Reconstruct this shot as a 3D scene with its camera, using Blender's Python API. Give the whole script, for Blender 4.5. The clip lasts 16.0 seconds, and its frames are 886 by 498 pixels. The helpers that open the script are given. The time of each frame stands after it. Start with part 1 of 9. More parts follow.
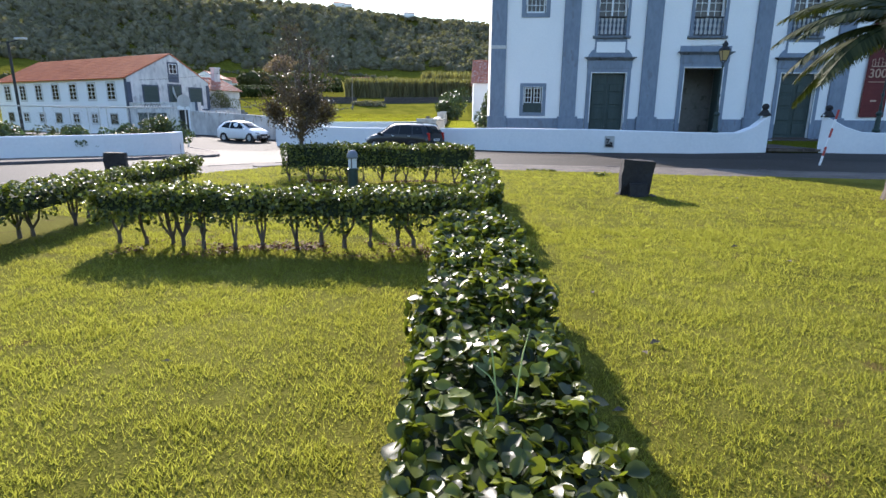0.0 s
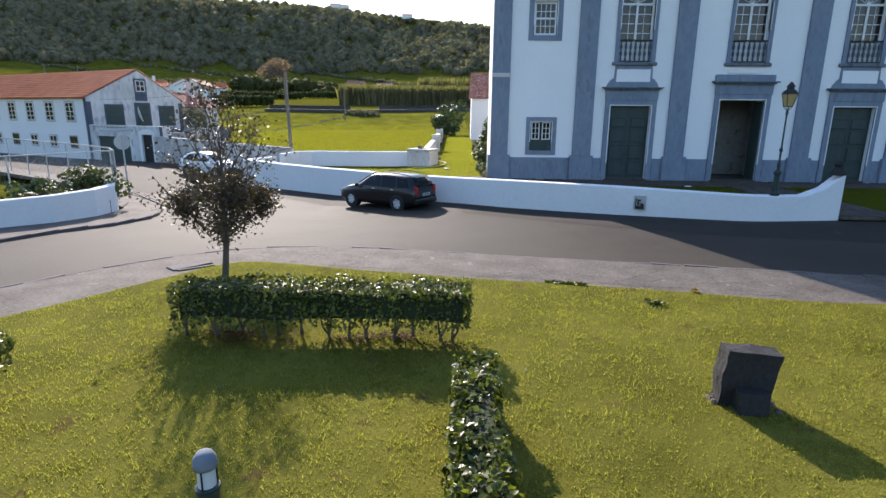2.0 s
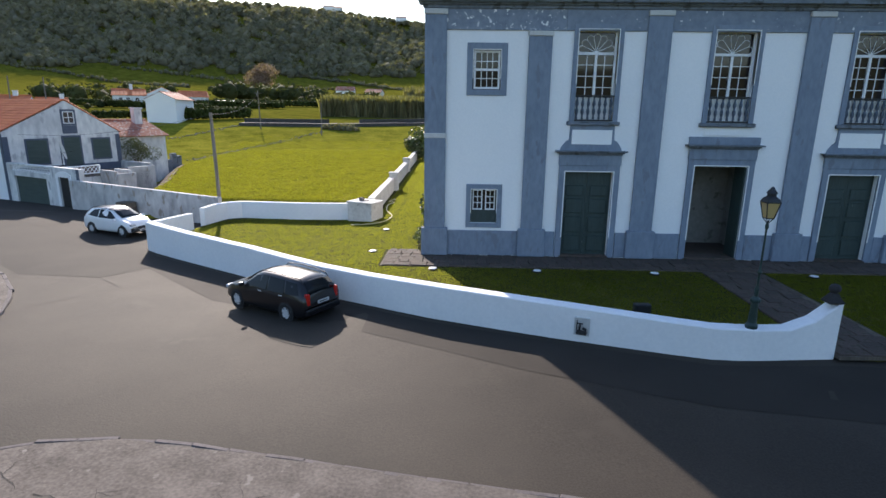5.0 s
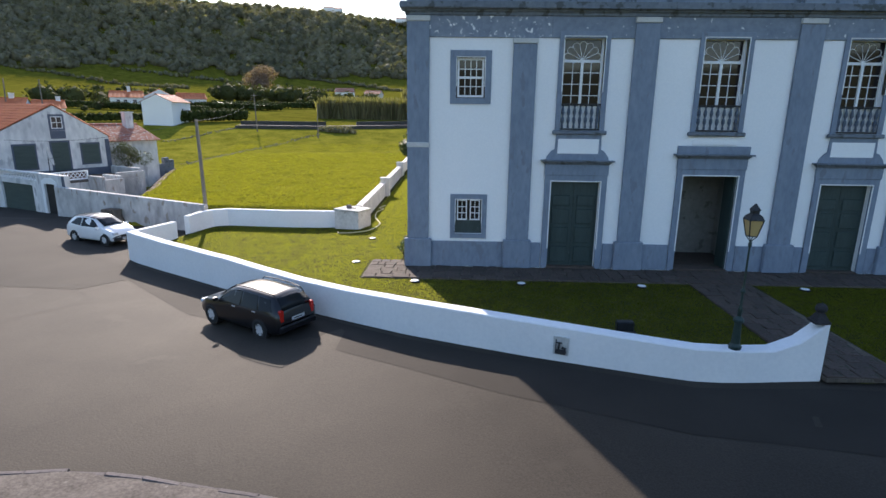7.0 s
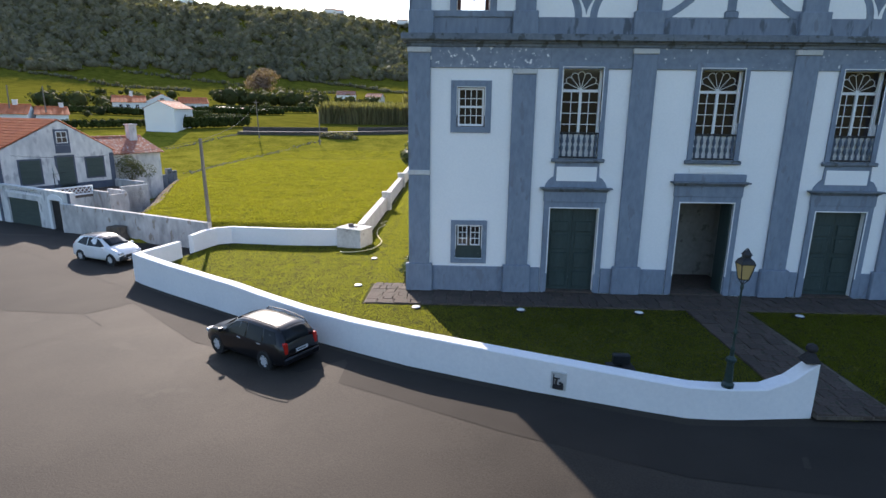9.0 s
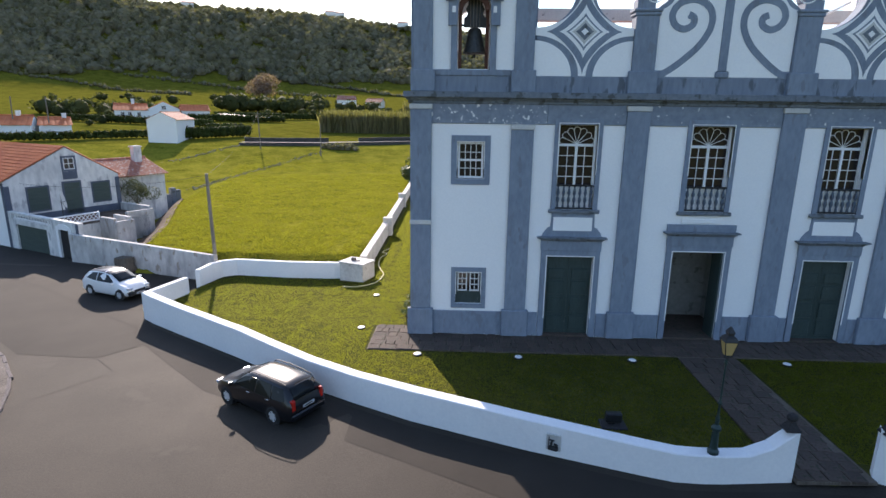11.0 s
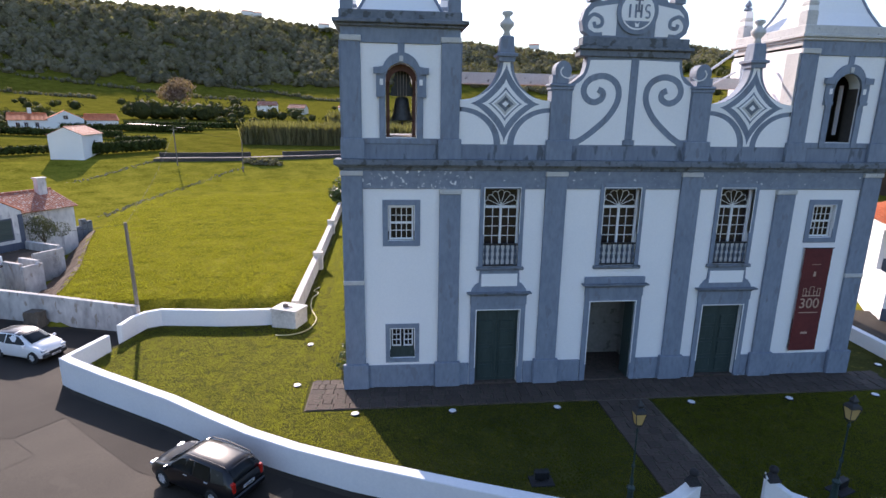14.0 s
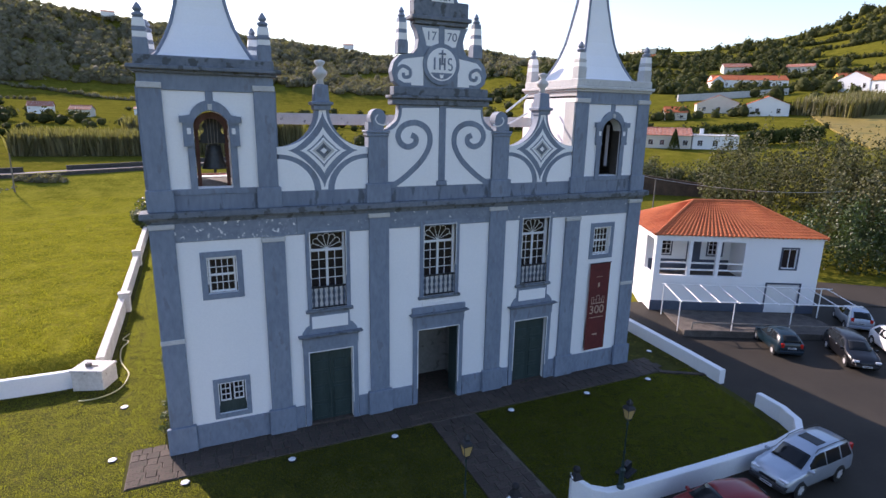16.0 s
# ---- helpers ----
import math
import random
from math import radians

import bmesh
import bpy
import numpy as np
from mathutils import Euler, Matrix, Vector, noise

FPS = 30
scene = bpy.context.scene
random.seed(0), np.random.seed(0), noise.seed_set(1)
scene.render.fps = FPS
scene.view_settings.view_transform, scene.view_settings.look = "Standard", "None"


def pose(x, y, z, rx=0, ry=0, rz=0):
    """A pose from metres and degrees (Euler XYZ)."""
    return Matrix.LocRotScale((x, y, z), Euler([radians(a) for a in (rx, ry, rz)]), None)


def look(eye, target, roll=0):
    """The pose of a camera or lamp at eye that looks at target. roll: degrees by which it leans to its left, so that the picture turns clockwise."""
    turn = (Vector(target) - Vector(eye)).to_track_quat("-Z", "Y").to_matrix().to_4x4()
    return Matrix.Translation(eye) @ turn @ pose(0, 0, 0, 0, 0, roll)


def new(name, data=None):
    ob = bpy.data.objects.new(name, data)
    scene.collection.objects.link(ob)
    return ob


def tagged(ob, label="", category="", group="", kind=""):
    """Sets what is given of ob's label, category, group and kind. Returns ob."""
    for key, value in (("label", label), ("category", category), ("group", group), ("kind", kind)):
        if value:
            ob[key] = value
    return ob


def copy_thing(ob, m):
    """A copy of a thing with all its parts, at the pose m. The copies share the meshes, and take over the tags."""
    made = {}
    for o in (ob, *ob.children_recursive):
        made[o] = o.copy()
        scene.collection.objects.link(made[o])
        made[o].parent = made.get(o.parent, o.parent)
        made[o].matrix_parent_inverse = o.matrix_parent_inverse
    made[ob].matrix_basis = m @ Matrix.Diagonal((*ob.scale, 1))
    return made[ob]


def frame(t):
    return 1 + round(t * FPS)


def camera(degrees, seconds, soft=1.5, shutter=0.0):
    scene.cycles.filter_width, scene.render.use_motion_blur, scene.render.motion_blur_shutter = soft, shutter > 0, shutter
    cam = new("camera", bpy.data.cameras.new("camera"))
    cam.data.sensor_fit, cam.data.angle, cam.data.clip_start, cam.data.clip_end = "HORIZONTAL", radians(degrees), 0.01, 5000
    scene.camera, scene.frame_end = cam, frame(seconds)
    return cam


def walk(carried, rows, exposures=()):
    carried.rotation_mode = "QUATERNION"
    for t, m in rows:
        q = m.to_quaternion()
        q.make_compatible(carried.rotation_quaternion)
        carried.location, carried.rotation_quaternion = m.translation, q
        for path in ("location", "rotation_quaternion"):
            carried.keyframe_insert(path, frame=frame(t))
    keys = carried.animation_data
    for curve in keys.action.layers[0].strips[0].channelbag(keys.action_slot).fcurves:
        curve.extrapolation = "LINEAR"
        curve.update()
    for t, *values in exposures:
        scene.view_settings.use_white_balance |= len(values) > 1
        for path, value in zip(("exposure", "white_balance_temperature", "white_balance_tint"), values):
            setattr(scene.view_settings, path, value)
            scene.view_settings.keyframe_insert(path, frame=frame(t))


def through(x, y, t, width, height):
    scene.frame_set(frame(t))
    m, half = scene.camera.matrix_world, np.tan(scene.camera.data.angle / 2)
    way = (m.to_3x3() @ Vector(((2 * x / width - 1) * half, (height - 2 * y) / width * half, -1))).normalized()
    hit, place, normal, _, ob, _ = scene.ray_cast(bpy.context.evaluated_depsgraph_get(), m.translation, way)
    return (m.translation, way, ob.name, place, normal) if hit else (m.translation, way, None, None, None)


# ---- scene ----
cam = camera(78.0, 16.0)
METRES, EYE, TILT, LEAN, TURN = 22.0, 1.84, 0.0, 0.0, 2.0
ROWS = [
    (0.0, 0.0, 0.0, 0.0, 0.09, -14.02, -0.37),
    (0.5, -0.0005, 0.0668, 0.02, 0.06, -13.95, -0.45),
    (1.0, -0.001, 0.1327, 0.042, 0.1, -13.92, -0.41),
    (1.5, 0.0017, 0.1953, 0.0616, 0.04, -13.89, -0.45),
    (2.0, 0.0124, 0.2532, 0.0865, -0.09, -13.97, -0.51),
    (2.5, 0.0264, 0.3075, 0.1127, -0.12, -13.97, -0.52),
    (3.0, 0.0458, 0.3574, 0.1388, -0.23, -13.96, -0.67),
    (3.5, 0.0724, 0.4016, 0.1631, -0.29, -13.92, -0.7),
    (4.0, 0.1053, 0.4381, 0.1854, -0.37, -13.95, -0.73),
    (6.5, 0.1875, 0.5159, 0.2268, -0.2, -13.89, -0.69),
    (7.0, 0.1892, 0.5152, 0.2288, -0.22, -13.87, -0.69),
    (7.5, 0.19, 0.5136, 0.235, -0.19, -13.85, -0.61),
    (8.0, 0.1901, 0.5115, 0.2441, -0.15, -13.81, -0.53),
    (8.5, 0.1899, 0.5098, 0.259, -0.13, -13.8, -0.59),
    (9.0, 0.1897, 0.5095, 0.2807, -0.09, -13.85, -0.66),
    (11.5, 0.1867, 0.4937, 0.4022, -0.12, -13.87, -0.77),
    (12.0, 0.1866, 0.4928, 0.4211, -0.22, -13.79, -0.75),
    (12.5, 0.1839, 0.489, 0.4412, -0.11, -13.87, -0.66),
    (13.0, 0.1821, 0.4864, 0.4605, -0.24, -13.83, -0.74),
    (13.28, 0.1807, 0.4863, 0.473, -0.33, -13.82, -0.77),
    (13.5, 0.1796, 0.4862, 0.4832, -2.41, -13.8, -0.8),
    (14.0, 0.178, 0.485, 0.507, -7.72, -13.78, -0.86),
    (14.5, 0.1783, 0.4802, 0.5315, -13.21, -13.79, -0.9),
    (15.0, 0.1792, 0.4769, 0.5581, -18.67, -13.71, -1.0),
    (15.5, 0.1788, 0.4743, 0.5866, -24.09, -13.67, -1.07),
    (15.63, 0.1785, 0.4738, 0.5925, -25.5, -13.67, -1.08),
    (15.75, 0.178, 0.4733, 0.5955, -25.9, -13.67, -1.09),
    (16.0, 0.1774, 0.4724, 0.6001, -25.93, -13.67, -1.1),
]
walk(cam, [(t, pose(0, 0, EYE, TILT, LEAN, TURN) @ pose(METRES * x, METRES * y, METRES * z, 90 + pitch, roll, yaw)) for t, x, y, z, yaw, pitch, roll in ROWS],
     exposures=[(0.0, 1.12, 5800, 15), (1.0, 0.98, 5900, 15), (3.0, 0.83, 6000, 15), (4.0, 0.77, 6050, 15), (7.0, 0.85, 6150, 16), (12.5, 0.87, 6200, 20), (16.0, 0.78, 6200, 26)])

from mathutils.geometry import tessellate_polygon

# ---- light ----
SUN_AZ, SUN_EL = 22.0, 28.0          # degrees left of +y, degrees up
world = bpy.data.worlds.new("sky")
world.use_nodes = True
scene.world = world
wn = world.node_tree
sky = wn.nodes.new("ShaderNodeTexSky")
sky.sky_type = "NISHITA"
sky.sun_disc = False
sky.sun_elevation = radians(SUN_EL)
sky.sun_rotation = radians(-SUN_AZ)
sky.air_density, sky.dust_density, sky.ozone_density = 1.3, 0.8, 2.2
wn.links.new(sky.outputs[0], wn.nodes["Background"].inputs[0])
wn.nodes["Background"].inputs[1].default_value = 0.15
sun = new("sun", bpy.data.lights.new("sun", "SUN"))
sun.data.energy, sun.data.angle, sun.data.color = 5.0, radians(0.6), (1.0, 0.86, 0.69)
sa, se = radians(SUN_AZ), radians(SUN_EL)
sun.matrix_world = look((-math.sin(sa) * math.cos(se) * 50, math.cos(sa) * math.cos(se) * 50, math.sin(se) * 50), (0, 0, 0))


# ---- materials ----
def nodes(name):
    m = bpy.data.materials.new(name)
    m.use_nodes = True
    return m, m.node_tree, m.node_tree.nodes["Principled BSDF"]


def surface(name, dark, light, rough=0.8, grain=8.0, broad=0.6, bump=0.2, metal=0.0, spot=None, spot_at=0.62, per_object=0.0, stretch=(1, 1, 1), depth=0.02, spec=0.5):
    """Two colours mixed by a fine and a broad noise, with optional spots of a third, and a fine relief."""
    m, t, b = nodes(name)
    n, k = t.nodes, t.links
    co = n.new("ShaderNodeTexCoord")
    mp = n.new("ShaderNodeMapping")
    mp.inputs["Scale"].default_value = stretch
    k.new(co.outputs["Object"], mp.inputs[0])
    fine, wide = n.new("ShaderNodeTexNoise"), n.new("ShaderNodeTexNoise")
    fine.inputs["Scale"].default_value, fine.inputs["Detail"].default_value = grain, 5
    wide.inputs["Scale"].default_value, wide.inputs["Detail"].default_value = broad, 4
    k.new(mp.outputs[0], fine.inputs[0]), k.new(mp.outputs[0], wide.inputs[0])
    mix = n.new("ShaderNodeMath")
    mix.operation = "MULTIPLY_ADD"
    mix.inputs[1].default_value = 0.5
    half = n.new("ShaderNodeMath")
    half.operation = "MULTIPLY"
    half.inputs[1].default_value = 0.5
    k.new(wide.outputs[0], half.inputs[0])
    k.new(fine.outputs[0], mix.inputs[0]), k.new(half.outputs[0], mix.inputs[2])
    last = mix.outputs[0]
    if per_object:
        info = n.new("ShaderNodeObjectInfo")
        add = n.new("ShaderNodeMath")
        add.operation = "MULTIPLY_ADD"
        add.inputs[1].default_value = per_object
        k.new(info.outputs["Random"], add.inputs[0]), k.new(last, add.inputs[2])
        last = add.outputs[0]
    ramp = n.new("ShaderNodeValToRGB")
    ramp.color_ramp.elements[0].position, ramp.color_ramp.elements[1].position = 0.3, 0.7 + per_object
    ramp.color_ramp.elements[0].color, ramp.color_ramp.elements[1].color = (*dark, 1), (*light, 1)
    k.new(last, ramp.inputs[0])
    colour = ramp.outputs[0]
    if spot:
        sp = n.new("ShaderNodeTexNoise")
        sp.inputs["Scale"].default_value, sp.inputs["Detail"].default_value = broad * 3.1, 8
        k.new(mp.outputs[0], sp.inputs[0])
        sr = n.new("ShaderNodeValToRGB")
        sr.color_ramp.elements[0].position, sr.color_ramp.elements[1].position = spot_at, spot_at + 0.06
        k.new(sp.outputs[0], sr.inputs[0])
        mx = n.new("ShaderNodeMixRGB")
        mx.inputs[2].default_value = (*spot, 1)
        k.new(sr.outputs[0], mx.inputs[0]), k.new(colour, mx.inputs[1])
        colour = mx.outputs[0]
    k.new(colour, b.inputs["Base Color"])
    b.inputs["Roughness"].default_value, b.inputs["Metallic"].default_value = rough, metal
    b.inputs["Specular IOR Level"].default_value = spec
    if bump:
        bp = n.new("ShaderNodeBump")
        bp.inputs["Strength"].default_value, bp.inputs["Distance"].default_value = bump, depth
        k.new(fine.outputs[0], bp.inputs["Height"]), k.new(bp.outputs[0], b.inputs["Normal"])
    return m


def leafy(name, dark, light, rough=0.45, through=0.25, spec=0.5, patch=0.0):
    """Leaves: a colour of its own for each island, gloss, and some light passing through."""
    m, t, b = nodes(name)
    n, k = t.nodes, t.links
    g = n.new("ShaderNodeNewGeometry")
    ramp = n.new("ShaderNodeValToRGB")
    ramp.color_ramp.elements[0].color, ramp.color_ramp.elements[1].color = (*dark, 1), (*light, 1)
    fac = g.outputs["Random Per Island"]
    if patch:
        co, big = n.new("ShaderNodeTexCoord"), n.new("ShaderNodeTexNoise")
        big.inputs["Scale"].default_value, big.inputs["Detail"].default_value, big.inputs["Roughness"].default_value = patch, 5, 0.65
        k.new(co.outputs["Object"], big.inputs[0])
        spread, mean = n.new("ShaderNodeMapRange"), n.new("ShaderNodeMath")
        spread.inputs[1].default_value, spread.inputs[2].default_value = 0.3, 0.7
        mean.operation = "MULTIPLY_ADD"
        mean.inputs[1].default_value = 0.3
        shrink = n.new("ShaderNodeMath")
        shrink.operation = "MULTIPLY"
        shrink.inputs[1].default_value = 0.7
        k.new(big.outputs[0], spread.inputs[0]), k.new(spread.outputs[0], shrink.inputs[0])
        k.new(fac, mean.inputs[0]), k.new(shrink.outputs[0], mean.inputs[2])
        fac = mean.outputs[0]
    k.new(fac, ramp.inputs[0])
    k.new(ramp.outputs[0], b.inputs["Base Color"])
    b.inputs["Roughness"].default_value = rough
    b.inputs["Specular IOR Level"].default_value = spec
    if through:
        tr = n.new("ShaderNodeBsdfTranslucent")
        br = n.new("ShaderNodeMixRGB")
        br.blend_type = "MULTIPLY"
        br.inputs[0].default_value = 1
        br.inputs[2].default_value = (1.6, 1.7, 0.6, 1)
        k.new(ramp.outputs[0], br.inputs[1]), k.new(br.outputs[0], tr.inputs[0])
        mx = n.new("ShaderNodeMixShader")
        mx.inputs[0].default_value = through
        k.new(b.outputs[0], mx.inputs[1]), k.new(tr.outputs[0], mx.inputs[2])
        k.new(mx.outputs[0], n["Material Output"].inputs[0])
    return m


def glassy(name, tint, rough=0.05):
    m, t, b = nodes(name)
    b.inputs["Base Color"].default_value = (*tint, 1)
    b.inputs["Roughness"].default_value = rough
    b.inputs["Specular IOR Level"].default_value = 0.4
    return m


PLASTER = surface("white_plaster", (0.79, 0.8, 0.81), (0.87, 0.87, 0.87), 0.85, 14, 0.35, 0.12)
WALLWHITE = surface("white_limewash", (0.73, 0.74, 0.75), (0.83, 0.83, 0.83), 0.85, 9, 0.5, 0.2)
STONE = surface("blue_grey_painted_stone", (0.145, 0.18, 0.24), (0.235, 0.28, 0.35), 0.8, 7, 0.9, 0.2, spot=(0.165, 0.19, 0.235), spot_at=0.6, stretch=(1, 1, 0.4))
STONEWORN = surface("flaking_grey_paint", (0.15, 0.18, 0.235), (0.25, 0.285, 0.345), 0.85, 6, 2.0, 0.3, spot=(0.76, 0.76, 0.76), spot_at=0.6, depth=0.03)
STONECHIP = surface("chipped_grey_paint", (0.15, 0.18, 0.235), (0.23, 0.27, 0.33), 0.85, 6, 2.0, 0.3, spot=(0.7, 0.7, 0.7), spot_at=0.66, depth=0.03)
# White limewash darkened in its base colour to imitate the porch's shade
PORCHSHADE = surface("shade_darkened_porch_limewash", (0.2, 0.2, 0.19), (0.32, 0.31, 0.29), 0.9, 5, 0.8, 0.2, spot=(0.16, 0.15, 0.14), spot_at=0.6)
STREAKED = surface("rain_streaked_grey_paint", (0.14, 0.17, 0.225), (0.225, 0.265, 0.33), 0.85, 4, 0.7, 0.25, spot=(0.1, 0.118, 0.145), spot_at=0.58, stretch=(1.3, 1.3, 0.35))
STONEDARK = surface("mossy_grey_stone", (0.10, 0.12, 0.15), (0.2, 0.225, 0.26), 0.9, 6, 0.9, 0.5, spot=(0.078, 0.088, 0.092), spot_at=0.56, depth=0.04)
CAPSTONE = surface("pale_capital_stone", (0.42, 0.42, 0.42), (0.6, 0.6, 0.58), 0.85, 16, 1.2, 0.3, spot=(0.2, 0.2, 0.2), spot_at=0.66)
TRIMWHITE = surface("white_line_paint", (0.72, 0.72, 0.72), (0.84, 0.84, 0.83), 0.7, 25, 1.5, 0.1)
FRAMEWHITE = surface("white_window_paint", (0.66, 0.68, 0.7), (0.8, 0.8, 0.8), 0.5, 25, 1.5, 0.05)
GREENDOOR = surface("dark_green_door_paint", (0.014, 0.029, 0.028), (0.036, 0.062, 0.06), 0.55, 6, 1.2, 0.2, stretch=(3, 3, 0.6), spot=(0.16, 0.19, 0.18), spot_at=0.7)
PANE = glassy("window_glass", (0.022, 0.018, 0.02))
BALUSTER = surface("slate_blue_baluster", (0.06, 0.08, 0.115), (0.1, 0.125, 0.165), 0.7, 12, 2, 0.1)
DARKROOM = surface("dim_interior", (0.05, 0.045, 0.04), (0.09, 0.08, 0.07), 0.9, 5, 1, 0)
GRASS = surface("mown_grass", (0.024, 0.028, 0.007), (0.082, 0.08, 0.018), 0.95, 9, 1.1, 0.8, spot=(0.12, 0.1, 0.02), spot_at=0.62, depth=0.05, spec=0.05)
PARKGRASS = surface("dry_park_grass", (0.06, 0.062, 0.009), (0.2, 0.185, 0.034), 0.95, 55, 0.6, 0.7, spot=(0.11, 0.085, 0.025), spot_at=0.63, depth=0.03, spec=0.02)
MEADOW = surface("meadow_grass", (0.062, 0.07, 0.008), (0.25, 0.232, 0.03), 0.95, 3.2, 0.35, 0.6, spot=(0.2, 0.18, 0.03), spot_at=0.6, depth=0.1, spec=0.0)
ASPHALT = surface("asphalt", (0.0155, 0.0126, 0.0094), (0.05, 0.041, 0.031), 0.8, 24, 0.28, 0.5, spot=(0.034, 0.028, 0.0215), spot_at=0.62, depth=0.012, spec=0.28)
CONCRETE = surface("cracked_concrete", (0.05, 0.042, 0.036), (0.175, 0.15, 0.13), 0.88, 14, 1.3, 0.7, spot=(0.19, 0.168, 0.15), spot_at=0.66, spec=0.3)
KERB = surface("worn_kerb_stone", (0.06, 0.05, 0.05), (0.16, 0.14, 0.138), 0.9, 12, 2, 0.4, per_object=0.12)
BASALT = surface("black_basalt", (0.012, 0.011, 0.012), (0.035, 0.033, 0.035), 0.85, 12, 2, 0.6, depth=0.04)
PAVER = surface("basalt_paving", (0.03, 0.021, 0.017), (0.098, 0.071, 0.056), 0.9, 11, 2.2, 0.7, per_object=0.3, spot=(0.034, 0.034, 0.02), spot_at=0.56, depth=0.03)
TILE = surface("terracotta_tile", (0.36, 0.08, 0.025), (0.58, 0.165, 0.05), 0.8, 9, 0.8, 0.3, spot=(0.22, 0.08, 0.04), spot_at=0.66)
OLDTILE = surface("faded_tile", (0.2, 0.06, 0.035), (0.45, 0.17, 0.1), 0.85, 9, 1.6, 0.4, spot=(0.5, 0.4, 0.34), spot_at=0.56)
OLDWALL = surface("stained_old_limewash", (0.4, 0.41, 0.42), (0.8, 0.79, 0.77), 0.9, 2.6, 0.6, 0.3, spot=(0.42, 0.42, 0.43), spot_at=0.57, depth=0.03, stretch=(1, 1, 0.45))
IRON = surface("dark_green_iron", (0.012, 0.03, 0.028), (0.03, 0.055, 0.05), 0.45, 20, 3, 0.15, metal=0.2)
BLACKIRON = surface("black_iron", (0.01, 0.011, 0.013), (0.03, 0.032, 0.036), 0.5, 20, 3, 0.15, metal=0.3)
BARK = surface("tree_bark", (0.06, 0.05, 0.04), (0.16, 0.13, 0.1), 0.95, 20, 3, 0.7, stretch=(1, 1, 0.25))
TIMBER = surface("weathered_timber", (0.13, 0.11, 0.09), (0.27, 0.24, 0.2), 0.9, 12, 2, 0.4, stretch=(4, 4, 0.3))
HEDGELEAF = leafy("hedge_leaf", (0.014, 0.023, 0.006), (0.17, 0.19, 0.03), 0.36, 0.33, 0.4)
REDLEAF = leafy("bronze_leaf", (0.03, 0.02, 0.018), (0.11, 0.08, 0.045), 0.5, 0.2)
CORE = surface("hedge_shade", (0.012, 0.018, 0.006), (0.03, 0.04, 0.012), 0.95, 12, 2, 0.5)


# ---- building helpers ----
def part(name, bm, mat, parent=None, label="", smooth=False):
    me = bpy.data.meshes.new(name)
    bm.to_mesh(me)
    bm.free()
    me.materials.append(mat)
    if smooth:
        me.shade_smooth()
    ob = new(name, me)
    ob.parent = parent
    return tagged(ob, label)


def thing(name, label, category, group="", kind=""):
    return tagged(new(name), label, category, group, kind)


def settle(ob, x, y, z):
    """Put the empty of a thing at its base; its parts stay where they are."""
    ob.location = (x, y, z)
    for c in ob.children:
        c.matrix_parent_inverse = Matrix.Translation((-x, -y, -z))
    return ob


def box(bm, x0, x1, y0, y1, z0, z1):
    v = [bm.verts.new(p) for p in ((x0, y0, z0), (x1, y0, z0), (x1, y1, z0), (x0, y1, z0), (x0, y0, z1), (x1, y0, z1), (x1, y1, z1), (x0, y1, z1))]
    for f in ((3, 2, 1, 0), (4, 5, 6, 7), (0, 1, 5, 4), (1, 2, 6, 5), (2, 3, 7, 6), (3, 0, 4, 7)):
        bm.faces.new([v[i] for i in f])
    return bm


def soften(bm, w, n=1):
    bmesh.ops.bevel(bm, geom=bm.edges[:], offset=w, segments=n, affect="EDGES")
    return bm


def cube(x0, x1, y0, y1, z0, z1, bevel=0.0):
    bm = box(bmesh.new(), x0, x1, y0, y1, z0, z1)
    return soften(bm, bevel) if bevel else bm


def prism(bm, pts, y0, y1):
    """An outline in x and z, from y0 to y1."""
    a = [bm.verts.new((x, y0, z)) for x, z in pts]
    b = [bm.verts.new((x, y1, z)) for x, z in pts]
    n = len(pts)
    for i, j, k in tessellate_polygon([[Vector((x, z, 0)) for x, z in pts]]):
        bm.faces.new((a[i], a[j], a[k])), bm.faces.new((b[k], b[j], b[i]))
    for i in range(n):
        bm.faces.new((a[i], b[i], b[(i + 1) % n], a[(i + 1) % n]))
    bmesh.ops.recalc_face_normals(bm, faces=bm.faces[:])
    return bm


def slab(bm, pts, z0, z1):
    """An outline in x and y, from z0 to z1."""
    a = [bm.verts.new((x, y, z0)) for x, y in pts]
    b = [bm.verts.new((x, y, z1)) for x, y in pts]
    n = len(pts)
    for i, j, k in tessellate_polygon([[Vector((x, y, 0)) for x, y in pts]]):
        bm.faces.new((a[i], a[j], a[k])), bm.faces.new((b[k], b[j], b[i]))
    for i in range(n):
        bm.faces.new((a[i], a[(i + 1) % n], b[(i + 1) % n], b[i]))
    bmesh.ops.recalc_face_normals(bm, faces=bm.faces[:])
    return bm


def rod(bm, a, b, r0, r1=None, n=8):
    a, b, r1 = Vector(a), Vector(b), r0 if r1 is None else r1
    q = (b - a).to_track_quat("Z", "Y")
    ra, rb = [], []
    for i in range(n):
        d = q @ Vector((math.cos(2 * math.pi * i / n), math.sin(2 * math.pi * i / n), 0))
        ra.append(bm.verts.new(a + d * r0)), rb.append(bm.verts.new(b + d * r1))
    for i in range(n):
        bm.faces.new((ra[i], ra[(i + 1) % n], rb[(i + 1) % n], rb[i]))
    bm.faces.new(ra[::-1]), bm.faces.new(rb)
    return bm


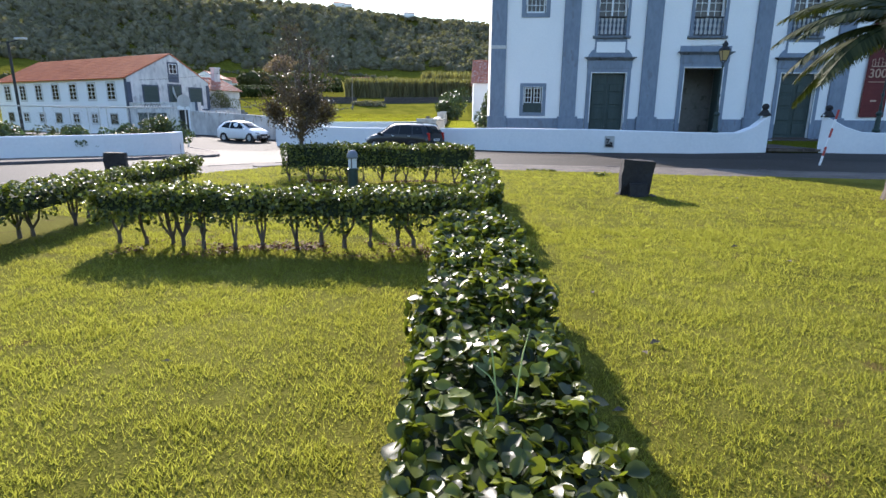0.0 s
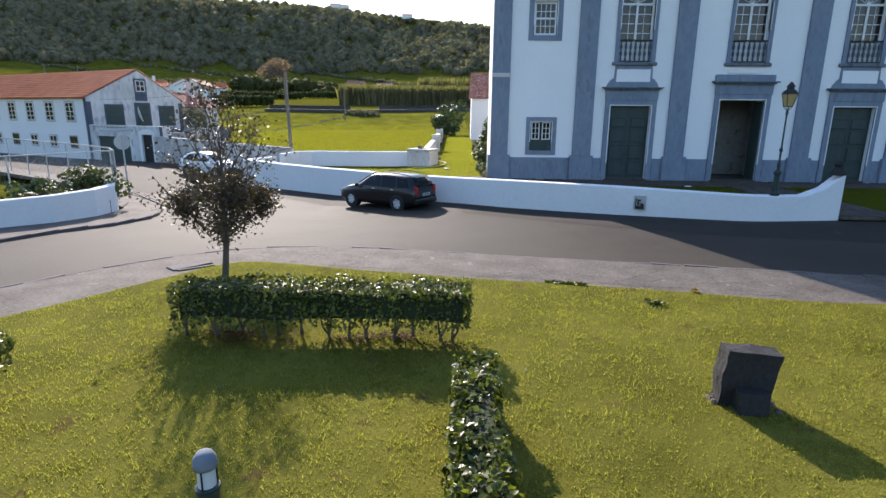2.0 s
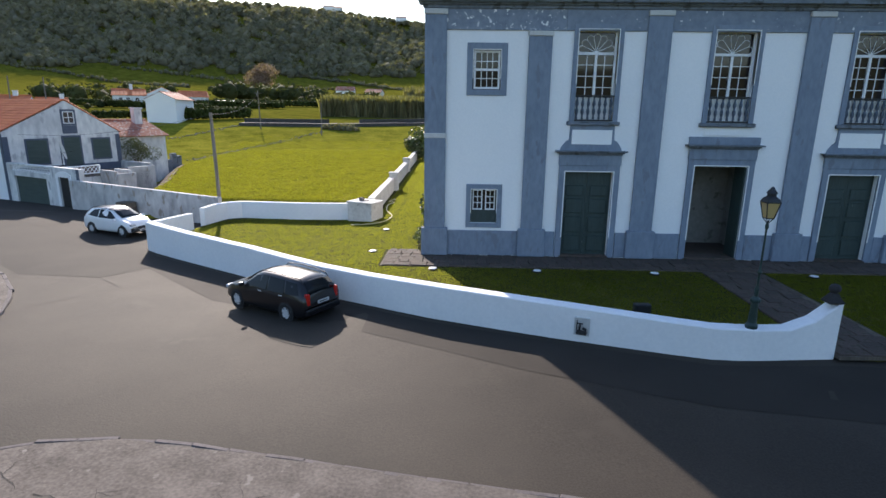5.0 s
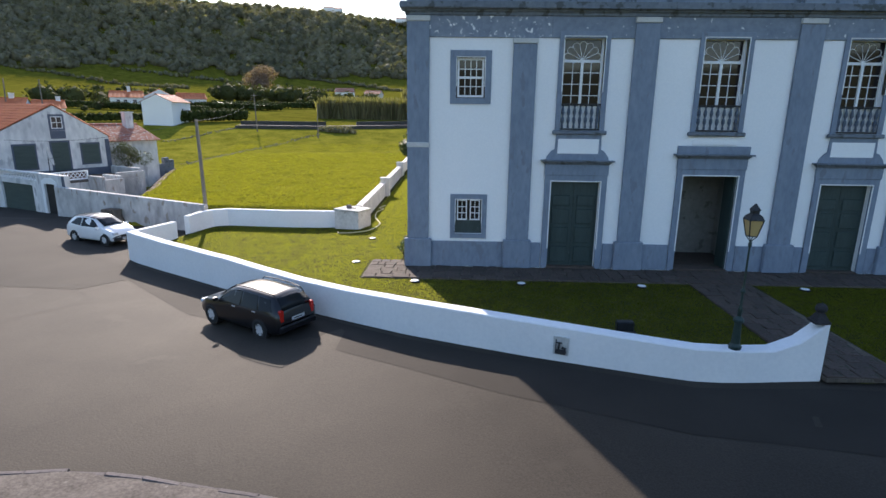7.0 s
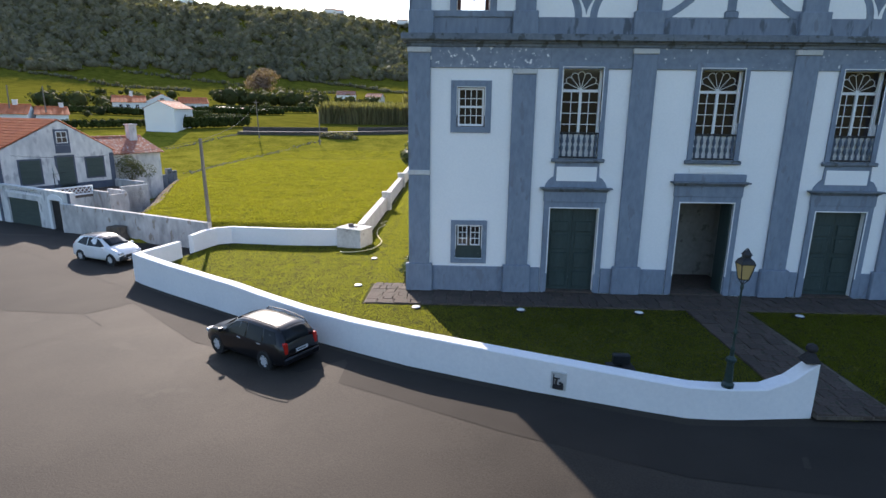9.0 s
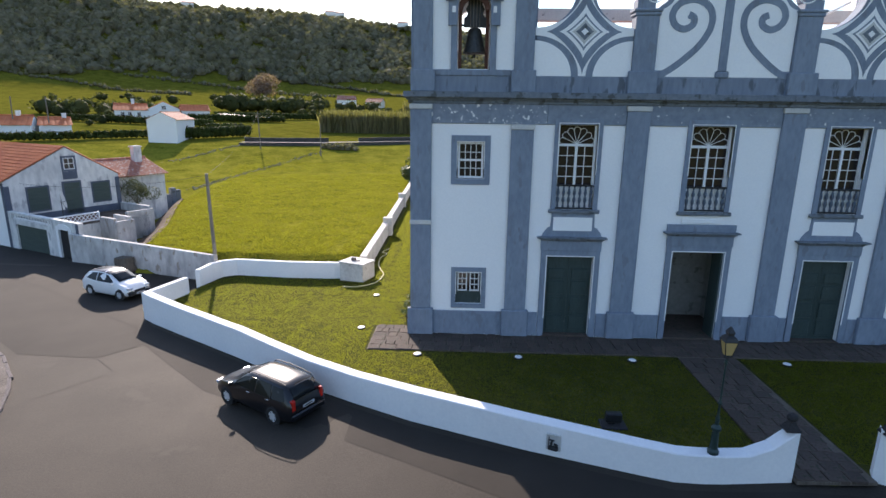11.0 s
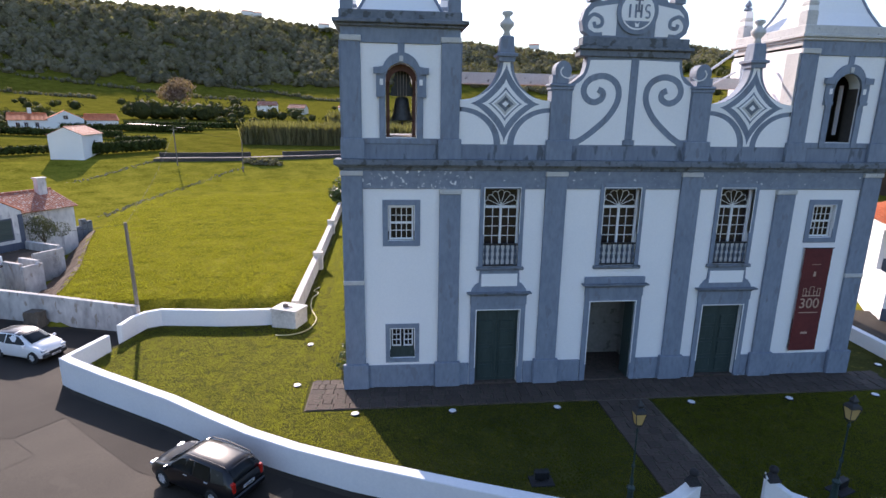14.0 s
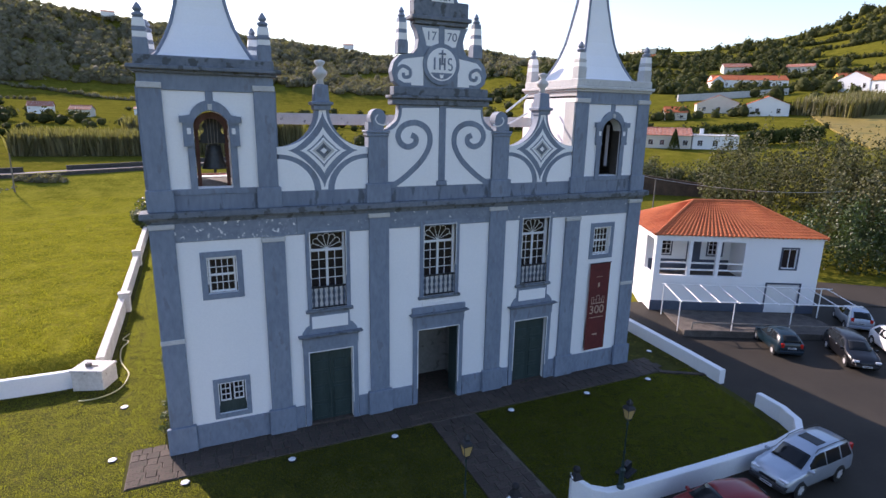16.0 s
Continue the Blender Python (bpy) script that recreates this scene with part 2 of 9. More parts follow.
def lathe(bm, x, y, prof, n=12, turn=0.0, flat=1.0):
    """A profile of (radius, z) turned about the upright through (x, y)."""
    rings = []
    for r, z in prof:
        rings.append([bm.verts.new((x + r * math.cos(turn + 2 * math.pi * i / n), y + r * flat * math.sin(turn + 2 * math.pi * i / n), z)) for i in range(n)])
    for a, b in zip(rings, rings[1:]):
        for i in range(n):
            bm.faces.new((a[i], a[(i + 1) % n], b[(i + 1) % n], b[i]))
    bm.faces.new(rings[0][::-1]), bm.faces.new(rings[-1])
    return bm


def holed(bm, x0, x1, z0, z1, y0, y1, holes):
    """A wall in the xz plane, y0 to y1 thick, with holes (x0, x1, z0, z1) through it; one connected shell."""
    xs = sorted({x0, x1, *[c for h in holes for c in h[:2]]})
    zs = sorted({z0, z1, *[c for h in holes for c in h[2:]]})

    def solid(i, j):
        if not (0 <= i < len(xs) - 1 and 0 <= j < len(zs) - 1):
            return False
        cx, cz = (xs[i] + xs[i + 1]) / 2, (zs[j] + zs[j + 1]) / 2
        return not any(h[0] < cx < h[1] and h[2] < cz < h[3] for h in holes)

    made = {}

    def v(i, j, y):
        if (i, j, y) not in made:
            made[i, j, y] = bm.verts.new((xs[i], y, zs[j]))
        return made[i, j, y]

    for i in range(len(xs) - 1):
        for j in range(len(zs) - 1):
            if not solid(i, j):
                continue
            bm.faces.new((v(i, j, y0), v(i + 1, j, y0), v(i + 1, j + 1, y0), v(i, j + 1, y0)))
            bm.faces.new((v(i, j, y1), v(i, j + 1, y1), v(i + 1, j + 1, y1), v(i + 1, j, y1)))
            for di, dj, a, b in ((-1, 0, (i, j), (i, j + 1)), (1, 0, (i + 1, j + 1), (i + 1, j)), (0, -1, (i + 1, j), (i, j)), (0, 1, (i, j + 1), (i + 1, j + 1))):
                if not solid(i + di, j + dj):
                    bm.faces.new((v(*a, y0), v(*b, y0), v(*b, y1), v(*a, y1)))
    bmesh.ops.recalc_face_normals(bm, faces=bm.faces[:])
    return bm


def smooth_step(a, b, v):
    t = min(1.0, max(0.0, (v - a) / (b - a)))
    return t * t * (3 - 2 * t)


def along(v, xs, ys):
    return float(np.interp(v, xs, ys))


def sheet(name, pts, zfun, mat, step=2.0, skirt=0.0):
    """A flat outline draped on a height function."""
    bm = bmesh.new()
    f = bm.faces.new([bm.verts.new((x, y, 0)) for x, y in pts])
    bmesh.ops.triangulate(bm, faces=[f])
    for ax in (0, 1):
        lo, hi = min(p[ax] for p in pts), max(p[ax] for p in pts)
        for i in range(1, int((hi - lo) / step)):
            co, no = [0, 0, 0], [0, 0, 0]
            co[ax], no[ax] = lo + i * step, 1
            bmesh.ops.bisect_plane(bm, geom=bm.verts[:] + bm.edges[:] + bm.faces[:], plane_co=co, plane_no=no)
    bmesh.ops.recalc_face_normals(bm, faces=bm.faces[:])
    if bm.faces[:][0].normal.z < 0:
        bmesh.ops.reverse_faces(bm, faces=bm.faces[:])
    for v in bm.verts:
        v.co.z = zfun(v.co.x, v.co.y)
    if skirt:
        edge = [e for e in bm.edges if e.is_boundary]
        r = bmesh.ops.extrude_edge_only(bm, edges=edge)
        for v in r["geom"]:
            if isinstance(v, bmesh.types.BMVert):
                v.co.z -= skirt
    return part(name, bm, mat)


# ---- ground ----
CREST = [(-180, 0.07), (-120, 0.08), (-70, 0.15), (-39, 0.161), (-27, 0.153), (-17, 0.152), (-12, 0.147), (-6, 0.137), (8, 0.118), (11.5, 0.114), (15, 0.107), (17, 0.101),
         (22, 0.1), (25, 0.112), (28, 0.115), (31.4, 0.102), (36, 0.098), (40.7, 0.104), (44.5, 0.111), (48.3, 0.112), (51.8, 0.121), (54.7, 0.128), (57, 0.137),
         (59, 0.149), (60.7, 0.161), (66, 0.19), (75, 0.2), (110, 0.12), (150, 0.07), (180, 0.07)]
HEART = (4.0, 11.0)
RIDGE = 508


def near_height(x, y):
    lean = along(x, [-40, -22, -16, -12, -8, -6, -4, -2, 0, 3, 13, 30, 60], [0.0, -0.08, -0.38, -0.45, -0.43, -0.4, -0.25, -0.1, 0, 0.02, 0.24, 0.3, 0.6])
    h = lean * smooth_step(18, 32, y) if x < 0 else lean * smooth_step(17, 24, y)
    edge = along(y, [46, 50.4, 55.5, 64.8, 75], [-18.8, -20, -21.7, -25.6, -29.3])
    bank = smooth_step(45.2, 47.0, y) * (smooth_step(edge - 1.2, edge + 0.6, x) if x < -10 else 1 - smooth_step(-3.4, -2.3, x))
    low = 0.25 - 0.65 * (1 - bank) * (1 - smooth_step(-14, -10, x)) * (1 - smooth_step(70, 80, y)) if x < -10 else 0.25
    return h + (low + 0.55 * bank - h) * max(smooth_step(45, 54, y), bank)


def far_height(x, y):
    dx, dy = x - HEART[0], y - HEART[1]
    r, az = math.hypot(dx, dy), math.degrees(math.atan2(dx, dy))
    top = RIDGE * along(az, [c[0] for c in CREST], [c[1] for c in CREST]) + 13
    left = along(r, [80, 104, 116, 124, 145, 250, 310, 360, 400, RIDGE, 580, 900], [0.25, 1.6, 3.6, 4.5, 5.6, 12.5, 16, 20, 31, top, top, top * 0.9])
    high = 560 * (top - 13) / RIDGE + 13
    right = along(r, [50, 70, 100, 200, 330, 450, 560, 900], [0.4, 1.5, 4.0, 17, 33, 0.5 * high + 20, high, high * 0.9])
    w = smooth_step(18, 38, az) if az < 150 else 0.5
    f = smooth_step(60, 100, r)
    return left * (1 - w) + right * w, f, r


def ground_height(x, y):
    far, f, r = far_height(x, y)
    n = near_height(x, y)
    if r > 300:
        far += 6 * smooth_step(380, 450, r) * (1 - smooth_step(480, 505, r)) * noise.noise((x * 0.012, y * 0.012, 3.0))
    return n + (max(far, n) - n) * smooth_step(60, 100, r) if r > 60 else n


def yard_height(x, y):
    return along(x, [-12, -9, -4, -1.2, 0], [0.0, 0.02, 0.08, 0.3, 0.36]) + along(y, [36, 44, 82], [0, 0.02, 0.4])


def build_ground():
    radii = [0.0]
    r = 3.0
    while r < 1500:
        radii.append(r)
        r *= 1.04 if r < 80 else 1.045
    n = 420
    verts, faces = [(HEART[0], HEART[1], -0.06)], []
    for r in radii[1:]:
        for i in range(n):
            a = 2 * math.pi * i / n
            x, y = HEART[0] + r * math.sin(a), HEART[1] + r * math.cos(a)
            verts.append((x, y, ground_height(x, y) - 0.4 * (1 - smooth_step(43, 45.5, y)) * (1 - smooth_step(50, 70, r)) - 0.1 * (1 - smooth_step(70, 90, r))))
    for i in range(n):
        faces.append((0, 1 + (i + 1) % n, 1 + i))
    for k in range(len(radii) - 2):
        a, b = 1 + k * n, 1 + (k + 1) * n
        for i in range(n):
            faces.append((a + i, a + (i + 1) % n, b + (i + 1) % n, b + i))
    me = bpy.data.meshes.new("ground")
    me.from_pydata(verts, [], faces)
    me.materials.append(HILLGRASS)
    me.materials.append(MEADOW)
    for f in me.polygons:
        x, y = f.center.x, f.center.y
        if x < 1.0 and y > 40 and math.dist((x, y), HEART) < 122:
            f.material_index = 1
    me.shade_smooth()
    tagged(new("ground", me), "rolling green pasture and hillside", "ground", kind="structure")


HILLGRASS = surface("pasture", (0.045, 0.053, 0.007), (0.175, 0.16, 0.022), 0.95, 3.2, 0.25, 0.6, spot=(0.15, 0.12, 0.026), spot_at=0.6, depth=0.1, spec=0.0)
build_ground()

WALL_LINE = [(-12.75, 37.6), (-12, 37.05), (-10, 35.75), (-8, 34.5), (-6, 33.2), (-4, 31.65), (-2, 30.14), (0, 28.9), (2.15, 27.8), (5.92, 26.2), (9.05, 25.05), (9.97, 24.75), (10.7, 24.68), (11.3, 24.68), (13.26, 24.8)]
KERB_LINE = [(60, 11.5), (30, 15.4), (20, 16.9), (14, 17.75), (9.35, 18.4), (6.82, 18.84), (4.04, 19.3), (1.77, 19.69), (-0.54, 20.12), (-2.5, 20.44), (-4.03, 20.54), (-5.1, 20.4), (-6.2, 19.98), (-7.3, 19.2), (-8.6, 17.8),
             (-9.9, 16.0), (-11.5, 13.4), (-14.5, 9), (-20, 2), (-26, -6)]
GRASS_LINE = [(60, 9.2), (30, 13.3), (20, 14.8), (9.03, 16.3), (7.8, 16.3), (6.5, 16.48), (5.2, 16.76), (2.94, 17.2), (1.55, 17.36), (0.24, 17.58), (-1.04, 17.86), (-2.25, 18.05), (-3.97, 18.48), (-4.8, 18.66), (-5.39, 18.62), (-5.9, 18.2), (-6.5, 17.2),
              (-7.4, 15.75), (-8.3, 14.5), (-9.6, 12.9), (-11.5, 10), (-16, 4), (-22, -6)]
LEFT_KERB = [(-34, 4), (-24, 11), (-16, 18.4), (-13.44, 20.8), (-12.9, 22.4), (-12.05, 24), (-11.8, 25.6), (-12.0, 26.7), (-12.6, 28.1), (-13.5, 29.6), (-14.5, 30.9), (-16.0, 32.4), (-17.4, 33.4), (-20, 35.0), (-30, 41), (-55, 54)]

road = sheet("road", [*KERB_LINE, (-34, -6), *LEFT_KERB, (-60, 66), (-32, 52.1), (-24, 48.4), (-22.8, 46.9), (-12, 44.3), (-11.8, 42.0), (-11.95, 40.6), (-12.6, 37.8), (-11.9, 37.2), (-6, 33.35), (-2, 30.3), (0, 29.05), (2.2, 27.95), (6, 26.35), (10, 24.95), (13.2, 25.0), (15.6, 25.0),
                      (27, 24.6), (29.0, 25.4), (29.8, 28), (30.5, 33), (31.2, 38), (34, 44), (47.5, 39.5), (62, 36)], lambda x, y: near_height(x, y) - 0.02, ASPHALT)
tagged(road, "worn dark grey asphalt road and parking area", "road", kind="structure")

pav = sheet("pavement", [*KERB_LINE, *GRASS_LINE[::-1]], lambda x, y: near_height(x, y) + 0.06, CONCRETE, skirt=0.2)
tagged(pav, "cracked pinkish-grey concrete pavement", "pavement", kind="structure")
lawn = sheet("lawn", [*GRASS_LINE, (-22, -30), (60, -30)], lambda x, y: near_height(x, y) + 0.085 + 0.012 * noise.noise((x * 0.8, y * 0.8, 0)), PARKGRASS, step=1.0, skirt=0.1)
tagged(lawn, "sunlit mown park lawn with yellowed patches", "lawn", kind="structure")
leftpav = sheet("left_pavement", [*LEFT_KERB[:-1], (-31, 40), (-20.5, 33.6), (-16.5, 30.4), (-14.0, 27.8), (-13.75, 26.8), (-13.6, 25.5), (-14.0, 23.8), (-14.9, 22.5), (-18, 19.5), (-26, 12.5), (-36, 5)], lambda x, y: near_height(x, y) + 0.08, CONCRETE, skirt=0.2)
tagged(leftpav, "grey concrete footpath beside a garden wall", "pavement", kind="structure")
yard = sheet("church_lawn", [*[(x, y + 0.15) for x, y in WALL_LINE], (14.4, 24.7), (15.5, 24.95), (17.7, 24.45), (27, 24.4), (28.9, 25.2), (29.7, 27.7), (30.3, 32.5), (31.1, 38), (33, 60), (-2.35, 83), (-2.3, 54), (-2.3, 44.6), (-3.6, 44.0), (-6.8, 44.1), (-9.5, 44.35), (-11.1, 44.0), (-11.6, 42.0), (-12.05, 40.6)],
             yard_height, GRASS, skirt=0.5)
tagged(yard, "mown churchyard lawn inside a low white wall", "lawn", kind="structure")


# ---- walls ----
STAINWALL = surface("stained_rubble_limewash", (0.26, 0.25, 0.25), (0.66, 0.65, 0.63), 0.9, 2.6, 0.8, 0.5, spot=(0.3, 0.26, 0.22), spot_at=0.6, depth=0.04, stretch=(1, 1, 0.5))
WORNWALL = surface("weathered_limewash", (0.45, 0.43, 0.4), (0.7, 0.68, 0.64), 0.9, 7, 1.2, 0.35, spot=(0.36, 0.33, 0.3), spot_at=0.64)
def strip_wall(name, line, thick, base, top, mat, label, cat="wall", side=1):
    """An upright wall along a line, with thickness to one side; base and top are functions of the place along it (0 to 1) and x, y."""
    bm = bmesh.new()
    pts = [Vector((x, y)) for x, y in line]
    total = sum((b - a).length for a, b in zip(pts, pts[1:]))
    rows, s = [], 0.0
    dense = []
    for a, b in zip(pts, pts[1:]):
        k = max(1, int((b - a).length / 0.6))
        dense += [a.lerp(b, i / k) for i in range(k)]
    dense.append(pts[-1])
    for i, p in enumerate(dense):
        d = (dense[min(i + 1, len(dense) - 1)] - dense[max(i - 1, 0)]).normalized()
        nrm = Vector((-d.y, d.x)) * side
        if i:
            s += (p - dense[i - 1]).length
        q, u = p + nrm * thick, s / total
        b0, t0 = base(u, p.x, p.y), top(u, p.x, p.y)
        e = min(0.03, thick * 0.2)
        sec = [(p, b0), (p, t0 - e), (p + nrm * e, t0), (q - nrm * e, t0), (q, t0 - e), (q, b0)]
        rows.append([bm.verts.new((w.x, w.y, z)) for w, z in sec])
    for a, b in zip(rows, rows[1:]):
        for j in range(6):
            bm.faces.new((a[j], b[j], b[(j + 1) % 6], a[(j + 1) % 6]))
    bm.faces.new(rows[0][::-1]), bm.faces.new(rows[-1])
    bmesh.ops.recalc_face_normals(bm, faces=bm.faces[:])
    ob = part(name, bm, mat)
    return tagged(ob, label, cat, kind="structure")


def front_top(u, x, y):
    return along(x, [-12.7, -10, -7, -4, -1, 2, 6, 10], [1.0, 0.93, 0.9, 0.95, 1.03, 1.1, 1.12, 1.06]) + 0.78 * max(0.0, min(1.0, (x - 11.85) / 1.4)) ** 1.8


front_wall = strip_wall("churchyard_wall", WALL_LINE, 0.46, lambda u, x, y: near_height(x, y) - 0.3, front_top, WALLWHITE, "white limewashed churchyard wall sweeping up at the gate")
strip_wall("churchyard_wall_return", [(-12.74, 37.62), (-12.5, 38.6), (-12.02, 40.6)], 0.32, lambda u, x, y: -0.7, lambda u, x, y: 1.0 - 0.05 * u, WALLWHITE, "white limewashed end of the churchyard wall", side=-1)
strip_wall("churchyard_wall_east", [(15.55, 24.95), (16.3, 24.55), (17.7, 24.35), (22, 24.2), (26.5, 24.1), (28.4, 24.4), (29.3, 25.1), (29.8, 26.2), (29.95, 27.7)], 0.34, lambda u, x, y: near_height(x, y) - 0.15,
           lambda u, x, y: 1.12 + 0.75 * max(0.0, (17.2 - x) / 1.65) ** 1.8, WALLWHITE, "white limewashed churchyard wall beside the car park")
strip_wall("churchyard_wall_far_east", [(30.45, 30.3), (30.75, 33.1), (31.1, 38), (31.6, 44)], 0.4, lambda u, x, y: 0.1, lambda u, x, y: 1.15, WALLWHITE, "white limewashed wall below the parish house")
strip_wall("field_wall", [(-11.65, 41.8), (-11.5, 43.1), (-11.15, 43.8), (-10.4, 44.2), (-9.2, 44.05), (-6.8, 43.72), (-4.0, 43.65), (-2.4, 43.8)], 0.3, lambda u, x, y: -0.5, lambda u, x, y: 1.03 + 0.12 * u, WALLWHITE, "low curved white wall along the field")
strip_wall("side_wall", [(-2.15, 44.6), (-2.17, 54), (-2.3, 70), (-2.45, 84)], 0.45, lambda u, x, y: 0.1, lambda u, x, y: 1.35 + 0.3 * u, WORNWALL, "low weathered white boundary wall with piers", side=1)
for i, (px, py) in enumerate(((-2.55, 43.5), (-2.2, 55.5), (-2.45, 69))):
    pier = thing("wall_pier", "weathered white masonry pier on a low wall", "pier", "piers of the side wall")
    hx, hy, top = (0.86, 0.66, 1.36) if i == 0 else (0.36, 0.3, 1.75 + 0.1 * i)
    part("shaft", cube(-hx, hx, -hy, hy, 0.0, top - 0.22, 0.04), WORNWALL, pier)
    part("cap", cube(-hx - 0.04, hx + 0.04, -hy - 0.04, hy + 0.04, top - 0.22, top - 0.1, 0.03), WORNWALL, pier)
    pier.matrix_basis = pose(px, py, 0.1, 0, 0, -24 if i == 0 else 0)
strip_wall("old_road_wall", [(-23.2, 47.0), (-18, 45.8), (-11.9, 44.3)], 0.35, lambda u, x, y: -0.6, lambda u, x, y: 1.85 - 0.6 * u, STAINWALL, "stained old rubble wall with peeling limewash")
strip_wall("garden_wall", [(-26, 12.7), (-18, 19.7), (-14.9, 22.6), (-14.0, 23.9), (-13.6, 25.5), (-13.75, 26.9), (-14.1, 27.6)], 0.3, lambda u, x, y: -0.3, lambda u, x, y: 0.85, WALLWHITE, "white rendered garden wall beside the road")

rb = thing("stone_block", "rough dark stone block standing against the old wall", "stone block")
bm = cube(-0.55, 0.55, -0.35, 0.35, -0.1, 0.95)
bmesh.ops.subdivide_edges(bm, edges=bm.edges[:], cuts=3, use_grid_fill=True)
for v in bm.verts:
    v.co += Vector((noise.noise(v.co * 3), noise.noise(v.co * 3 + Vector((4, 0, 0))), noise.noise(v.co * 3 + Vector((0, 4, 0))))) * 0.12
    v.co.x *= 1.1 - 0.25 * v.co.z
part("masonry", bm, BARK, rb)
rb.matrix_basis = pose(-18.5, 45.45, -0.25, 0, 0, -13)

EARTH = surface("brown_earth", (0.04, 0.026, 0.018), (0.13, 0.085, 0.055), 0.95, 7, 0.9, 0.8, depth=0.06)
eb = sheet("earth_bank", [(-18.2, 45.9), (-19.2, 50.4), (-20.9, 55.5), (-24.8, 64.8), (-26.8, 70), (-28.4, 70), (-26.6, 64.8), (-23.2, 55.5), (-22.0, 50.4), (-21.6, 47.4)], lambda x, y: near_height(x, y) + 0.03 + 0.08 * noise.noise((x * 2, y * 2, 0)), EARTH, step=1.0, skirt=0.3)
tagged(eb, "bare brown earth bank between meadow and sunken garden", "bank", kind="structure")


# ---- church ----
FY = 34.62                      # the plaster face
church = thing("church", "white baroque church with blue-grey stone trim and twin bell towers", "church")
DOORS = [(7.62, 9.66, 4.18), (13.06, 15.3, 4.5), (18.72, 20.8, 4.2)]
BALC = [(7.84, 9.44), (13.33, 15.03), (18.92, 20.56)]
SMALL = [(3.56, 4.74, 7.52, 9.12), (3.6, 4.76, 1.87, 3.38), (23.66, 24.84, 7.52, 9.12), (23.6, 24.8, 1.87, 3.38)]
holes = [(a, b, 0.4, t) for a, b, t in DOORS] + [(a, b, 6.28, 9.9) for a, b in BALC] + SMALL
part("front_wall", holed(bmesh.new(), 1.62, 26.8, 0.3, 11.0, FY, FY + 0.85, holes), PLASTER, church)


def slab_part(name, x0, x1, z0, z1, proud, mat=STONE, bevel=0.015, back=0.0, label=""):
    return part(name, cube(x0, x1, FY - proud, FY - 0.003 + back, z0, z1, bevel), mat, church, label)


PIL = [(1.58, 2.48), (5.82, 6.76), (10.56, 11.52), (16.9, 17.84), (21.64, 22.58), (25.9, 26.82)]
for i, (a, b) in enumerate(PIL):
    full = i in (0, 2, 3, 5)
    slab_part("pilaster", a, b, 1.66, 10.42 if full else 9.62, 0.14)
    slab_part("pilaster_base", a - 0.13, b + 0.13, 0.42, 1.66, 0.24, bevel=0.03)
    cz = 10.42 if full else 9.62
    slab_part("capital", a - 0.03, b + 0.03, cz, cz + 0.2, 0.19, CAPSTONE, 0.02)
    if i in (0, 5):
        slab_part("capital", a - 0.02, b + 0.02, 5.52, 5.72, 0.17, CAPSTONE, 0.02)
for a, b in zip(PIL, PIL[1:]):
    spans = [(a[1] + 0.13, b[0] - 0.13)]
    for d in DOORS:
        spans = [s for x0, x1 in spans for s in (((x0, d[0] - 0.3), (d[1] + 0.3, x1)) if x0 < d[0] < x1 else ((x0, x1),))]
    for x0, x1 in spans:
        slab_part("plinth", x0, x1, 0.42, 1.54, 0.07)
slab_part("frieze", 1.6, 7.3, 9.84, 10.8, 0.06, STONEWORN, label="grey frieze with flaking paint")
slab_part("frieze", 7.304, 26.82, 9.84, 10.8, 0.06, STONECHIP, label="grey frieze with a few chips in its paint")
slab_part("architrave", 1.5, 26.92, 10.64, 10.86, 0.12, STONEDARK, 0.03)
cor = bmesh.new()
prism(cor, [(1.3, 10.86), (27.1, 10.86), (27.1, 11.12), (1.3, 11.12)], FY - 0.38, FY + 0.6)
part("cornice", soften(cor, 0.05), STONEDARK, church, "mossy projecting stone cornice")
low = bmesh.new()
box(low, 1.42, 26.98, FY - 0.22, FY, 10.78, 10.88)
part("cornice_bed", soften(low, 0.02), STONEDARK, church)
slab_part("parapet_base", 1.66, 26.76, 11.12, 11.76, 0.02, STREAKED, back=0.5, label="grey parapet with dark rain streaks")

# nave, side walls and roof
for nm, x0, x1, y0, y1, z1 in (("side_wall_west", 1.66, 2.2, FY + 0.85, FY + 4.9, 10.9), ("recess_wall", 2.2, 6.0, FY + 4.4, FY + 4.9, 10.9), ("nave_wall_west", 6.0, 6.5, FY + 4.9, 64, 10.6), ("side_wall_east", 26.2, 26.74, FY + 0.85, 64, 10.6), ("back_wall", 6.5, 26.2, 63.4, 64, 10.6)):
    part(nm, cube(x0, x1, y0, y1, 0.3, z1), PLASTER, church)
roof = bmesh.new()
prism(roof, [(6.0, 10.6), (14.2, 12.6), (22.4, 10.6), (22.4, 10.4), (14.2, 12.4), (6.0, 10.4)], 36.2, 64.3)
part("roof_slab", cube(6.52, 26.18, FY + 0.9, 63.38, 10.3, 10.395), CONCRETE, church)
part("roof_slab", cube(2.22, 6.5, FY + 0.9, FY + 4.38, 10.3, 10.395), CONCRETE, church)
part("nave_roof", roof, OLDTILE, church, "faded clay tile nave roof")
part("roof_ladder", rod(rod(bmesh.new(), (19.61, 38, 15.34), (20.96, 38, 16.3), 0.06), (19.66, 38, 14.6), (21.0, 38, 15.3), 0.05), TRIMWHITE, church, "white painted diagonal roof ladder rail")
part("roof_beam", cube(6.7, 21.6, 38.5, 38.95, 14.5, 15.04, 0.02), CAPSTONE, church, "pale walkway beam between the towers")


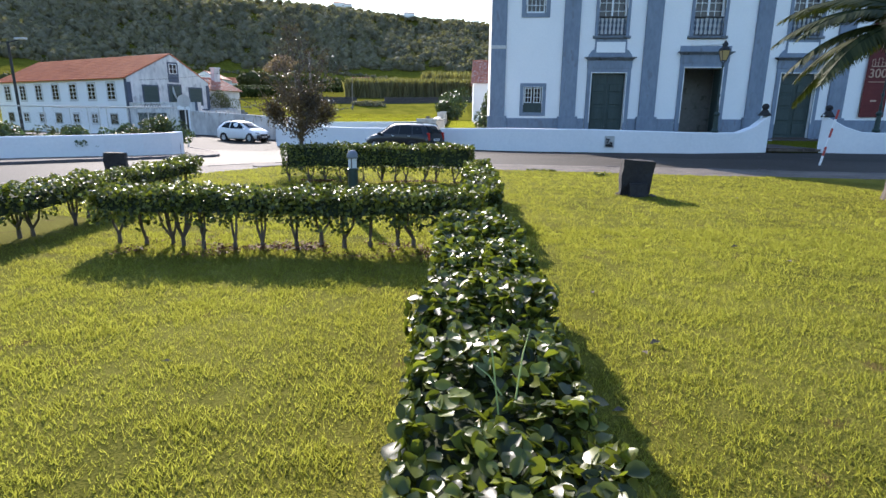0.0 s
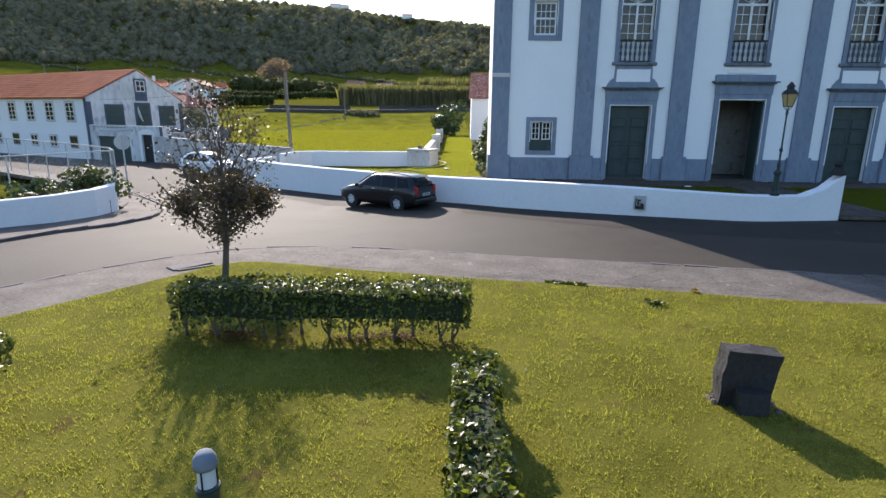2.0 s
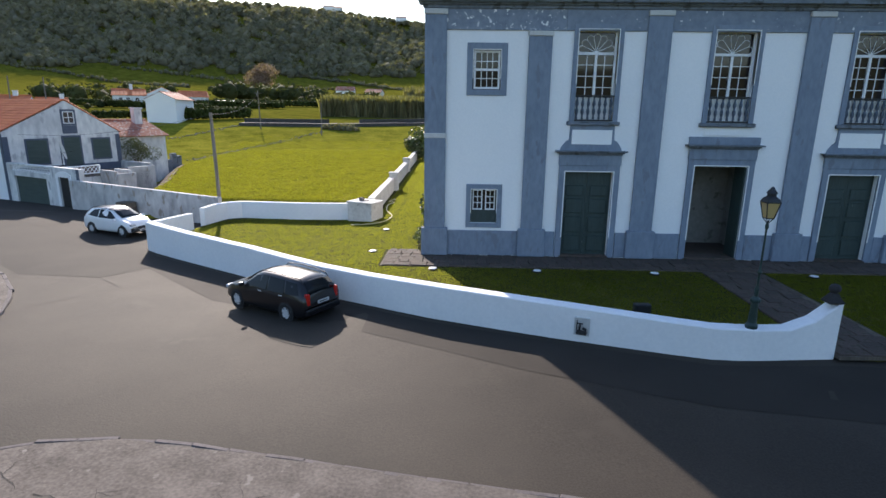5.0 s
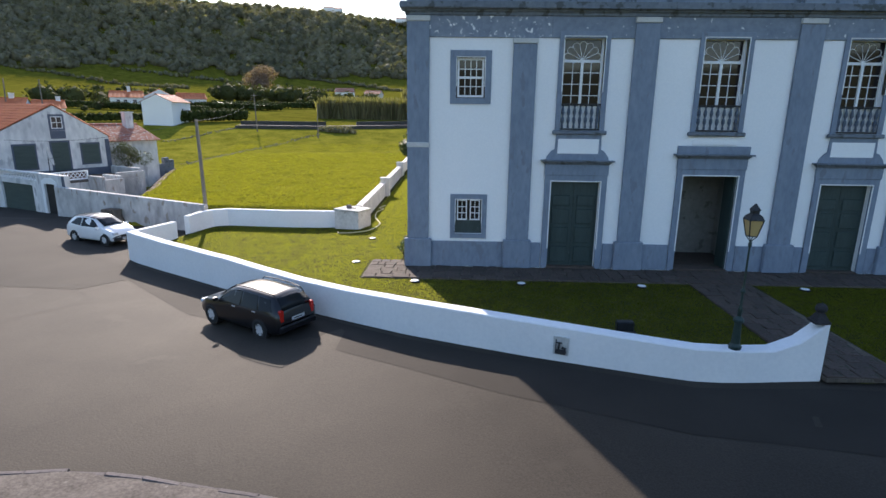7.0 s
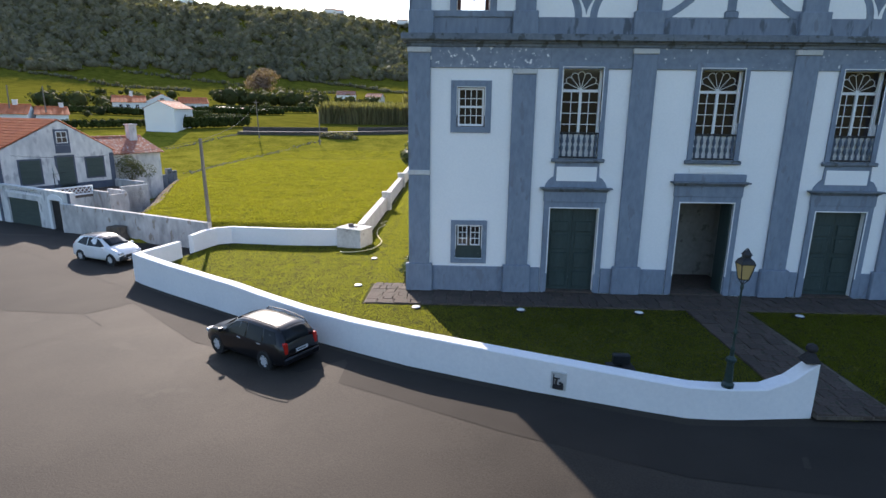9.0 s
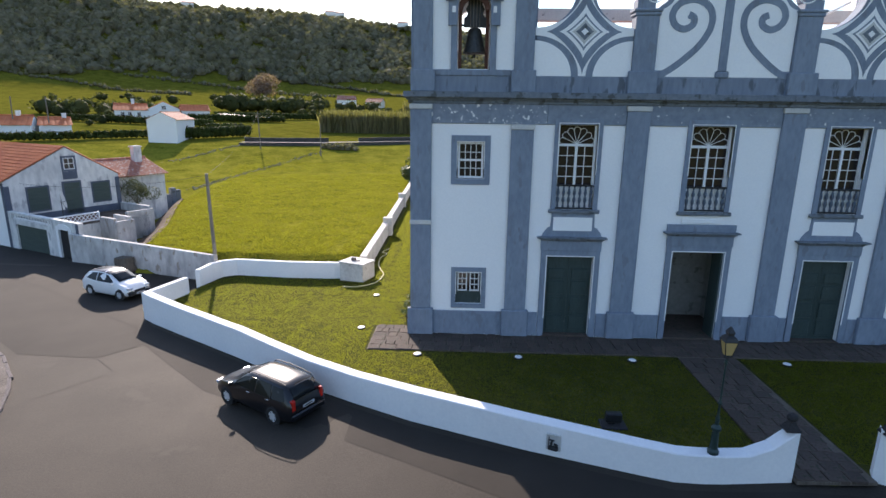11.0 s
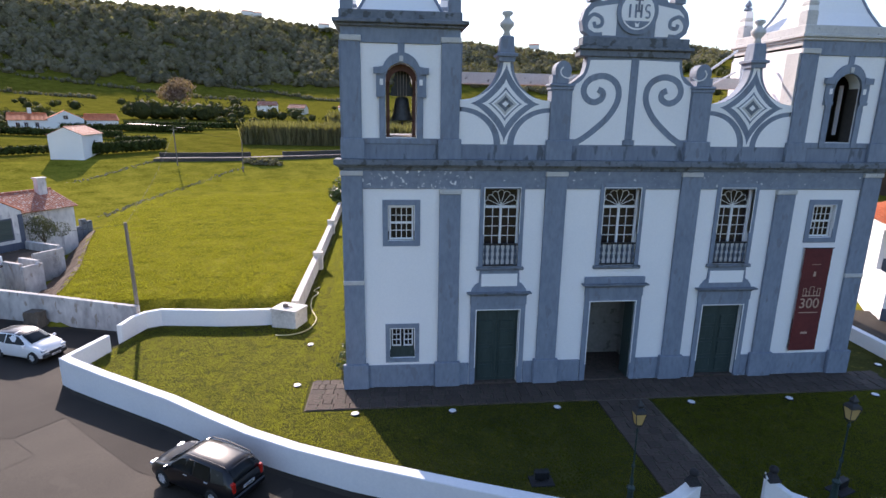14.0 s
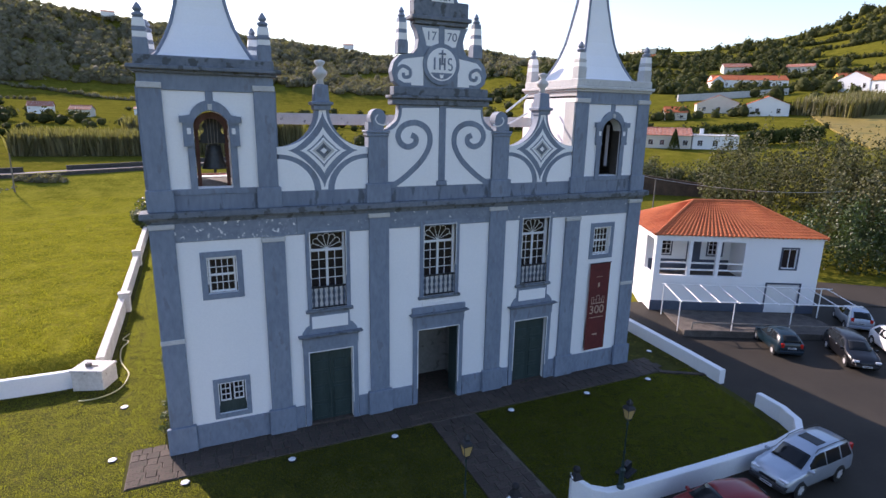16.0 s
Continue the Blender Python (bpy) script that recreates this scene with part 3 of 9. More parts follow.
def window_bars(bm, x0, x1, z0, z1, y, nx, nz, w, d, rim=0.0):
    """A lattice of glazing bars, one connected shell."""
    cw, ch = (x1 - x0) / nx, (z1 - z0) / nz
    cells = []
    for i in range(nx):
        for j in range(nz):
            a = x0 + cw * i + (rim if i == 0 else w / 2)
            b = x0 + cw * (i + 1) - (rim if i == nx - 1 else w / 2)
            c = z0 + ch * j + (rim if j == 0 else w / 2)
            e = z0 + ch * (j + 1) - (rim if j == nz - 1 else w / 2)
            cells.append((a, b, c, e))
    return holed(bm, x0, x1, z0, z1, y, y + d, cells)


def ring(bm, x0, x1, z0, z1, w, y0, y1, bottom=True):
    return holed(bm, x0 - w, x1 + w, z0 - (w if bottom else 0), z1 + w, y0, y1, [(x0, x1, z0, z1)])


# small windows
for x0, x1, z0, z1 in SMALL:
    if x0 > 20 and z0 < 3:
        continue
    up = z0 > 5
    part("window_surround", soften(ring(bmesh.new(), x0, x1, z0, z1, 0.24 if up else 0.2, FY - 0.05, FY - 0.003), 0.006), STONE, church)
    win = part("window_frame", ring(bmesh.new(), x0 + 0.13, x1 - 0.13, z0 + 0.11, z1 - 0.13, 0.08, FY + 0.12, FY + 0.2) if up else ring(bmesh.new(), x0 + 0.07, x1 - 0.07, z0 + 0.06, z1 - 0.06, 0.06, FY + 0.12, FY + 0.2), FRAMEWHITE if up else GREENDOOR, church)
    if up:
        bars = window_bars(bmesh.new(), x0 + 0.13, x1 - 0.13, z0 + 0.11, z1 - 0.13, FY + 0.14, 4, 4, 0.03, 0.04)
        box(bars, x0 + 0.13, x1 - 0.13, FY + 0.11, FY + 0.19, (z0 + z1) / 2 - 0.045, (z0 + z1) / 2 + 0.045)
        part("glazing_grille", bars, FRAMEWHITE, win)
        part("pane", cube(x0 + 0.002, x1 - 0.002, FY + 0.17, FY + 0.18, z0 + 0.002, z1 - 0.002), PANE, win)
    else:
        mid = (x0 + x1) / 2
        part("shutter_panel", cube(x0 + 0.07, x1 - 0.07, FY + 0.13, FY + 0.19, z0 + 0.06, z0 + 0.56), GREENDOOR, win)
        for a, b in ((x0 + 0.14, mid - 0.11), (mid + 0.11, x1 - 0.14)):
            bars = window_bars(bmesh.new(), a, b, z0 + 0.62, z1 - 0.1, FY + 0.1, 2, 3, 0.03, 0.05)
            ring(bars, a, b, z0 + 0.62, z1 - 0.1, 0.05, FY + 0.1, FY + 0.17)
            part("casement", bars, FRAMEWHITE, win)
        part("pane", cube(x0 + 0.002, x1 - 0.002, FY + 0.19, FY + 0.2, z0 + 0.002, z1 - 0.002), PANE, win)
    lines = bmesh.new()
    for xx in (x0 + 0.0, x1 - 0.03):
        box(lines, xx, xx + 0.03, FY - 0.056, FY + 0.1, z0 + 0.45, z1)
    box(lines, x0, x1, FY - 0.056, FY + 0.1, z1 - 0.03, z1)
    part("reveal_line", lines, TRIMWHITE, win)

# balcony windows
for k, (x0, x1) in enumerate(BALC):
    z0, z1 = 6.28, 9.9
    part("window_surround", soften(ring(bmesh.new(), x0, x1, z0, z1, 0.2, FY - 0.085, FY - 0.003, False), 0.006), STONE, church)
    part("window_sill", cube(x0 - 0.3, x1 + 0.3, FY - 0.16, FY - 0.003, z0 - 0.16, z0, 0.03), STONEDARK, church)
    win = part("window_frame", ring(bmesh.new(), x0 + 0.07, x1 - 0.07, z0 + 0.06, z1 - 0.08, 0.07, FY + 0.24, FY + 0.32), FRAMEWHITE, church)
    a, b, zt = x0 + 0.07, x1 - 0.07, z1 - 0.9
    bars = window_bars(bmesh.new(), a, b, z0 + 0.06, zt, FY + 0.26, 4, 6, 0.03, 0.035)
    m = (a + b) / 2
    box(bars, m - 0.055, m + 0.055, FY + 0.23, FY + 0.31, z0, zt)
    box(bars, a, b, FY + 0.22, FY + 0.32, zt - 0.05, zt + 0.05)
    part("glazing_grille", bars, FRAMEWHITE, win)
    fan = bmesh.new()
    R = (b - a) / 2 - 0.02
    for i in range(8):
        t0 = math.pi * i / 7
        rod(fan, (m, FY + 0.28, zt + 0.05), (m + R * 0.9 * math.cos(t0), FY + 0.28, zt + 0.05 + R * 0.85 * math.sin(t0)), 0.014, n=5)
    for i in range(7):
        t0, t1 = math.pi * i / 7, math.pi * (i + 1) / 7
        c, rr = (t0 + t1) / 2, R * 0.9 * math.sin(math.pi / 14)
        prev = None
        for j in range(6):
            u = c - math.pi / 2 + math.pi * j / 5
            px = m + R * 0.86 * math.cos(c) + rr * math.cos(u)
            pz = zt + 0.05 + 0.95 * (R * 0.86 * math.sin(c) + rr * math.sin(u))
            if prev:
                rod(fan, (prev[0], FY + 0.28, prev[1]), (px, FY + 0.28, pz), 0.014, n=5)
            prev = (px, pz)
    part("fanlight", fan, FRAMEWHITE, win)
    part("pane", cube(x0 + 0.002, x1 - 0.002, FY + 0.29, FY + 0.3, z0 + 0.002, z1 - 0.002), PANE, win)
    rail = part("balcony_rail", cube(x0, x1, FY - 0.04, FY + 0.06, z0 + 1.0, z0 + 1.07, 0.01), BLACKIRON, church, "dark balcony rail")
    part("balcony_rail", cube(x0, x1, FY - 0.03, FY + 0.05, z0 + 0.02, z0 + 0.08), BLACKIRON, church)
    part("balcony_back", cube(x0 + 0.02, x1 - 0.14, FY + 0.1, FY + 0.12, z0 + 0.08, z0 + 0.98), FRAMEWHITE, church, "white panel behind the balcony")
    base = None
    for i in range(7):
        x = x0 + 0.1 + (x1 - x0 - 0.2) * i / 6
        if base is None:
            bm = lathe(bmesh.new(), 0, 0, [(0.05, 0), (0.05, 0.1), (0.03, 0.14), (0.075, 0.3), (0.06, 0.42), (0.03, 0.47), (0.075, 0.62), (0.045, 0.78), (0.03, 0.84), (0.05, 0.9)], 8)
            base = part("baluster", bm, BALUSTER, rail, "slate-blue turned baluster")
            base.location = (x, FY + 0.01, z0 + 0.09)
        else:
            o = new("baluster", base.data)
            o.parent = rail
            o.location = (x, FY + 0.01, z0 + 0.09)
    lines = bmesh.new()
    for xx in (x0 - 0.035, x1):
        box(lines, xx, xx + 0.035, FY - 0.092, FY + 0.1, z1 - 2.1, z1 + 0.03)
    box(lines, x0, x1, FY - 0.092, FY + 0.1, z1, z1 + 0.03)
    part("reveal_line", lines, TRIMWHITE, church, "thin white painted line")

# doors with stone surrounds and caps
for k, (x0, x1, zt) in enumerate(DOORS):
    m = (x0 + x1) / 2
    part("door_surround", soften(ring(bmesh.new(), x0, x1, 0.42, zt, 0.27, FY - 0.1, FY - 0.003, False), 0.01), STONE, church)
    slab_part("door_lintel", x0 - 0.3, x1 + 0.3, zt + 0.27, zt + 0.72, 0.13)
    cap = bmesh.new()
    z = zt + 0.72
    hw = (x1 - x0) / 2
    for dz, w, pr in ((0.0, 0.32, 0.18), (0.06, 0.38, 0.24), (0.12, 0.48, 0.34)):
        box(cap, m - hw - w, m + hw + w, FY - pr, FY - 0.003, z + dz, z + dz + 0.06)
    part("door_cornice", soften(cap, 0.012), STONEDARK, church)
    bx0, bx1 = BALC[k]
    if k == 1:
        slab_part("door_blocking", m - hw - 0.35, m + hw + 0.35, z + 0.18, z + 0.5, 0.12)
        slab_part("apron_panel", bx0 - 0.04, bx1 + 0.04, 5.78, 5.95, 0.07, PLASTER, 0.004)
    else:
        sh = bmesh.new()
        prism(sh, [(m - hw - 0.28, z + 0.18), (m + hw + 0.28, z + 0.18), (m + hw + 0.24, z + 0.32), (m + hw + 0.06, z + 0.55), (bx1 + 0.15, z + 0.62), (bx1 + 0.12, 6.12), (bx0 - 0.12, 6.12), (bx0 - 0.15, z + 0.62), (m - hw - 0.06, z + 0.55), (m - hw - 0.24, z + 0.32)], FY - 0.06, FY - 0.003)
        part("door_pediment", sh, STONE, church)
        slab_part("apron_panel", bx0 - 0.04, bx1 + 0.04, 5.34, 5.94, 0.07, PLASTER, 0.004, label="white plaster panel")
    lines = bmesh.new()
    ring(lines, x0 + 0.0, x1 - 0.0, 1.3, zt, 0.045, FY - 0.108, FY - 0.09, False)
    part("reveal_line", lines, TRIMWHITE, church, "thin white painted line")
    slab_part("door_step", x0 - 0.1, x1 + 0.1, 0.36, 0.5, 0.1, PAVER, 0.02, back=0.8)
    if k != 1:
        for a, b in ((x0, m - 0.006), (m + 0.006, x1)):
            leaf = part("door_leaf", cube(a, b, FY + 0.2, FY + 0.27, 0.5, zt), GREENDOOR, church, "dark green panelled door leaf")
            for p0, p1 in ((0.65, 1.35), (1.5, 2.2), (2.35, 3.0), (3.12, zt - 0.5 - 0.1)):
                bm = cube(a + 0.13, b - 0.13, FY + 0.155, FY + 0.2, 0.5 + p0 - 0.5, 0.5 + p1 - 0.5 + 0.0, 0.03)
                part("door_panel", bm, GREENDOOR, leaf)

# open porch behind the middle door
x0, x1 = 12.6, 16.0
# walls, ceiling and pier carry the porch's shade in their colour
part("porch_back_wall", cube(x0, x1, 37.6, 37.7, 0.4, 5), PORCHSHADE, church, "white porch wall coloured darker for shade inside the open doorway")
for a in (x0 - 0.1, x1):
    part("porch_side_wall", cube(a, a + 0.1, FY + 0.85, 37.6, 0.4, 5), PORCHSHADE, church)
part("porch_ceiling", cube(x0, x1, FY + 0.85, 37.6, 4.9, 5.0), PORCHSHADE, church)
part("porch_floor", cube(x0, x1, FY + 0.83, 37.6, 0.36, 0.494), PAVER, church)
part("porch_window", cube(13.4, 14.1, 37.55, 37.6, 3.6, 4.4), DARKROOM, church)
part("open_door_leaf", cube(15.225, 15.296, FY + 0.02, FY + 0.88, 0.5, 4.45), GREENDOOR, church, "open dark green door leaf")
part("porch_pier", cube(15.72, 15.99, 36.2, 36.5, 0.5, 4.9), PORCHSHADE, church)


# ---- towers ----
def arc(cx, cz, r, a0, a1, n=10, rz=None):
    rz = rz or r
    return [(cx + r * math.cos(radians(a0 + (a1 - a0) * i / n)), cz + rz * math.sin(radians(a0 + (a1 - a0) * i / n))) for i in range(n + 1)]


def tower(cx, bells):
    L, R = cx - 2.46, cx + 2.46
    bx0, bx1 = cx - 0.66, cx + 0.66
    back = FY + 4.9
    # walls with the arched bell opening through front and back
    for y0, y1 in ((FY, FY + 0.6), (back - 0.6, back)):
        bm = holed(bmesh.new(), L, R, 11.1, 16.2, y0, y1, [(bx0, bx1, 12.02, 15.1)] if y0 == FY or cx < 14 else [])
        if y0 != FY and cx > 14:
            part("tower_wall", bm, PLASTER, church)
            continue
        pts = [(bx0, 14.4), *arc(cx, 14.4, 0.66, 180, 0, 12, 0.66)]
        left = [(bx0, 15.1), (bx0, 14.4)] + arc(cx, 14.4, 0.66, 180, 90, 8) + [(cx, 15.1)]
        right = [(cx, 15.1)] + arc(cx, 14.4, 0.66, 90, 0, 8) + [(bx1, 15.1)]
        part("arch_infill", prism(bmesh.new(), left, y0, y1), PLASTER, church)
        part("arch_infill", prism(bmesh.new(), right, y0, y1), PLASTER, church)
        part("tower_wall", bm, PLASTER, church)
    for x0, x1 in ((L, L + 0.6), (R - 0.6, R)):
        bm = holed(bmesh.new(), FY + 0.6, back - 0.6, 10.9, 16.2, x0, x1, [(FY + 1.8, back - 1.8, 12.1, 15.1)] if cx < 14 else [(FY + 2.2, FY + 2.55, 12.3, 14.7)] if x0 > cx else [])
        for v in bm.verts:
            v.co.x, v.co.y = v.co.y, v.co.x
        bmesh.ops.recalc_face_normals(bm, faces=bm.faces[:])
        part("tower_wall", bm, PLASTER, church)
    # floor coloured dark in place of the chamber's shade
    part("bell_floor", cube(L + 0.6, R - 0.6, FY + 0.6, back - 0.6, 11.8, 11.98), DARKROOM, church)
    # trim
    for a in (L, R - 0.8):
        slab_part("pilaster", a, a + 0.8, 12.0, 15.86, 0.12)
        slab_part("pilaster_base", a - 0.1, a + 0.9, 11.12, 12.0, 0.2, bevel=0.03)
        slab_part("capital", a - 0.03, a + 0.83, 15.86, 16.08, 0.17, CAPSTONE, 0.02)
        part("rear_pilaster", cube(a, a + 0.8, back, back + 0.1, 11.5, 16.0), STONE, church)
    for s, x in ((-1, L), (1, R)):
        for y0 in (FY, back - 0.8):
            # right tower's west front pilaster is coloured paler for its sunlit face
            part("side_pilaster", cube(min(x, x + s * 0.08), max(x, x + s * 0.08), y0, y0 + 0.8, 11.2, 15.9), (CAPSTONE if cx > 14 else STONE) if s < 0 and y0 == FY else STONE if s * (cx - 14) > 0 or y0 == FY else PLASTER, church)
    slab_part("tower_band", L + 0.004, R - 0.004, 15.8, 16.44, 0.06)
    slab_part("sill_band", L + 0.9, R - 0.9, 11.76, 12.0, 0.05)
    slab_part("keystone_strip", cx - 0.14, cx + 0.14, 15.4, 15.82, 0.06)
    part("tower_entablature", cube(L, R, FY, back, 16.1, 16.6), CAPSTONE if cx > 14 else STONE, church)
    cm = bmesh.new()
    o1, o2 = (0.14, 0.3) if cx < 14 else (0.08, 0.17)
    box(cm, L - o1, R + o1, FY - o1 - 0.06, back + o1, 16.42, 16.54)
    box(cm, L - o2, R + o2, FY - o2 - 0.06, back + o2, 16.54, 16.7)
    box(cm, L - 0.05, R + 0.05, FY - 0.1, back + 0.05, 16.7, 17.06)
    part("tower_cornice", soften(cm, 0.03), STONEDARK if cx < 14 else CAPSTONE, church, "stained stone cornice" if cx < 14 else "pale painted cornice")
    # bell surround
    sur = bmesh.new()
    w = 0.26
    for s in (-1, 1):
        a, b = sorted((cx + s * 0.66, cx + s * (0.66 + w)))
        box(sur, a, b, FY - 0.1, FY - 0.003, 11.78, 14.4)
        a, b = sorted((cx + s * 0.66, cx + s * (0.66 + w + 0.12)))
        box(sur, a, b, FY - 0.17, FY - 0.003, 13.68, 13.82), box(sur, a, b, FY - 0.12, FY - 0.003, 13.82, 14.6)
        a, b = sorted((cx + s * 0.72, cx + s * (0.66 + w + 0.22)))
        box(sur, a, b, FY - 0.2, FY - 0.003, 14.6, 14.86)
    outer = [(cx - 1.0, 14.86), *arc(cx, 14.62, 0.8, 160, 20, 12, 0.84), (cx + 1.0, 14.86), (cx + 1.0, 14.6)]
    inner = arc(cx, 14.4, 0.66, 0, 180, 14)
    prism(sur, [*outer, (cx + 0.66, 14.5), *inner, (cx - 0.66, 14.5), (cx - 1.0, 14.6)], FY - 0.14, FY - 0.003)
    part("bell_surround", sur, STONE, church, "moulded grey stone bell opening surround")
    part("keystone", cube(cx - 0.08, cx + 0.08, FY - 0.2, FY - 0.14, 15.1, 15.32, 0.01), CAPSTONE, church)
    for s in (-1, 1):
        part("surround_block", cube(cx + s * 0.82 - 0.07, cx + s * 0.82 + 0.07, FY - 0.14, FY - 0.12, 14.16, 14.4), TRIMWHITE, church)
    # spire
    prof = [(1.85, 17.06), (1.72, 17.2), (1.4, 17.8), (1.15, 18.4), (0.95, 19.1), (0.78, 20), (0.62, 21), (0.46, 22.2), (0.3, 23.6), (0.12, 25)]
    cy = FY + 2.45
    part("spire", lathe(bmesh.new(), cx, cy, [(r * 1.414, z) for r, z in prof], 4, math.pi / 4), PLASTER, church, "white concave pyramid spire")
    edge = bmesh.new()
    for sx, sy in ((-1, -1), (1, -1), (1, 1), (-1, 1)):
        for (r0, z0), (r1, z1) in zip(prof, prof[1:]):
            rod(edge, (cx + sx * r0, cy + sy * r0, z0), (cx + sx * r1, cy + sy * r1, z1), 0.075, 0.07, 6)
    part("spire_edging", edge, STONE, church)
    part("spire_finial", lathe(bmesh.new(), cx, cy, [(0.1, 24.9), (0.25, 25.2), (0.1, 25.5), (0.05, 26)], 10), STONE, church)
    # corner pinnacles
    for sx in (-1, 1):
        for sy in (-1, 1):
            px, py = cx + sx * 2.2, cy + sy * 2.2
            q = math.pi / 4
            pin = part("pinnacle", lathe(bmesh.new(), px, py, [(0.36, 16.98), (0.36, 17.62), (0.31, 17.64), (0.31, 17.9), (0.33, 17.92), (0.33, 17.98), (0.29, 18.0), (0.25, 18.36)], 4, q), STONE if cx < 14 else CAPSTONE, church)
            part("pinnacle_band", lathe(bmesh.new(), px, py, [(0.335, 17.66), (0.33, 17.86)], 4, q), TRIMWHITE, pin)
            part("pinnacle_band", lathe(bmesh.new(), px, py, [(0.31, 18.04), (0.27, 18.34)], 4, q), TRIMWHITE, pin)
            part("pinnacle_knob", lathe(bmesh.new(), px, py, [(0.1, 18.34), (0.22, 18.44), (0.2, 18.52), (0.1, 18.56), (0.17, 18.64), (0.16, 18.7), (0.03, 18.9)], 8), STONE, pin)
    # dark lining added as painted shade behind the opening, or the bell
    if not bells:
        li = holed(bmesh.new(), FY + 0.64, back - 0.66, 11.98, 16.0, R - 0.68, R - 0.62, [(FY + 2.2, FY + 2.55, 12.3, 14.7)])
        for v in li.verts:
            v.co.x, v.co.y = v.co.y, v.co.x
        box(li, L + 0.62, L + 0.68, FY + 0.64, back - 0.66, 11.98, 16.0), box(li, L + 0.68, R - 0.68, back - 0.72, back - 0.66, 11.98, 16.0)
        box(li, L + 0.68, R - 0.68, FY + 0.64, back - 0.73, 11.985, 12.02), box(li, L + 0.68, R - 0.68, FY + 0.64, back - 0.73, 15.9, 15.96)
        for s in (-1, 1):
            box(li, cx + s * 0.645 - 0.018, cx + s * 0.645 + 0.012, FY + 0.06, FY + 0.63, 12.03, 14.42)
        bmesh.ops.recalc_face_normals(li, faces=li.faces[:])
        part("shade_lining", li, DARKROOM, church, "dark lining added to imitate shade in the bell chamber")
    else:
        hood = prism(bmesh.new(), [*arc(cx, 14.38, 0.64, 180, 0, 12), *arc(cx, 14.3, 0.46, 0, 180, 12)], FY + 0.3, FY + 0.42)
        part("arch_lining", hood, REDWOOD, church, "red-brown timber lining under the arch")
        bell = thing("church_bell", "dark bronze bell on a yoke in a tower opening", "bell", "church bells")
        by = FY + 0.95
        part("bell_body", lathe(bmesh.new(), cx + 0.05, by, [(0.5, 12.72), (0.48, 12.78), (0.38, 13.05), (0.31, 13.45), (0.28, 13.66), (0.12, 13.74)], 20), BRONZE, bell, smooth=True)
        part("clapper", rod(rod(bmesh.new(), (cx + 0.05, by, 13.2), (cx + 0.05, by, 12.6), 0.02), (cx + 0.05, by, 12.68), (cx + 0.05, by, 12.54), 0.06, 0.05), BRONZE, bell)
        yk = bmesh.new()
        prism(yk, [(cx - 0.42, 13.76), (cx + 0.52, 13.76), (cx + 0.52, 14.1), (cx + 0.42, 14.16), (cx + 0.36, 14.3), (cx + 0.44, 14.46), (cx + 0.34, 14.62), (cx + 0.36, 14.95), (cx - 0.26, 14.95), (cx - 0.24, 14.62), (cx - 0.34, 14.46), (cx - 0.26, 14.3), (cx - 0.32, 14.16), (cx - 0.42, 14.1)], by - 0.14, by + 0.14)
        part("axle", rod(bmesh.new(), (cx - 0.62, by, 13.84), (cx + 0.66, by, 13.84), 0.05), BLACKIRON, bell)
        part("yoke", yk, BLACKIRON, bell)
        for i in range(4):
            part("strap", rod(bmesh.new(), (cx - 0.13 + 0.12 * i, by - 0.16, 13.66), (cx - 0.16 + 0.14 * i, by - 0.16, 14.98), 0.016, n=5), TIMBER, bell)
        for s in (-1, 1):
            part("bell_post", cube(cx + s * 0.56 - 0.07, cx + s * 0.56 + 0.07, by - 0.1, by + 0.1, 11.98, 14.9), REDWOOD, bell)
        settle(bell, cx, by, 11.98)


BRONZE = surface("weathered_bronze", (0.03, 0.033, 0.035), (0.075, 0.075, 0.07), 0.5, 8, 2, 0.2, metal=0.6)
REDWOOD = surface("red_brown_timber", (0.07, 0.025, 0.016), (0.13, 0.05, 0.03), 0.7, 8, 2, 0.3, stretch=(4, 4, 0.4))
tower(4.16, True)
tower(24.24, False)


# ---- curved gable between the towers ----
def plate(name, pts, proud, mat, depth=0.02, label=""):
    return part(name, prism(bmesh.new(), pts, FY - proud, FY - proud + depth - 0.003), mat, church, label)


def ribbon(name, pts, w, proud, mat, depth=0.014):
    """A painted band of even width along a smooth curve on the wall face."""
    P = [Vector(p) for p in pts]
    line = []
    for i in range(len(P) - 1):
        p0, p1, p2, p3 = P[max(i - 1, 0)], P[i], P[i + 1], P[min(i + 2, len(P) - 1)]
        for k in range(5):
            t = k / 5
            line.append(0.5 * (2 * p1 + (p2 - p0) * t + (2 * p0 - 5 * p1 + 4 * p2 - p3) * t * t + (3 * p1 - p0 - 3 * p2 + p3) * t ** 3))
    line.append(P[-1])
    bm, prev = bmesh.new(), None
    for i, p in enumerate(line):
        d = (line[min(i + 1, len(line) - 1)] - line[max(i - 1, 0)]).normalized()
        n = Vector((-d.y, d.x)) * w
        row = [bm.verts.new((q.x, y, q.y)) for q, y in ((p + n, FY - proud), (p - n, FY - proud), (p - n, FY - proud + depth), (p + n, FY - proud + depth))]
        if prev:
            for j in range(4):
                bm.faces.new((prev[j], prev[(j + 1) % 4], row[(j + 1) % 4], row[j]))
        prev = row
    bmesh.ops.recalc_face_normals(bm, faces=bm.faces[:])
    return part(name, bm, mat, church)


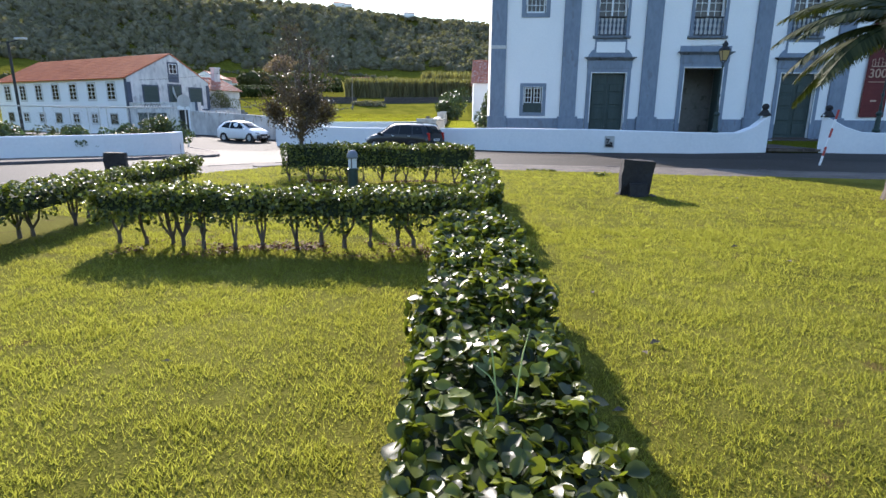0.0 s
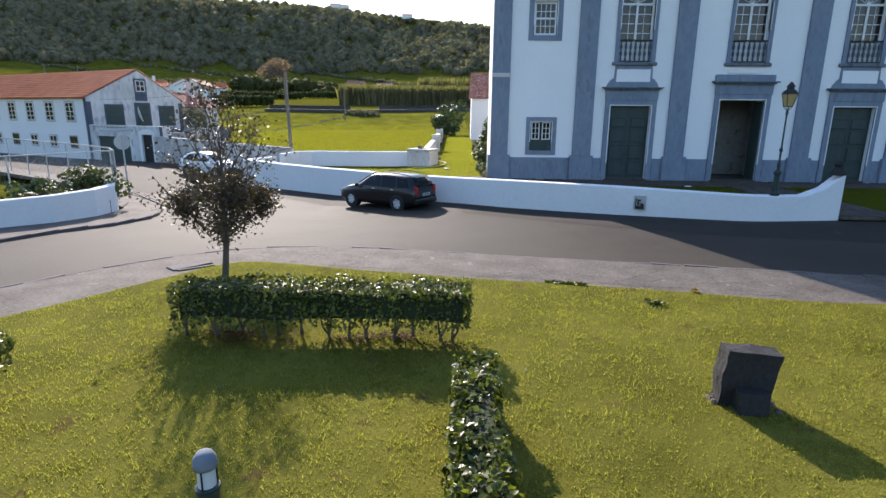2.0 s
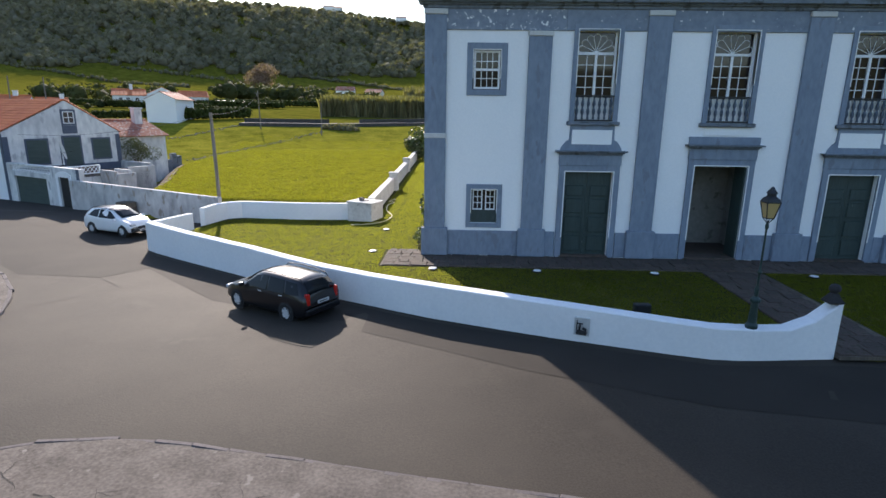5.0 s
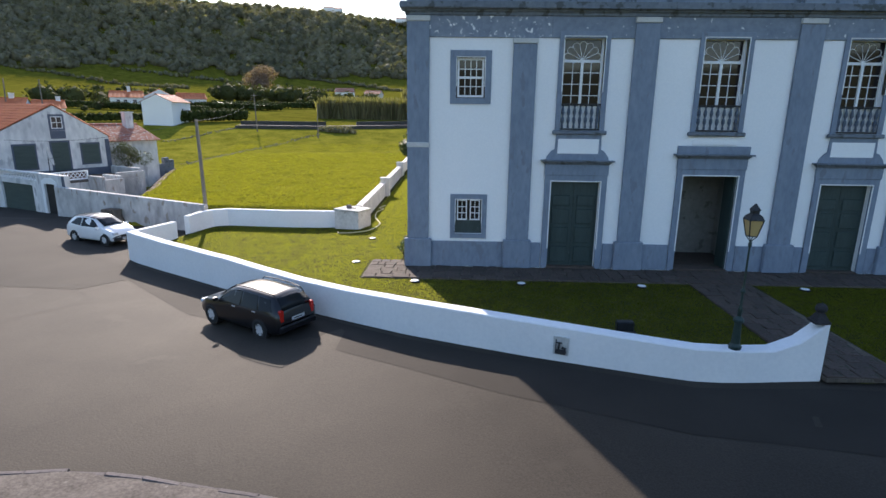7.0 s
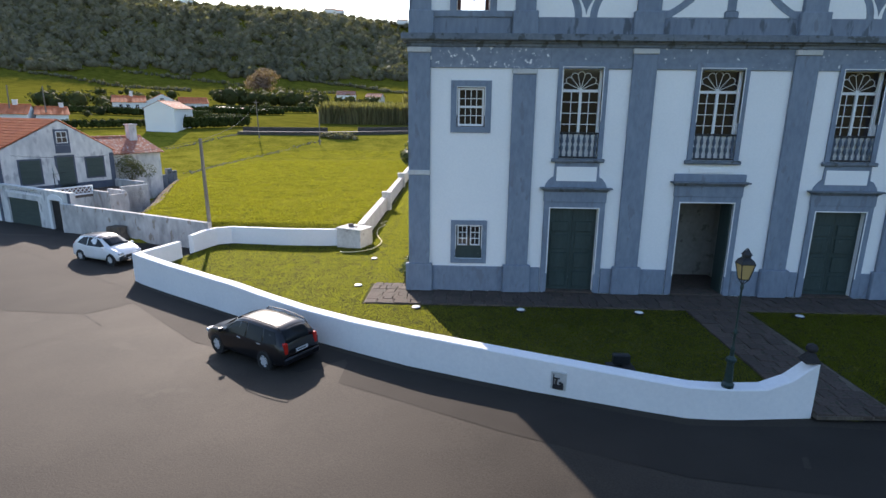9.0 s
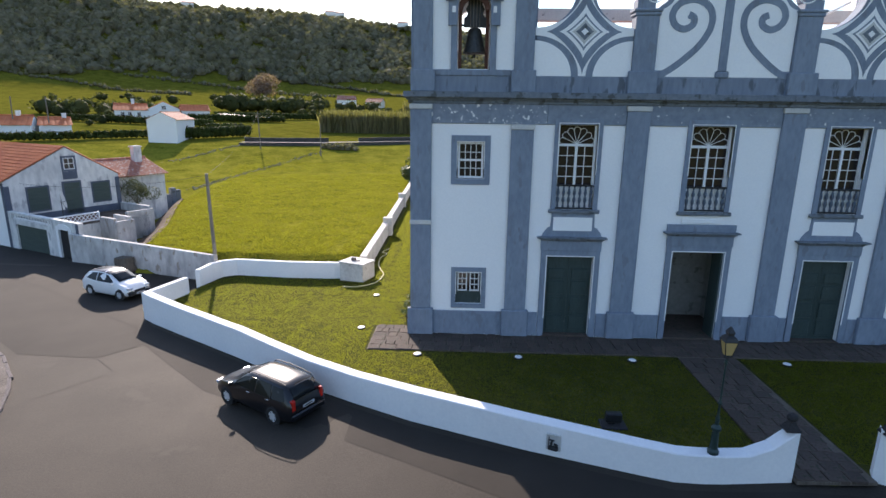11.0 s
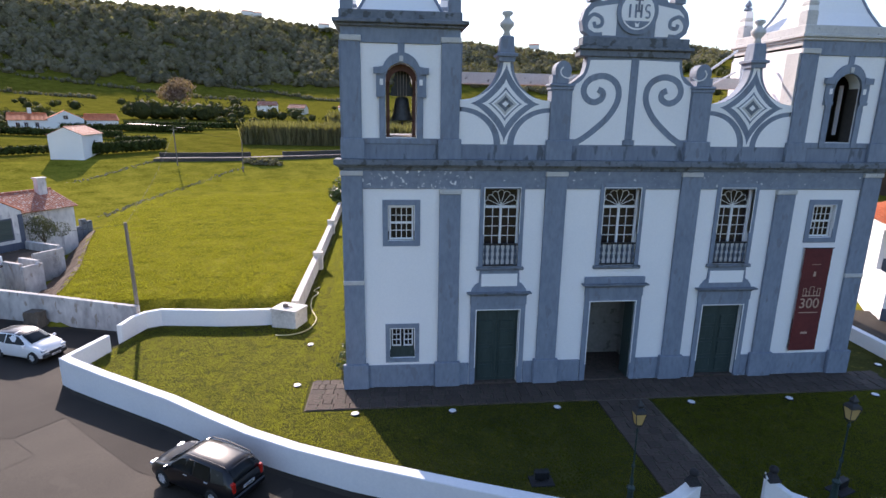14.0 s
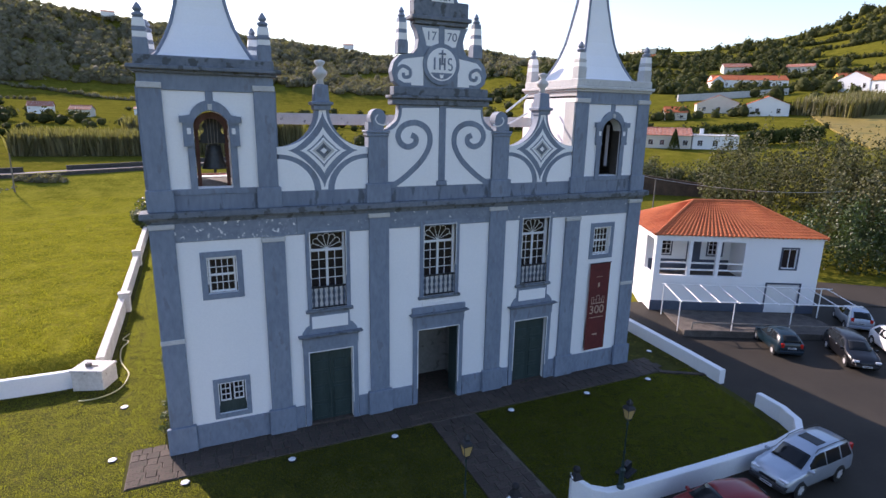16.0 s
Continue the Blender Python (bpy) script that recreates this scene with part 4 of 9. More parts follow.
def star(cx, cz, ax, az0, az1, n=10, bow=0.77):
    """A four-pointed star of hollow sides, half as wide as ax, up az1 and down az0."""
    out = []
    for sx, sz in ((1, 1), (-1, 1), (-1, -1), (1, -1)):
        h = az1 if sz > 0 else az0
        for i in range(n):
            t = i / n * math.pi / 2
            a, b = (1 - math.sin(t)) ** bow, (1 - math.cos(t)) ** bow
            if sx * sz < 0:
                a, b = b, a
            out.append((cx + sx * ax * a, cz + sz * h * b))
    return out


def wing(x0, x1):
    cx = (x0 + x1) / 2
    hw = (x1 - x0) / 2
    curve_l = [(x0 + (hw - 0.28) * math.sin(t), 13.62 + 1.62 * (1 - math.cos(t))) for t in [math.pi / 2 * i / 12 for i in range(13)]]
    curve_r = [(2 * cx - x, z) for x, z in curve_l[::-1]]
    part("gable_wing", prism(bmesh.new(), [(x0, 11.76), *curve_l, *curve_r, (x1, 11.76)], FY, FY + 0.5), STONE, church)
    c0 = 13.49
    # white ground of the lower corners, bounded by arcs
    for s in (-1, 1):
        ex = cx + s * hw
        pts = [(ex, 11.78), (ex, 13.15)] + [(ex - s * (hw - 0.44) * math.sin(t), 11.78 + 1.37 * math.cos(t)) for t in [math.pi / 2 * i / 12 for i in range(1, 13)]]
        plate("white_quarter", pts, 0.012, PLASTER, 0.012)
    # white star with blunt arms, then nested stars and diamonds
    blunt = []
    for sx, sz in ((1, 1), (-1, 1), (-1, -1), (1, -1)):
        side = [(cx + sx * (hw - (hw - 0.15) * math.sin(t)), c0 + sz * (1.7 - 1.55 * math.cos(t))) for t in [math.pi / 2 * i / 14 for i in range(15)]]
        blunt += side if sx * sz > 0 else side[::-1]
    plate("white_star", blunt, 0.012, PLASTER, 0.012)
    plate("grey_star", star(cx, c0, 1.51, 1.62, 1.64), 0.022, STONE, 0.01)
    plate("white_star", star(cx, c0, 1.0, 1.0, 1.02, bow=0.7), 0.032, PLASTER, 0.01)
    plate("grey_star", star(cx, c0, 0.74, 0.72, 0.7, bow=0.66), 0.042, STONE, 0.01)
    for k, (q, mat) in enumerate(((0.62, PLASTER), (0.5, CAPSTONE), (0.36, STONEDARK), (0.15, PLASTER))):
        plate("diamond", star(cx, c0, q, q * 0.95, q * 0.92, 6, 0.62), 0.052 + 0.01 * k, mat, 0.01)
    # neck and urn
    nk = bmesh.new()
    lathe(nk, cx, FY + 0.25, [(0.48, 15.2), (0.5, 15.38), (0.62, 15.42), (0.62, 15.52), (0.44, 15.56), (0.38, 16.2), (0.3, 16.24)], 4, math.pi / 4)
    neck = part("urn_pedestal", nk, STONE, church)
    part("urn", lathe(bmesh.new(), cx, FY + 0.25, [(0.2, 16.2), (0.13, 16.4), (0.16, 16.5), (0.3, 16.64), (0.31, 16.76), (0.14, 16.92), (0.12, 17.0), (0.24, 17.12), (0.22, 17.2), (0.05, 17.24)], 14), CAPSTONE, neck, smooth=True)


wing(6.62, 10.56)
wing(17.84, 21.78)
CX = 14.2
for s in (-1, 1):
    a, b = sorted((CX + s * 2.7, CX + s * 3.66))
    slab_part("pilaster", a + 0.03, b - 0.03, 12.0, 14.1, 0.14, back=0.5)
    slab_part("pilaster_base", a - 0.1, b + 0.1, 11.12, 12.0, 0.24, bevel=0.03)
    slab_part("capital", a - 0.03, b + 0.03, 14.1, 14.24, 0.17, STONE, 0.03, back=0.52)
    slab_part("capital", a - 0.08, b + 0.08, 14.244, 14.36, 0.2, STONE, 0.03, back=0.55)
    sc = bmesh.new()
    cx = CX + s * 3.25
    prism(sc, [(cx - s * 0.1 + 0.36 * math.cos(t), 14.9 + 0.4 * math.sin(t)) for t in [2 * math.pi * i / 20 for i in range(20)]], FY - 0.06, FY + 0.5)
    box(sc, cx - 0.36, cx + 0.36, FY - 0.05, FY + 0.5, 14.38, 14.72)
    part("scroll", sc, STONE, church, "stone scroll above the pilaster")
    ribbon("scroll_line", [(cx - s * 0.6, 14.72), (cx - s * 0.38, 14.6), (cx - s * 0.1, 14.66), (cx + s * 0.03, 14.86), (cx - s * 0.08, 15.04)], 0.025, 0.08, TRIMWHITE)
    # side slope up to the ledge
    pts = [(CX + s * 2.75, 14.35)] + [(CX + s * (2.75 - 0.62 * math.sin(t)), 15.45 - 1.05 * math.cos(t)) for t in [math.pi / 2 * i / 8 for i in range(9)]] + [(CX + s * 2.1, 15.6), (CX + s * 2.1, 14.35)]
    part("gable_shoulder", prism(bmesh.new(), pts, FY + 0.02, FY + 0.5), STONE, church)
part("gable_wall", prism(bmesh.new(), [(CX - 2.75, 11.76), (CX + 2.75, 11.76), (CX + 2.75, 14.4), (CX + 2.14, 14.9), (CX + 2.1, 15.5), (CX - 2.1, 15.5), (CX - 2.14, 14.9), (CX - 2.75, 14.4)], FY + 0.0, FY + 0.48), STONE, church)
for s in (-1, 1):
    panel = [(CX + s * 0.17, 11.8), (CX + s * 2.68, 11.8), (CX + s * 2.68, 14.3)] + [(CX + s * (2.68 - 0.68 * math.sin(t)), 15.36 - 1.0 * math.cos(t)) for t in [math.pi / 2 * i / 8 for i in range(9)]] + [(CX + s * 0.17, 15.4)]
    plate("white_panel", panel, 0.012, PLASTER, 0.012)
    # volute
    curl = [(2.66, 11.86), (2.36, 11.93), (2.02, 12.13), (1.62, 12.44), (1.03, 13.0), (0.67, 13.62), (0.64, 14.16), (0.89, 14.54), (1.4, 14.72), (1.96, 14.56), (2.2, 14.16), (2.06, 13.78), (1.7, 13.62), (1.37, 13.78), (1.34, 14.04), (1.56, 14.16)]
    plate("volute_foot", [(CX + s * 2.68, 11.8), (CX + s * 2.68, 12.05), (CX + s * 2.3, 12.04), (CX + s * 2.24, 11.8)], 0.022, STONE, 0.01)
    ribbon("volute", [(CX + s * x, z) for x, z in curl], 0.13, 0.03, STONE)
slab_part("gable_strip", CX - 0.17, CX + 0.17, 12.04, 15.5, 0.05)
slab_part("strip_foot", CX - 0.27, CX + 0.27, 11.76, 12.036, 0.07, bevel=0.05)
led = bmesh.new()
box(led, CX - 2.5, CX + 2.4, FY - 0.12, FY + 0.55, 15.5, 15.78)
box(led, CX - 2.6, CX + 2.5, FY - 0.26, FY + 0.6, 15.78, 15.92)
box(led, CX - 2.42, CX + 2.32, FY - 0.1, FY + 0.5, 15.92, 16.3)
part("gable_ledge", soften(led, 0.03), STONEDARK, church)
CX = 14.08
up = [(CX - 2.0, 16.3), (CX - 2.28, 16.52), (CX - 2.38, 16.92), (CX - 2.26, 17.34), (CX - 1.98, 17.64), (CX - 1.62, 17.72), (CX - 1.36, 17.74), (CX - 1.16, 17.98), (CX - 1.1, 18.36), (CX - 1.2, 18.7), (CX - 1.34, 18.95)]
part("crest_wall", prism(bmesh.new(), up + [(2 * CX - x, z) for x, z in up[::-1]], FY, FY + 0.45), STONE, church)
wp = [(CX - 1.6, 16.36), (CX - 2.06, 16.6), (CX - 2.16, 16.92), (CX - 2.06, 17.26), (CX - 1.84, 17.46), (CX - 1.5, 17.52), (CX - 0.86, 17.62), (CX - 0.86, 16.36)]
plate("white_panel", wp, 0.012, PLASTER, 0.012), plate("white_panel", [(2 * CX - x, z) for x, z in wp[::-1]], 0.012, PLASTER, 0.012)
for s in (-1, 1):
    cx = CX + s * 1.8
    ribbon("small_volute", [(cx - s * 0.34, 16.4), (cx + s * 0.2, 16.42), (cx + s * 0.38, 16.8), (cx + s * 0.12, 17.16), (cx - s * 0.26, 17.04), (cx - s * 0.28, 16.76), (cx - s * 0.02, 16.7), (cx + s * 0.04, 16.88)], 0.075, 0.03, STONE)
    plate("date_panel", [(CX + s * 0.14, 18.05), (CX + s * 0.72, 18.1), (CX + s * 0.8, 18.4), (CX + s * 0.95, 18.85), (CX + s * 0.14, 18.85)], 0.012, PLASTER, 0.012)
disc = bmesh.new()
prism(disc, arc(CX, 17.32, 0.9, 0, 354, 40), FY - 0.09, FY)
part("emblem_ring", disc, STONE, church)
plate("emblem_disc", arc(CX, 17.32, 0.72, 0, 354, 40), 0.1, PLASTER, 0.02)
em = bmesh.new()
for x in (-0.36, -0.1, 0.14):
    box(em, CX + x - 0.04, CX + x + 0.04, FY - 0.125, FY - 0.1, 17.08, 17.6)
box(em, CX - 0.1, CX + 0.14, FY - 0.125, FY - 0.1, 17.3, 17.37)
box(em, CX - 0.02, CX + 0.06, FY - 0.125, FY - 0.1, 17.37, 17.94), box(em, CX - 0.16, CX + 0.2, FY - 0.125, FY - 0.1, 17.74, 17.81)
plate("emblem_foot", arc(CX, 17.32, 0.66, 214, 326, 16), 0.106, STONE, 0.012)
plate("emblem_mark", [(CX - 0.07, 16.72), (CX + 0.07, 16.72), (CX + 0.1, 16.9), (CX, 16.84), (CX - 0.1, 16.9)], 0.112, PLASTER, 0.012)
sp = [(CX + 0.42 + 0.1 * math.cos(t), 17.46 + 0.13 * math.sin(t)) for t in [radians(a) for a in range(40, 271, 23)]] + [(CX + 0.42 + 0.1 * math.cos(t), 17.21 + 0.13 * math.sin(t)) for t in [radians(a) for a in range(90, -141, -23)]]
for a, b in zip(sp, sp[1:]):
    rod(em, (a[0], FY - 0.11, a[1]), (b[0], FY - 0.11, b[1]), 0.035, n=5)
part("monogram", em, STONE, church)
slab_part("crest_strip", CX - 0.14, CX + 0.14, 18.0, 19.2, 0.05)


def lettering(name, body, x, y, z, size, mat, parent, label="", depth=0.01):
    cu = bpy.data.curves.new(name, "FONT")
    cu.body, cu.size, cu.extrude, cu.align_x = body, size, depth, "CENTER"
    tmp = bpy.data.objects.new(name, cu)
    scene.collection.objects.link(tmp)
    me = bpy.data.meshes.new_from_object(tmp.evaluated_get(bpy.context.evaluated_depsgraph_get()))
    bpy.data.objects.remove(tmp)
    me.materials.append(mat)
    ob = new(name, me)
    ob.parent = parent
    ob.matrix_basis = pose(x, y, z, 90)
    return tagged(ob, label)


lettering("date_lettering", "17", CX - 0.5, FY - 0.024, 18.35, 0.52, STONE, church)
lettering("date_lettering", "70", CX + 0.52, FY - 0.024, 18.35, 0.52, STONE, church)
tl = bmesh.new()
box(tl, CX - 1.34, CX + 1.3, FY - 0.12, FY + 0.5, 18.98, 19.16), box(tl, CX - 1.5, CX + 1.42, FY - 0.24, FY + 0.6, 19.16, 19.34), box(tl, CX - 1.36, CX + 1.3, FY - 0.08, FY + 0.5, 19.34, 20.0)
part("crest_ledge", soften(tl, 0.03), STONEDARK, church)
part("crest_top", prism(bmesh.new(), [(CX - 0.8, 20.0), (CX - 0.5, 20.6), (CX - 0.4, 21.4), (CX + 0.4, 21.4), (CX + 0.5, 20.6), (CX + 0.8, 20.0)], FY, FY + 0.4), STONE, church)
plate("date_panel", [(CX - 0.55, 19.95), (CX - 0.4, 20.5), (CX + 0.4, 20.5), (CX + 0.55, 19.95)], 0.1, PLASTER, 0.012)
lettering("date_lettering", "1529", CX, FY - 0.112, 20.02, 0.42, STONE, church)
for s in (-1, 1):
    px = CX + s * 1.85
    q = math.pi / 4
    pin = part("pinnacle", lathe(bmesh.new(), px, FY + 0.2, [(0.34, 17.7), (0.34, 18.2), (0.3, 18.22), (0.24, 19.2)], 4, q), STONE, church)
    for z in (18.28, 18.72):
        part("pinnacle_band", lathe(bmesh.new(), px, FY + 0.2, [(0.31 - (z - 18.25) * 0.06, z), (0.29 - (z - 18.25) * 0.06, z + 0.28)], 4, q), TRIMWHITE, pin)
    part("pinnacle_knob", lathe(bmesh.new(), px, FY + 0.2, [(0.1, 19.18), (0.19, 19.28), (0.1, 19.4), (0.14, 19.46), (0.02, 19.66)], 8), STONE, pin)
settle(church, 14.2, FY, 0.3)

# banner
BANNER = surface("red_banner_cloth", (0.085, 0.011, 0.012), (0.135, 0.02, 0.018), 0.75, 4, 0.8, 0.15)
CREAM = surface("cream_print", (0.42, 0.27, 0.2), (0.52, 0.36, 0.27), 0.8, 20, 2, 0)
ban = thing("banner", "tall red cloth banner hanging on the church front", "banner")
bm = bmesh.new()
for i in range(25):
    z = 1.72 + 5.28 * i / 24
    w = 0.02 * math.sin(i * 1.7) - 0.03
    a, b = bm.verts.new((23.55, FY - 0.12 + w * 0.4, z)), bm.verts.new((25.0, FY - 0.12 - w * 0.4, z))
    if i:
        bm.faces.new((pa, pb, b, a))
    pa, pb = a, b
ob = part("cloth", bm, BANNER, ban)
so = ob.modifiers.new("thick", "SOLIDIFY")
so.thickness = 0.008
part("rod", rod(bmesh.new(), (23.5, FY - 0.12, 7.02), (25.05, FY - 0.12, 7.02), 0.025), BLACKIRON, ban)
lettering("lettering", "300", 24.22, FY - 0.15, 3.98, 0.72, CREAM, ban)
for x0, x1, z0, z1 in ((23.75, 24.75, 3.72, 3.76), (23.78, 24.74, 4.58, 4.61), (24.18, 24.3, 5.6, 5.85), (24.0, 24.5, 6.2, 6.22), (24.05, 24.4, 2.62, 2.72)):
    part("printed_bar", box(bmesh.new(), x0, x1, FY - 0.152, FY - 0.144, z0, z1), CREAM, ban)
for x0, x1, z1 in ((23.82, 23.94, 4.98), (24.56, 24.68, 4.98), (24.16, 24.34, 5.06), (23.98, 24.12, 4.82), (24.38, 24.52, 4.82)):
    part("printed_outline", ring(bmesh.new(), x0, x1, 4.64, z1, 0.025, FY - 0.152, FY - 0.144), CREAM, ban)
settle(ban, 24.25, FY - 0.1, 1.7)


# ---- churchyard things ----
def gate_cap(x, y, z):
    c = thing("gate_finial", "dark stone pyramid and ball finial on the wall end", "finial", "gate finials")
    part("base", cube(x - 0.24, x + 0.24, y - 0.22, y + 0.22, z, z + 0.08, 0.02), BASALT, c)
    part("cone", lathe(bmesh.new(), x, y, [(0.28, z + 0.08), (0.16, z + 0.24), (0.12, z + 0.3)], 4, math.pi / 4), BASALT, c)
    part("ball", lathe(bmesh.new(), x, y, [(0.06, z + 0.28), (0.15, z + 0.36), (0.17, z + 0.44), (0.13, z + 0.53), (0.03, z + 0.58)], 12), BASALT, c, smooth=True)
    settle(c, x, y, z)
    c.scale = (0.86, 0.86, 0.9)


gate_cap(13.08, 24.98, 1.78)
gate_cap(15.78, 24.98, 1.74)

AMBER = glassy("amber_lantern_glass", (0.45, 0.33, 0.14), 0.2)


def street_lamp(x, y, z):
    c = thing("street_lamp", "old-fashioned dark green iron lamp post with lantern", "street lamp", "lamps on the churchyard wall")
    part("base", lathe(bmesh.new(), x, y, [(0.15, z), (0.16, z + 0.1), (0.11, z + 0.17), (0.085, z + 0.7), (0.13, z + 0.76), (0.13, z + 0.82), (0.06, z + 0.9)], 12), IRON, c)
    part("post", lathe(bmesh.new(), x, y, [(0.05, z + 0.88), (0.06, z + 1.1), (0.032, z + 1.2), (0.032, z + 1.50), (0.06, z + 1.54), (0.06, z + 1.58), (0.028, z + 1.66), (0.024, z + 2.70), (0.045, z + 2.75), (0.045, z + 2.81), (0.025, z + 2.87)], 10), IRON, c)
    arms = bmesh.new()
    for i in range(4):
        a = math.pi / 4 + i * math.pi / 2
        rod(arms, (x, y, z + 2.85), (x + 0.14 * math.cos(a), y + 0.14 * math.sin(a), z + 3.01), 0.012, n=5)
    part("bracket", arms, BLACKIRON, c)
    lan = part("lantern", lathe(bmesh.new(), x, y, [(0.125, z + 3.01), (0.225, z + 3.4)], 4, math.pi / 4), AMBER, c, "amber-tinted lantern glass")
    fr = bmesh.new()
    for i in range(4):
        a, b = math.pi / 4 + i * math.pi / 2, math.pi / 4 + (i + 1) * math.pi / 2
        p0, p1 = Vector((x + 0.13 * math.cos(a), y + 0.13 * math.sin(a), z + 3.00)), Vector((x + 0.235 * math.cos(a), y + 0.235 * math.sin(a), z + 3.41))
        q0, q1 = Vector((x + 0.13 * math.cos(b), y + 0.13 * math.sin(b), z + 3.00)), Vector((x + 0.235 * math.cos(b), y + 0.235 * math.sin(b), z + 3.41))
        rod(fr, p0, p1, 0.014, n=5), rod(fr, p1, q1, 0.018, n=5), rod(fr, p0, q0, 0.014, n=5)
    part("lantern_frame", fr, BLACKIRON, lan)
    part("lantern_roof", lathe(bmesh.new(), x, y, [(0.255, z + 3.4), (0.2, z + 3.5), (0.11, z + 3.56), (0.11, z + 3.62), (0.14, z + 3.64), (0.08, z + 3.72), (0.02, z + 3.8)], 4, math.pi / 4), BLACKIRON, lan)
    settle(c, x, y, z)


street_lamp(10.98, 24.86, 1.05)
street_lamp(17.6, 24.52, 1.12)

LAMPGLASS = surface("white_lamp_disc", (0.7, 0.7, 0.7), (0.85, 0.85, 0.85), 0.4, 20, 3, 0)
first = None
for x, y in ((-0.8, 39.9), (-0.8, 35.15), (2.08, 32.3), (6.3, 32.23), (11.0, 32.2), (17.3, 32.2), (22.1, 32.18), (26.5, 32.2), (29.5, 35.2)):
    if first is None:
        first = thing("ground_light", "round white ground light set in the lawn", "ground light", "lights around the church")
        part("housing", lathe(bmesh.new(), 0, 0, [(0.19, -0.08), (0.19, 0.03), (0.16, 0.04)], 14), BLACKIRON, first)
        part("lens", lathe(bmesh.new(), 0, 0, [(0.165, 0.03), (0.15, 0.055), (0.06, 0.07)], 14), LAMPGLASS, first)
        first.location = (x, y, yard_height(x, y) + 0.02)
    else:
        copy_thing(first, Matrix.Translation((x, y, yard_height(x, y) + 0.02)))

spot = None
for x, y, rz in ((8.9, 27.3, 0), (19.3, 26.0, 20)):
    if spot is None:
        spot = thing("floodlight", "black floodlight on a small stand in the lawn", "floodlight", "churchyard floodlights")
        part("head", soften(box(bmesh.new(), -0.26, 0.26, -0.12, 0.12, 0.14, 0.46), 0.03), BLACKIRON, spot)
        part("bracket", soften(box(bmesh.new(), -0.05, 0.05, -0.05, 0.05, 0.05, 0.16), 0.01), BLACKIRON, spot)
        part("plate", soften(box(bmesh.new(), -0.42, 0.42, -0.3, 0.3, -0.04, 0.05), 0.02), BASALT, spot)
        spot.matrix_basis = pose(x, y, yard_height(x, y), 0, 0, rz)
    else:
        copy_thing(spot, pose(x, y, yard_height(x, y), 0, 0, rz))

# yellow hose trailing from the pier along the side wall, and a small meter box on the pier
HOSE = surface("yellow_hose", (0.4, 0.36, 0.16), (0.55, 0.5, 0.25), 0.5, 20, 3, 0)


def tube(bm, pts, r):
    """A smooth tube through the points."""
    P, prev = [Vector(p) for p in pts], None
    for i in range(len(P) - 1):
        p0, p1, p2, p3 = P[max(i - 1, 0)], P[i], P[i + 1], P[min(i + 2, len(P) - 1)]
        for k in range(6):
            t = k / 6
            q = 0.5 * (2 * p1 + (p2 - p0) * t + (2 * p0 - 5 * p1 + 4 * p2 - p3) * t * t + (3 * p1 - p0 - 3 * p2 + p3) * t ** 3)
            if prev:
                rod(bm, prev, q, r, n=6)
            prev = q
    return bm


hs = thing("garden_hose", "pale yellow garden hose trailing over the grass by a pier", "hose")
line = [(-1.5, 50.4), (-1.85, 49.6), (-1.45, 49.0), (-1.75, 48.0), (-1.62, 46.2), (-1.3, 45.0), (-0.98, 43.9), (-1.1, 42.6), (-1.5, 41.9), (-2.3, 41.6), (-3.2, 41.8)]
part("coil", tube(bmesh.new(), [(x, y, yard_height(x, y) + 0.05) for x, y in line], 0.035), HOSE, hs)
settle(hs, -1.1, 43.9, 0.3)
mb = thing("meter_box", "small brown meter box on a white masonry pier", "meter box")
part("box", cube(-0.13, 0.13, -0.1, 0.1, 0.0, 0.2, 0.015), KERB, mb)
part("pipe", rod(bmesh.new(), (0.1, 0, 0.05), (0.45, 0.06, 0.03), 0.025, n=6), BLACKIRON, mb)
mb.matrix_basis = pose(-2.75, 43.45, 1.36, 0, 0, -24)

# water tap in its niche in the wall
tap = thing("wall_tap", "brass water tap in a small grey niche in the white wall", "tap")
tm = pose(6.72, 25.87, 0.3, 0, 0, -20.5)
part("niche_frame", soften(ring(bmesh.new(), -0.17, 0.17, 0.06, 0.5, 0.05, -0.03, 0.1), 0.008), CAPSTONE, tap)
part("niche_back", box(bmesh.new(), -0.17, 0.17, -0.008, 0.05, 0.06, 0.5), CAPSTONE, tap)
tp = bmesh.new()
rod(tp, (-0.05, -0.005, 0.3), (-0.05, -0.13, 0.3), 0.034), rod(tp, (-0.05, -0.12, 0.31), (-0.05, -0.13, 0.2), 0.03), rod(tp, (-0.12, -0.08, 0.39), (0.04, -0.08, 0.39), 0.022), rod(tp, (-0.05, -0.08, 0.3), (-0.05, -0.08, 0.39), 0.02), rod(tp, (-0.14, -0.02, 0.46), (-0.14, -0.02, 0.1), 0.014), rod(tp, (0.02, -0.03, 0.24), (0.14, -0.03, 0.2), 0.04)
part("tap", tp, BLACKIRON, tap)
part("basin", soften(box(bmesh.new(), -0.15, 0.15, -0.13, 0.0, 0.06, 0.17), 0.02), BASALT, tap)
tap.matrix_basis = tm


